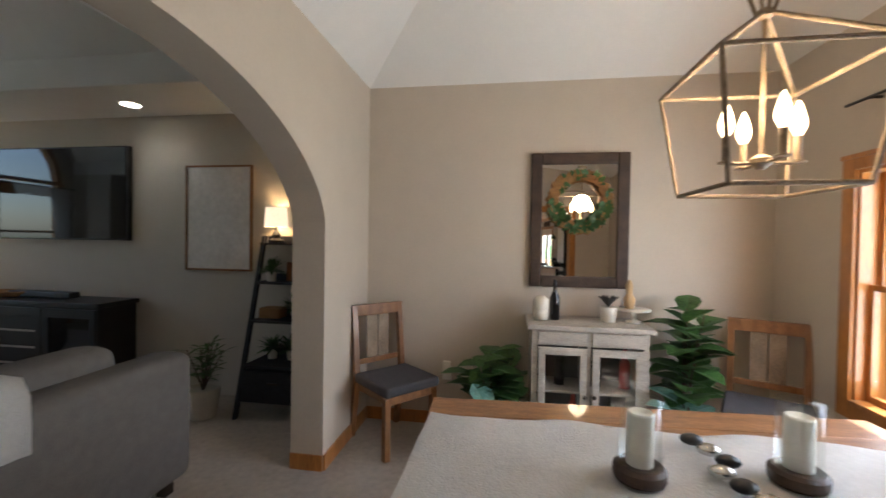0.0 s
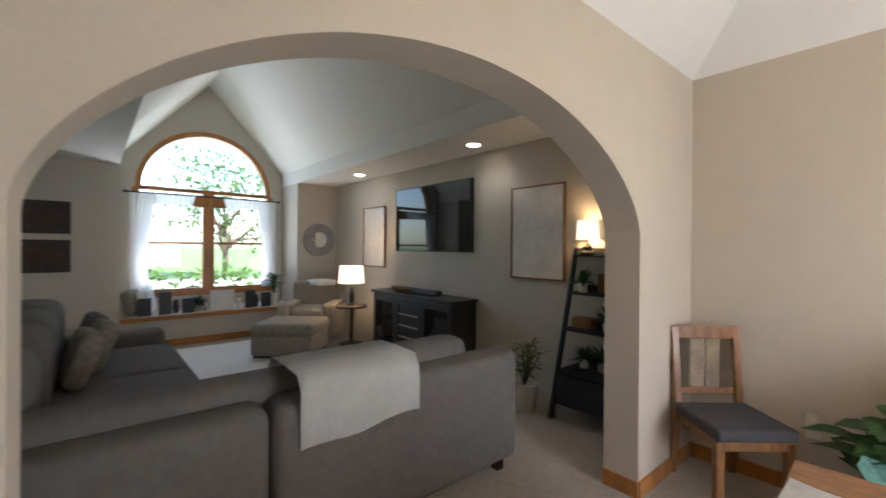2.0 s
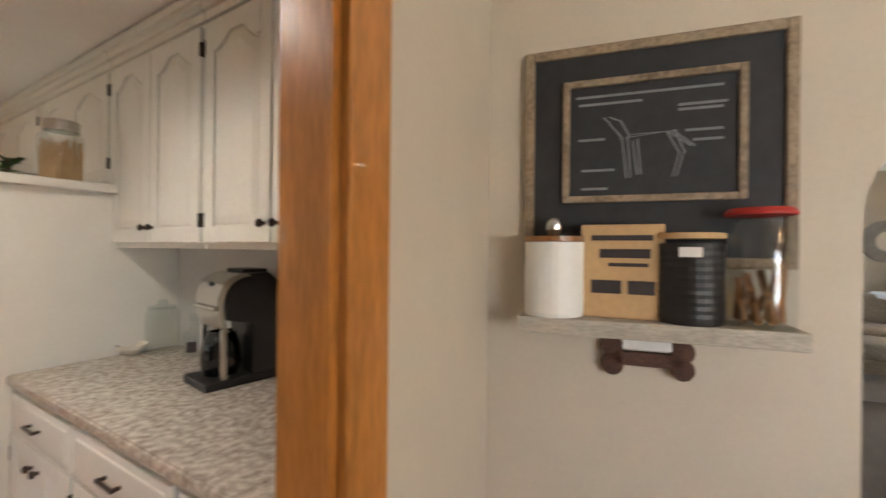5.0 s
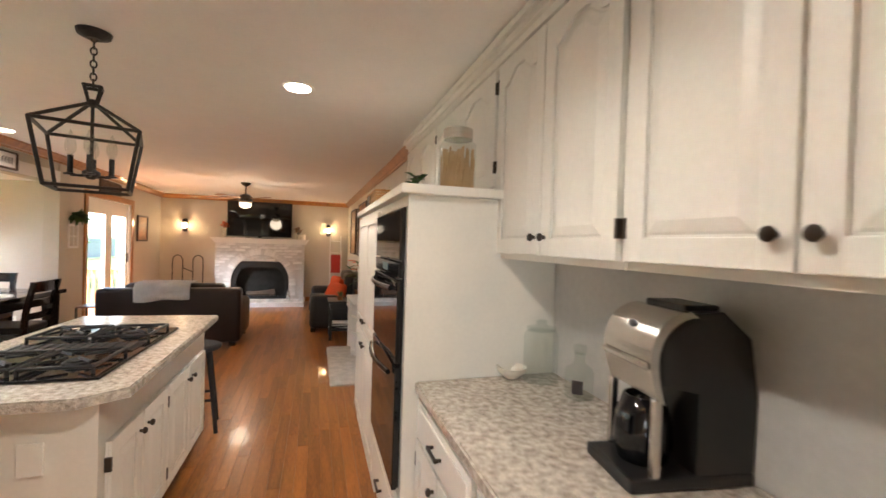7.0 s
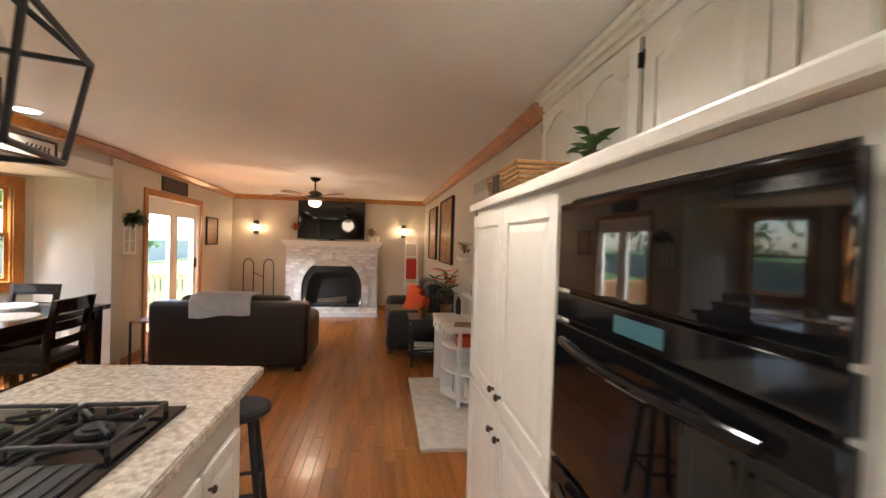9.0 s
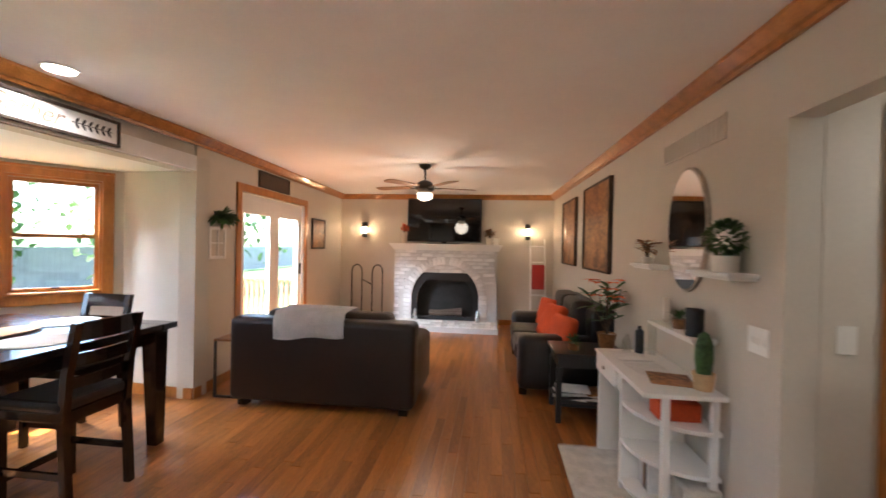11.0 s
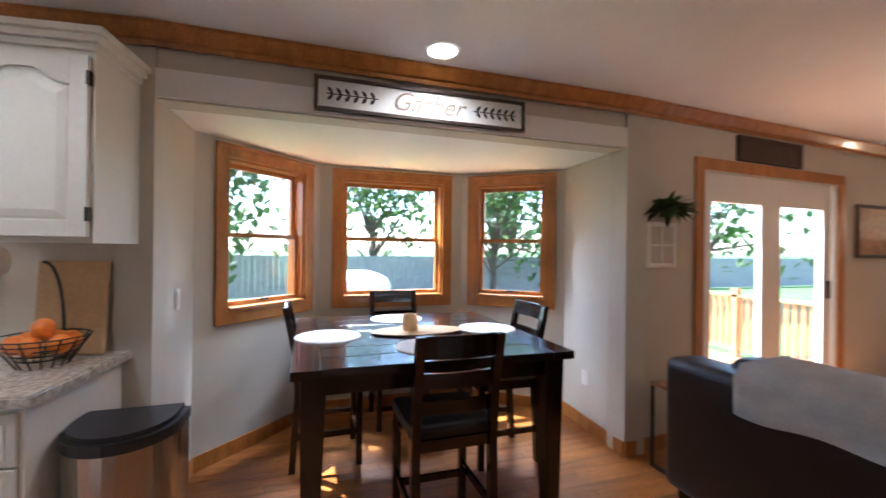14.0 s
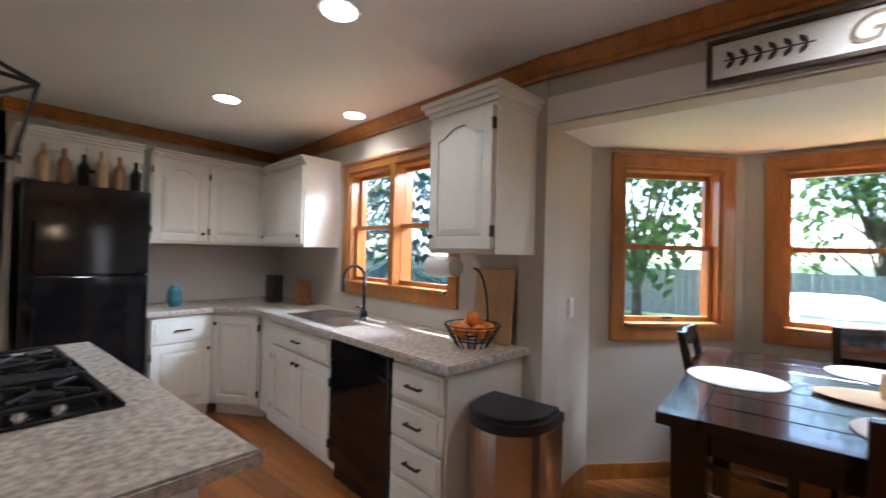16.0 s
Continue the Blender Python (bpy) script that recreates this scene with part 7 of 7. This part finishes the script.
mt = [picture("canvas_art", "white canvas print in a thin brown frame", (1.25, TY, 1.66), 180, 0.68, 0.98, 0.018, "wood", "canvas"), picture("canvas_art", "white canvas print beyond the television", (4.5, TY, 1.66), 180, 0.68, 0.98, 0.018, "wood", "canvas")]
cs = thing("media_console", "black media console with glass doors", "cabinet", (3.0, TY + 0.004, 0), 180)
boxes("top", "blackpaint", cs, ((-0.9, -0.42, 0.84), (0.9, 0, 0.88)), bevel=0.006)
boxes("body", "blackpaint", cs, ((-0.86, -0.38, 0.06), (0.86, 0, 0.839)))
for k in range(3):
    a = -0.85 + 0.57 * k
    d = boxes("door", "blackpaint", cs, ((a, -0.4, 0.1), (a + 0.06, -0.381, 0.82)), ((a + 0.5, -0.4, 0.1), (a + 0.56, -0.381, 0.82)), ((a + 0.06, -0.4, 0.1), (a + 0.5, -0.381, 0.18)), ((a + 0.06, -0.4, 0.74), (a + 0.5, -0.381, 0.82)), bevel=0.003)
    if k != 1:
        boxes("glass", "glassblack", d, ((a + 0.06, -0.388, 0.18), (a + 0.5, -0.382, 0.74)))
    else:
        for z in (0.3, 0.45, 0.6):
            boxes("shelf", "greywood", d, ((a + 0.06, -0.395, z), (a + 0.5, -0.382, z + 0.015)))
boxes("plinth", "blackpaint", cs, ((-0.84, -0.36, 0), (0.84, 0, 0.06)))
bm = bmesh.new()
box(bm, (2.6, TY + 0.15, 0.885), (3.3, TY + 0.25, 0.945), 0.015)
solid("soundbar", bm, "blackpaint", "black soundbar on the media console", "soundbar")
bm = bmesh.new()
lathe(bm, (0, 0, 0), [(0.1, 0), (0.16, 0.05), (0.15, 0.055), (0.09, 0.012)], 24)
d = solid("dough_bowl", bm, "wicker", "long wooden dough bowl on the console", "bowl")
d.matrix_world = Matrix.Translation((3.35, TY + 0.22, 0.884)) @ Matrix.Diagonal((1.7, 0.7, 1, 1))
ls = thing("ladder_shelf", "dark grey leaning ladder shelf with plants", "shelf", (0.46, TY, 0), 180)
for sx in (-0.3, 0.3):
    bm = bmesh.new()
    prism(bm, [(-0.47, 0), (-0.43, 0), (-0.03, 1.5), (-0.07, 1.5)], "x", sx - 0.015, sx + 0.015)
    part("rail", bm, "chalk", ls)
for z, dd in ((0.4, 0.38), (0.76, 0.3), (1.08, 0.22), (1.42, 0.15)):
    boxes("shelf", "chalk", ls, ((-0.285, -dd, z), (0.285, -0.01, z + 0.02)), ((-0.285, -0.02, z + 0.02), (0.285, -0.01, z + 0.08)))
boxes("drawer", "chalk", ls, ((-0.285, -0.4, 0.12), (0.285, -0.02, 0.38)), bevel=0.006)
boxes("handle", "bronze", ls, ((-0.05, -0.412, 0.28), (0.05, -0.401, 0.295)))
for x, z, s in ((0.64, 1.101, 61), (0.4, 0.781, 62), (0.62, 0.421, 63), (0.44, 0.421, 64), (0.3, 0.421, 65)):
    tuft("shelf_plant", "small potted green plant on the ladder shelf", (x, TY + 0.14, z), 0.15, s, (0.045, 0.08), 70)
bm = bmesh.new()
box(bm, (0.36, TY + 0.06, 1.101), (0.52, TY + 0.1, 1.27), 0.01)
solid("photo_frame", bm, "wood", "small brown picture frame on the ladder shelf", "frame")
bm = bmesh.new()
box(bm, (0.53, TY + 0.06, 0.781), (0.72, TY + 0.2, 0.87), 0.01)
solid("shelf_box", bm, "wicker", "small wicker box on the ladder shelf", "box")


def table_lamp(at, h, r, sh_h, power, label):
    t = thing("table_lamp", label, "lamp", at)
    bm = bmesh.new()
    lathe(bm, (0, 0, 0), [(0.06, 0), (0.065, 0.02), (0.03, 0.04), (0.04, h * 0.5), (0.012, h * 0.8), (0.01, h)], 18)
    part("base", bm, "blackpaint", t)
    bm = bmesh.new()
    seg = 28
    for k in range(seg):
        a, b = 2 * math.pi * k / seg, 2 * math.pi * (k + 1) / seg
        vs = [bm.verts.new((r * q * math.cos(x), r * q * math.sin(x), z)) for x, z, q in ((a, h, 1), (b, h, 1), (b, h + sh_h, 0.88), (a, h + sh_h, 0.88))]
        bm.faces.new(vs)
    bmesh.ops.remove_doubles(bm, verts=bm.verts, dist=1e-4)
    bmesh.ops.solidify(bm, geom=list(bm.faces), thickness=0.003)
    part("shade", bm, "shade", t, "glowing drum shade")
    lamp("POINT", (at[0], at[1], at[2] + h + sh_h * 0.5), power, (1, 0.66, 0.34), size=0.04)


table_lamp((0.62, TY + 0.1, 1.441), 0.14, 0.1, 0.17, 1.5, "small lit lamp on top of the ladder shelf")
t = thing("end_table", "dark round end table", "side table", (4.35, -11.2, 0))
bm = bmesh.new()
lathe(bm, (0, 0, 0), [(0.18, 0), (0.18, 0.02), (0.03, 0.04), (0.03, 0.55), (0.24, 0.57), (0.24, 0.6)])
part("stand", bm, "darkframe", t)
table_lamp((4.35, -11.2, 0.602), 0.34, 0.2, 0.26, 2.6, "lit table lamp with a cream drum shade")
rm = thing("round_mirror", "round mirror in a grey mosaic frame", "mirror", (LX, -11.35, 1.62), -90)
bm = bmesh.new()
prism(bm, [(0.3 * math.cos(a), 0.3 * math.sin(a)) for a in [2 * math.pi * k / 36 for k in range(36)]], "y", -0.03, -0.001)
part("frame", bm, "fence", rm)
bm = bmesh.new()
cyl(bm, (0, -0.036, 0), (0, -0.0305, 0), 0.14, seg=32)
part("mirror_glass", bm, "mirror", rm)
for z in (1.35, 1.85):
    picture("wall_plaque", "square dark woven wall plaque", (LX, -7.7, z), -90, 0.5, 0.42, 0.03, "blackpaint", "darkframe", "plaque")
potted("floor_plant", "leafy plant in a white floor pot", (1.05, -11.25, 0), 0.13, 0.24, 9, 0.13, 0.03, 0.38, 71, "leaf", "cream", 1.0)
for k, (y, h) in enumerate(((-8.75, 0.26), (-9.0, 0.34), (-9.3, 0.22), (-10.2, 0.3), (-10.45, 0.24))):
    bm = bmesh.new()
    box(bm, (LX + 0.1, y - 0.08, 0.461), (LX + 0.13, y + 0.08, 0.461 + h), 0.004)
    tagged(solid("photo_frame", bm, "blackpaint", "black photo frame on the window seat", "photo frame"), group="frames on the window seat")
bm = bmesh.new()
box(bm, (LX + 0.12, -9.95, 0.461), (LX + 0.15, -9.6, 0.78), 0.004)
solid("sign_board", bm, "canvas", "white sign board on the window seat", "sign")
for y, m_ in ((-8.62, "beige"), (-8.8, "throw")):
    bm = bmesh.new()
    cushion(bm, (-0.07, -0.2, -0.18), (0.07, 0.2, 0.18), 0.06)
    p = solid("throw_pillow", bm, m_, "soft pale pillow at the end of the window seat", "pillow", smooth=True)
    p.matrix_world = pose(LX + 0.35, y, 0.65, 0, 12, 70)
for k, (y, h, m_) in enumerate(((-8.98, 0.16, "trim_w"), (-9.15, 0.2, "blackpaint"), (-9.55, 0.13, "cream"), (-10.05, 0.15, "cream"), (-10.32, 0.2, "chalk"))):
    bm = bmesh.new()
    lathe(bm, (LX + 0.22, y, 0.461), [(0.035, 0), (0.045, h * 0.4), (0.03, h * 0.8), (0.036, h)], 14)
    tagged(solid("ornament_jar", bm, m_, "small ornament among the frames on the window seat", "ornament", smooth=True), group="ornaments on the window seat")
tuft("window_plant", "round green plant in a pot on the window seat", (LX + 0.2, -9.45, 0.461), 0.18, 81, (0.08, 0.1), 150)
potted("window_plant_tall", "leafy plant in a white pot on the window seat", (LX + 0.3, -10.65, 0.461), 0.1, 0.2, 7, 0.16, 0.07, 0.35, 82)
rod = thing("curtain_rod", "dark curtain rod with sheer white tiers", "curtain", (GX - 0.1, WC, 2.33))
bm = bmesh.new()
cyl(bm, (0, -1.15, 0), (0, 1.15, 0), 0.012)
for sy in (-1, 1):
    ball(bm, (0, sy * 1.16, 0), 0.025)
part("rod", bm, "bronze", rod)
for y0, y1 in ((-1.1, -0.75), (0.75, 1.1)):
    bm = bmesh.new()
    n = 24
    g = [[bm.verts.new((0.02 * math.sin(i * 1.6), y0 + (y1 - y0) * i / n * (1 - 0.55 * math.sin(math.pi * min(1, j / 9.0) / 1.6) * 0.6) + (0.0 if y0 < 0 else 0.12 * math.sin(math.pi * j / 16)), -0.02 - 1.55 * j / 12)) for j in range(13)] for i in range(n + 1)]
    for i in range(n):
        for j in range(12):
            bm.faces.new((g[i][j], g[i + 1][j], g[i + 1][j + 1], g[i][j + 1]))
    part("sheer_panel", bm, "sheer", rod)
for y0, y1 in ((-1.1, -0.2), (0.2, 1.1)):
    bm = bmesh.new()
    n = 40
    g = [[bm.verts.new((0.02 + 0.015 * math.sin(i * 1.9), y0 + (y1 - y0) * i / n, -0.01 - 0.16 * j)) for j in range(2)] for i in range(n + 1)]
    for i in range(n):
        bm.faces.new((g[i][0], g[i + 1][0], g[i + 1][1], g[i][1]))
    part("valance", bm, "sheer", rod)
bm = bmesh.new()
prism(bm, [(-0.2, 0.02), (0.2, 0.02), (0.26, -0.18), (-0.26, -0.18)], "x", 0.0, 0.02)
part("wood_topper", bm, "oak", rod, "oak panel over the mullion")
t = thing("wall_plate", "white outlet with a plug-in by the chair", "outlet", (AX, -11.2, 0.42), -90)
boxes("plate", "plaster", t, ((-0.036, -0.006, -0.058), (0.036, -0.001, 0.058)), bevel=0.002)
t = thing("wall_plate", "white outlet with a plug-in air freshener", "outlet", (-0.95, MY, 0.42), 180)
boxes("plate", "plaster", t, ((-0.036, -0.006, -0.058), (0.036, -0.001, 0.058)), bevel=0.002)
boxes("freshener", "cream", t, ((-0.03, -0.05, 0.0), (0.03, -0.007, 0.1)), bevel=0.01)
rod = thing("curtain_rod", "thin black curtain rod over the dining window", "curtain rod", (WX + 0.06, -9.7, 2.25))
bm = bmesh.new()
cyl(bm, (0, -1.1, 0), (0, 1.1, 0), 0.008)
cyl(bm, (-0.06, -0.95, 0), (0, -0.95, 0), 0.008)
cyl(bm, (-0.06, 0.95, 0), (0, 0.95, 0), 0.008)
part("rod", bm, "blackpaint", rod)

set_in_wing(mark)

# ---- outdoors ----
bm = bmesh.new()
bmesh.ops.create_grid(bm, x_segments=60, y_segments=60, size=400)
for v in bm.verts:
    v.co.z = -0.45 + 0.15 * noise.noise(v.co * 0.05)
solid("ground", bm, "grass", "mown green lawn round the house", "lawn", "structure")


def tree(at, h, r, seed, leaves=1500, label="leafy broad-crowned shade tree"):
    rnd = random.Random(seed)
    t = thing("tree", label, "tree", at, group="garden trees")
    bm = bmesh.new()
    cyl(bm, (0, 0, 0), (0.1, 0, h * 0.45), h * 0.024, h * 0.012, 12)
    clumps = []
    for k in range(24):
        a, e = k * 2.4, rnd.uniform(0.0, 1.3)
        p = Vector((r * 0.75 * math.cos(a) * math.cos(e), r * 0.75 * math.sin(a) * math.cos(e), h * 0.27 + h * 0.6 * math.sin(e)))
        cyl(bm, (0.08, 0, h * rnd.uniform(0.12, 0.4)), p, h * 0.008, h * 0.003, 7)
        clumps.append(p)
    part("trunk", bm, "bark", t)
    bm = bmesh.new()
    for k in range(leaves):
        c = clumps[k % 24]
        d = Vector((rnd.gauss(0, 1), rnd.gauss(0, 1), rnd.gauss(0, 0.8))) * r * 0.24
        leaf(bm, c + d, (rnd.uniform(-1, 1), rnd.uniform(-1, 1), rnd.uniform(-0.8, 0.4)), (0.1, 0.1, 1), rnd.uniform(0.22, 0.4), 0.2, 0.3)
    part("crown", bm, "foliage", t)


def spruce(at, h, r, seed):
    rnd = random.Random(seed)
    t = thing("spruce_tree", "tall blue-green spruce with drooping boughs", "tree", at)
    bm = bmesh.new()
    cyl(bm, (0, 0, 0), (0, 0, h), 0.16, 0.02, 10)
    part("trunk", bm, "bark", t)
    bm = bmesh.new()
    for k in range(150):
        u = k / 150
        z = 0.2 + (h - 0.3) * u
        a = k * 2.4
        ln = r * (1 - u) ** 0.8 * rnd.uniform(0.8, 1.1)
        w = Vector((math.cos(a), math.sin(a), -0.15))
        for j in range(26):
            s = 0.15 + 0.85 * j / 26
            for sd in (-1, 1):
                way = w * 0.7 + Vector((-math.sin(a), math.cos(a), 0)) * sd * 0.8 + Vector((0, 0, rnd.uniform(-0.5, 0.1)))
                leaf(bm, Vector((0, 0, z)) + w * ln * s + Vector((0, 0, rnd.uniform(-0.05, 0.05))), way, (0.1, 0, 1), 0.3 * (1.15 - s) + 0.07, 0.07, 0.2)
    part("boughs", bm, "spruce", t)


spruce((-8.3, -8.0, -0.45), 8.5, 3.1, 4)
for x, y, h, r, s in ((-15, -5.0, 6, 2.4, 1), (-19.5, 0.6, 6.5, 2.8, 2), (-16.5, 4.9, 6, 2.5, 3), (-22, -10, 8, 3.6, 5), (-21, 8, 8, 3.6, 6), (-12.5, 10.5, 7, 3.0, 7)):
    tree((x, y, -0.45), h, r, s)
for x, y, h, r, s in ((27, -15, 8, 3.6, 8), (30, -8, 9, 4, 9)):
    tree((x, y, -0.45), h, r, s)
tree((-14, -17, -0.45), 8, 3.4, 11)
fe = thing("garden_fence", "weathered grey board fence at the end of the lawn", "fence", (-17.5, -30, -0.45))
bm = bmesh.new()
for k in range(330):
    box(bm, (0, 0.2 * k, 0.05), (0.025, 0.2 * k + 0.19, 1.55 + 0.01 * (k % 3)))
part("boards", bm, "fence", fe)
mark = standing()
# pale strip added to bounce sunlight into the living room vault; street only supposed
bm = bmesh.new()
box(bm, (11.4, -40, -0.4), (24, 25, -0.28))
solid("road", bm, "concrete", "pale concrete strip beyond the hedge, added to bounce light", "street", "structure")
hd = bmesh.new()
rnd = random.Random(77)
for k in range(2600):
    leaf(hd, (10.2 + rnd.gauss(0, 0.35), rnd.uniform(-16, -3), -0.4 + 1.25 * rnd.random() ** 0.7), (rnd.uniform(-1, 1), rnd.uniform(-1, 1), rnd.uniform(-0.2, 1)), (0.1, 0, 1), 0.22, 0.12, 0.2)
solid("hedge", hd, "foliage", "clipped green hedge before the arched window", "hedge", "stuff")
set_in_wing(mark)
bm = bmesh.new()
cushion(bm, (-13.2, -1.9, -0.2), (-9.6, -0.2, 0.35), 0.2)
cushion(bm, (-12.5, -1.75, 0.3), (-10.2, -0.35, 0.85), 0.3)
cr = solid("parked_car", bm, "trim_w", "white car parked on the far drive", "car", smooth=True)
for x in (-12.5, -10.3):
    bm = bmesh.new()
    cyl(bm, (x, -0.2, -0.15), (x, -0.02, -0.15), 0.3, seg=18)
    part("wheel", bm, "blackpaint", cr)
dkk = thing("deck", "cedar deck outside the patio door", "deck", (0, 0, 0), kind="structure")
for k in range(26):
    boxes("plank", "deck", dkk, ((-4.4 - 0.145 * k, 0.1, -0.24), (-4.535 - 0.145 * k, 4.35, -0.2)))
rl = thing("deck_railing", "cedar deck railing with square balusters", "railing", (-8.2, 4.2, -0.2))
boxes("rail", "deck", rl, ((0, 0, 0.92), (3.8, 0.12, 0.96)), ((0, 0.04, 0.1), (3.8, 0.08, 0.15)))
for k in range(36):
    boxes("baluster", "deck", rl, ((0.06 + 0.105 * k, 0.04, 0.15), (0.105 + 0.105 * k, 0.075, 0.92)))
for x in (0, 1.85, 3.7):
    boxes("post", "deck", rl, ((x, 0, 0), (x + 0.09, 0.09, 1.05)))

# ---- brick face of the fireplace ----
def piece(name, mesh, parent, at):
    ob = new(name, mesh)
    ob.parent = parent
    ob.location = at
    return ob


bm = bmesh.new()
box(bm, (-0.098, -0.012, -0.029), (0.098, 0.02, 0.029), 0.004)
brick_mesh = mesh_of(bm, "brick", "brick")
bm = bmesh.new()
box(bm, (-0.047, -0.012, -0.029), (0.047, 0.02, 0.029), 0.004)
half_mesh = mesh_of(bm, "brick_half", "brick")
rnd = random.Random(9)
for row in range(19):
    z = 0.135 + 0.068 * row
    x = FX0 + (0.103 if row % 2 == 0 else 0.052)
    while x < FX1 - 0.03:
        half_b = abs(x - (FX0 + 0.052)) < 0.002 and row % 2 == 1
        hw = 0.05 if half_b else 0.1
        dx = abs(x - FC)
        ring = math.hypot(max(0.0, dx - hw), max(0.0, z + 0.03 - AZ))
        inside = (dx - hw < 0.77 and z < AZ + 0.03) or (z >= AZ and ring < 0.775)
        if not inside and x + hw < FX1 + 0.03:
            piece("brick", half_mesh if half_b else brick_mesh, fp, (x, FY + 0.012 + rnd.uniform(-0.004, 0.004), z))
        x += (0.155 if half_b else 0.206)
bm = bmesh.new()
box(bm, (-0.036, -0.02, -0.072), (0.036, 0.02, 0.072), 0.005)
vous = mesh_of(bm, "arch_brick", "brick")
for k in range(28):
    a = math.pi * (k + 0.5) / 28
    ob = piece("arch_brick", vous, fp, (FC + 0.695 * math.cos(a), FY - 0.008, AZ + 0.695 * math.sin(a)))
    ob.rotation_euler = (0, math.pi / 2 - a, 0)
for sx in (-1, 1):
    for k in range(5):
        ob = piece("arch_brick", vous, fp, (FC + sx * 0.695, FY - 0.004, 0.14 + 0.078 * k))
        ob.rotation_euler = (0, math.pi / 2, 0)
for row, n in ((0, 3), (1, 2)):
    for k in range(n):
        piece("brick", brick_mesh, fp, (FC + 0.206 * (k - (n - 1) / 2), FY + 0.016, OT + 0.033 + 0.068 * row))
bm = bmesh.new()
box(bm, (-0.05, -0.098, -0.01), (0.05, 0.098, 0.01), 0.003)
hearth_mesh = mesh_of(bm, "hearth_brick", "brick")
for i in range(18):
    for j in range(3):
        piece("hearth_brick", hearth_mesh, fp, (FX0 + 0.05 + 0.1065 * i, 3.53 + 0.205 * j, 0.088 + rnd.uniform(0, 0.002)))

# ---- oak strip floor ----
fl = thing("floor_boards", "narrow golden oak strip floor boards", "floor", (0, 0, 0), kind="structure")
bm = bmesh.new()
box(bm, (0.0008, 0.001, -0.014), (0.0762, 1.098, 0.0), 0.0012)
board_mesh = mesh_of(bm, "floor_board", "floor")
rest = bmesh.new()
count = 0
rnd = random.Random(14)
for i in range(92):
    x = -5.35 + 0.077 * i
    y = -6.9 - rnd.uniform(0, 1.0)
    while y < YF:
        near = -2.9 < x < -0.3 and -3.6 < y < 1.2
        if near and count < 300:
            piece("floor_board", board_mesh, fl, (x, y, 0))
            count += 1
        else:
            y0, y1 = max(y, NY - 0.14), min(y + 1.098, YF)
            if y1 > y0:
                vs = [rest.verts.new(p) for p in ((x + 0.0008, y0 + 0.001, 0), (x + 0.0762, y0 + 0.001, 0), (x + 0.0762, y1, 0), (x + 0.0008, y1, 0), (x + 0.0008, y0 + 0.001, -0.014), (x + 0.0762, y0 + 0.001, -0.014), (x + 0.0762, y1, -0.014), (x + 0.0008, y1, -0.014))]
                for q in ((0, 1, 2, 3), (0, 4, 5, 1), (1, 5, 6, 2), (2, 6, 7, 3), (3, 7, 4, 0)):
                    rest.faces.new([vs[n] for n in q])
        y += 1.1
tagged(part("floor_rest", rest, "floor_joined", fl), kind="stuff")
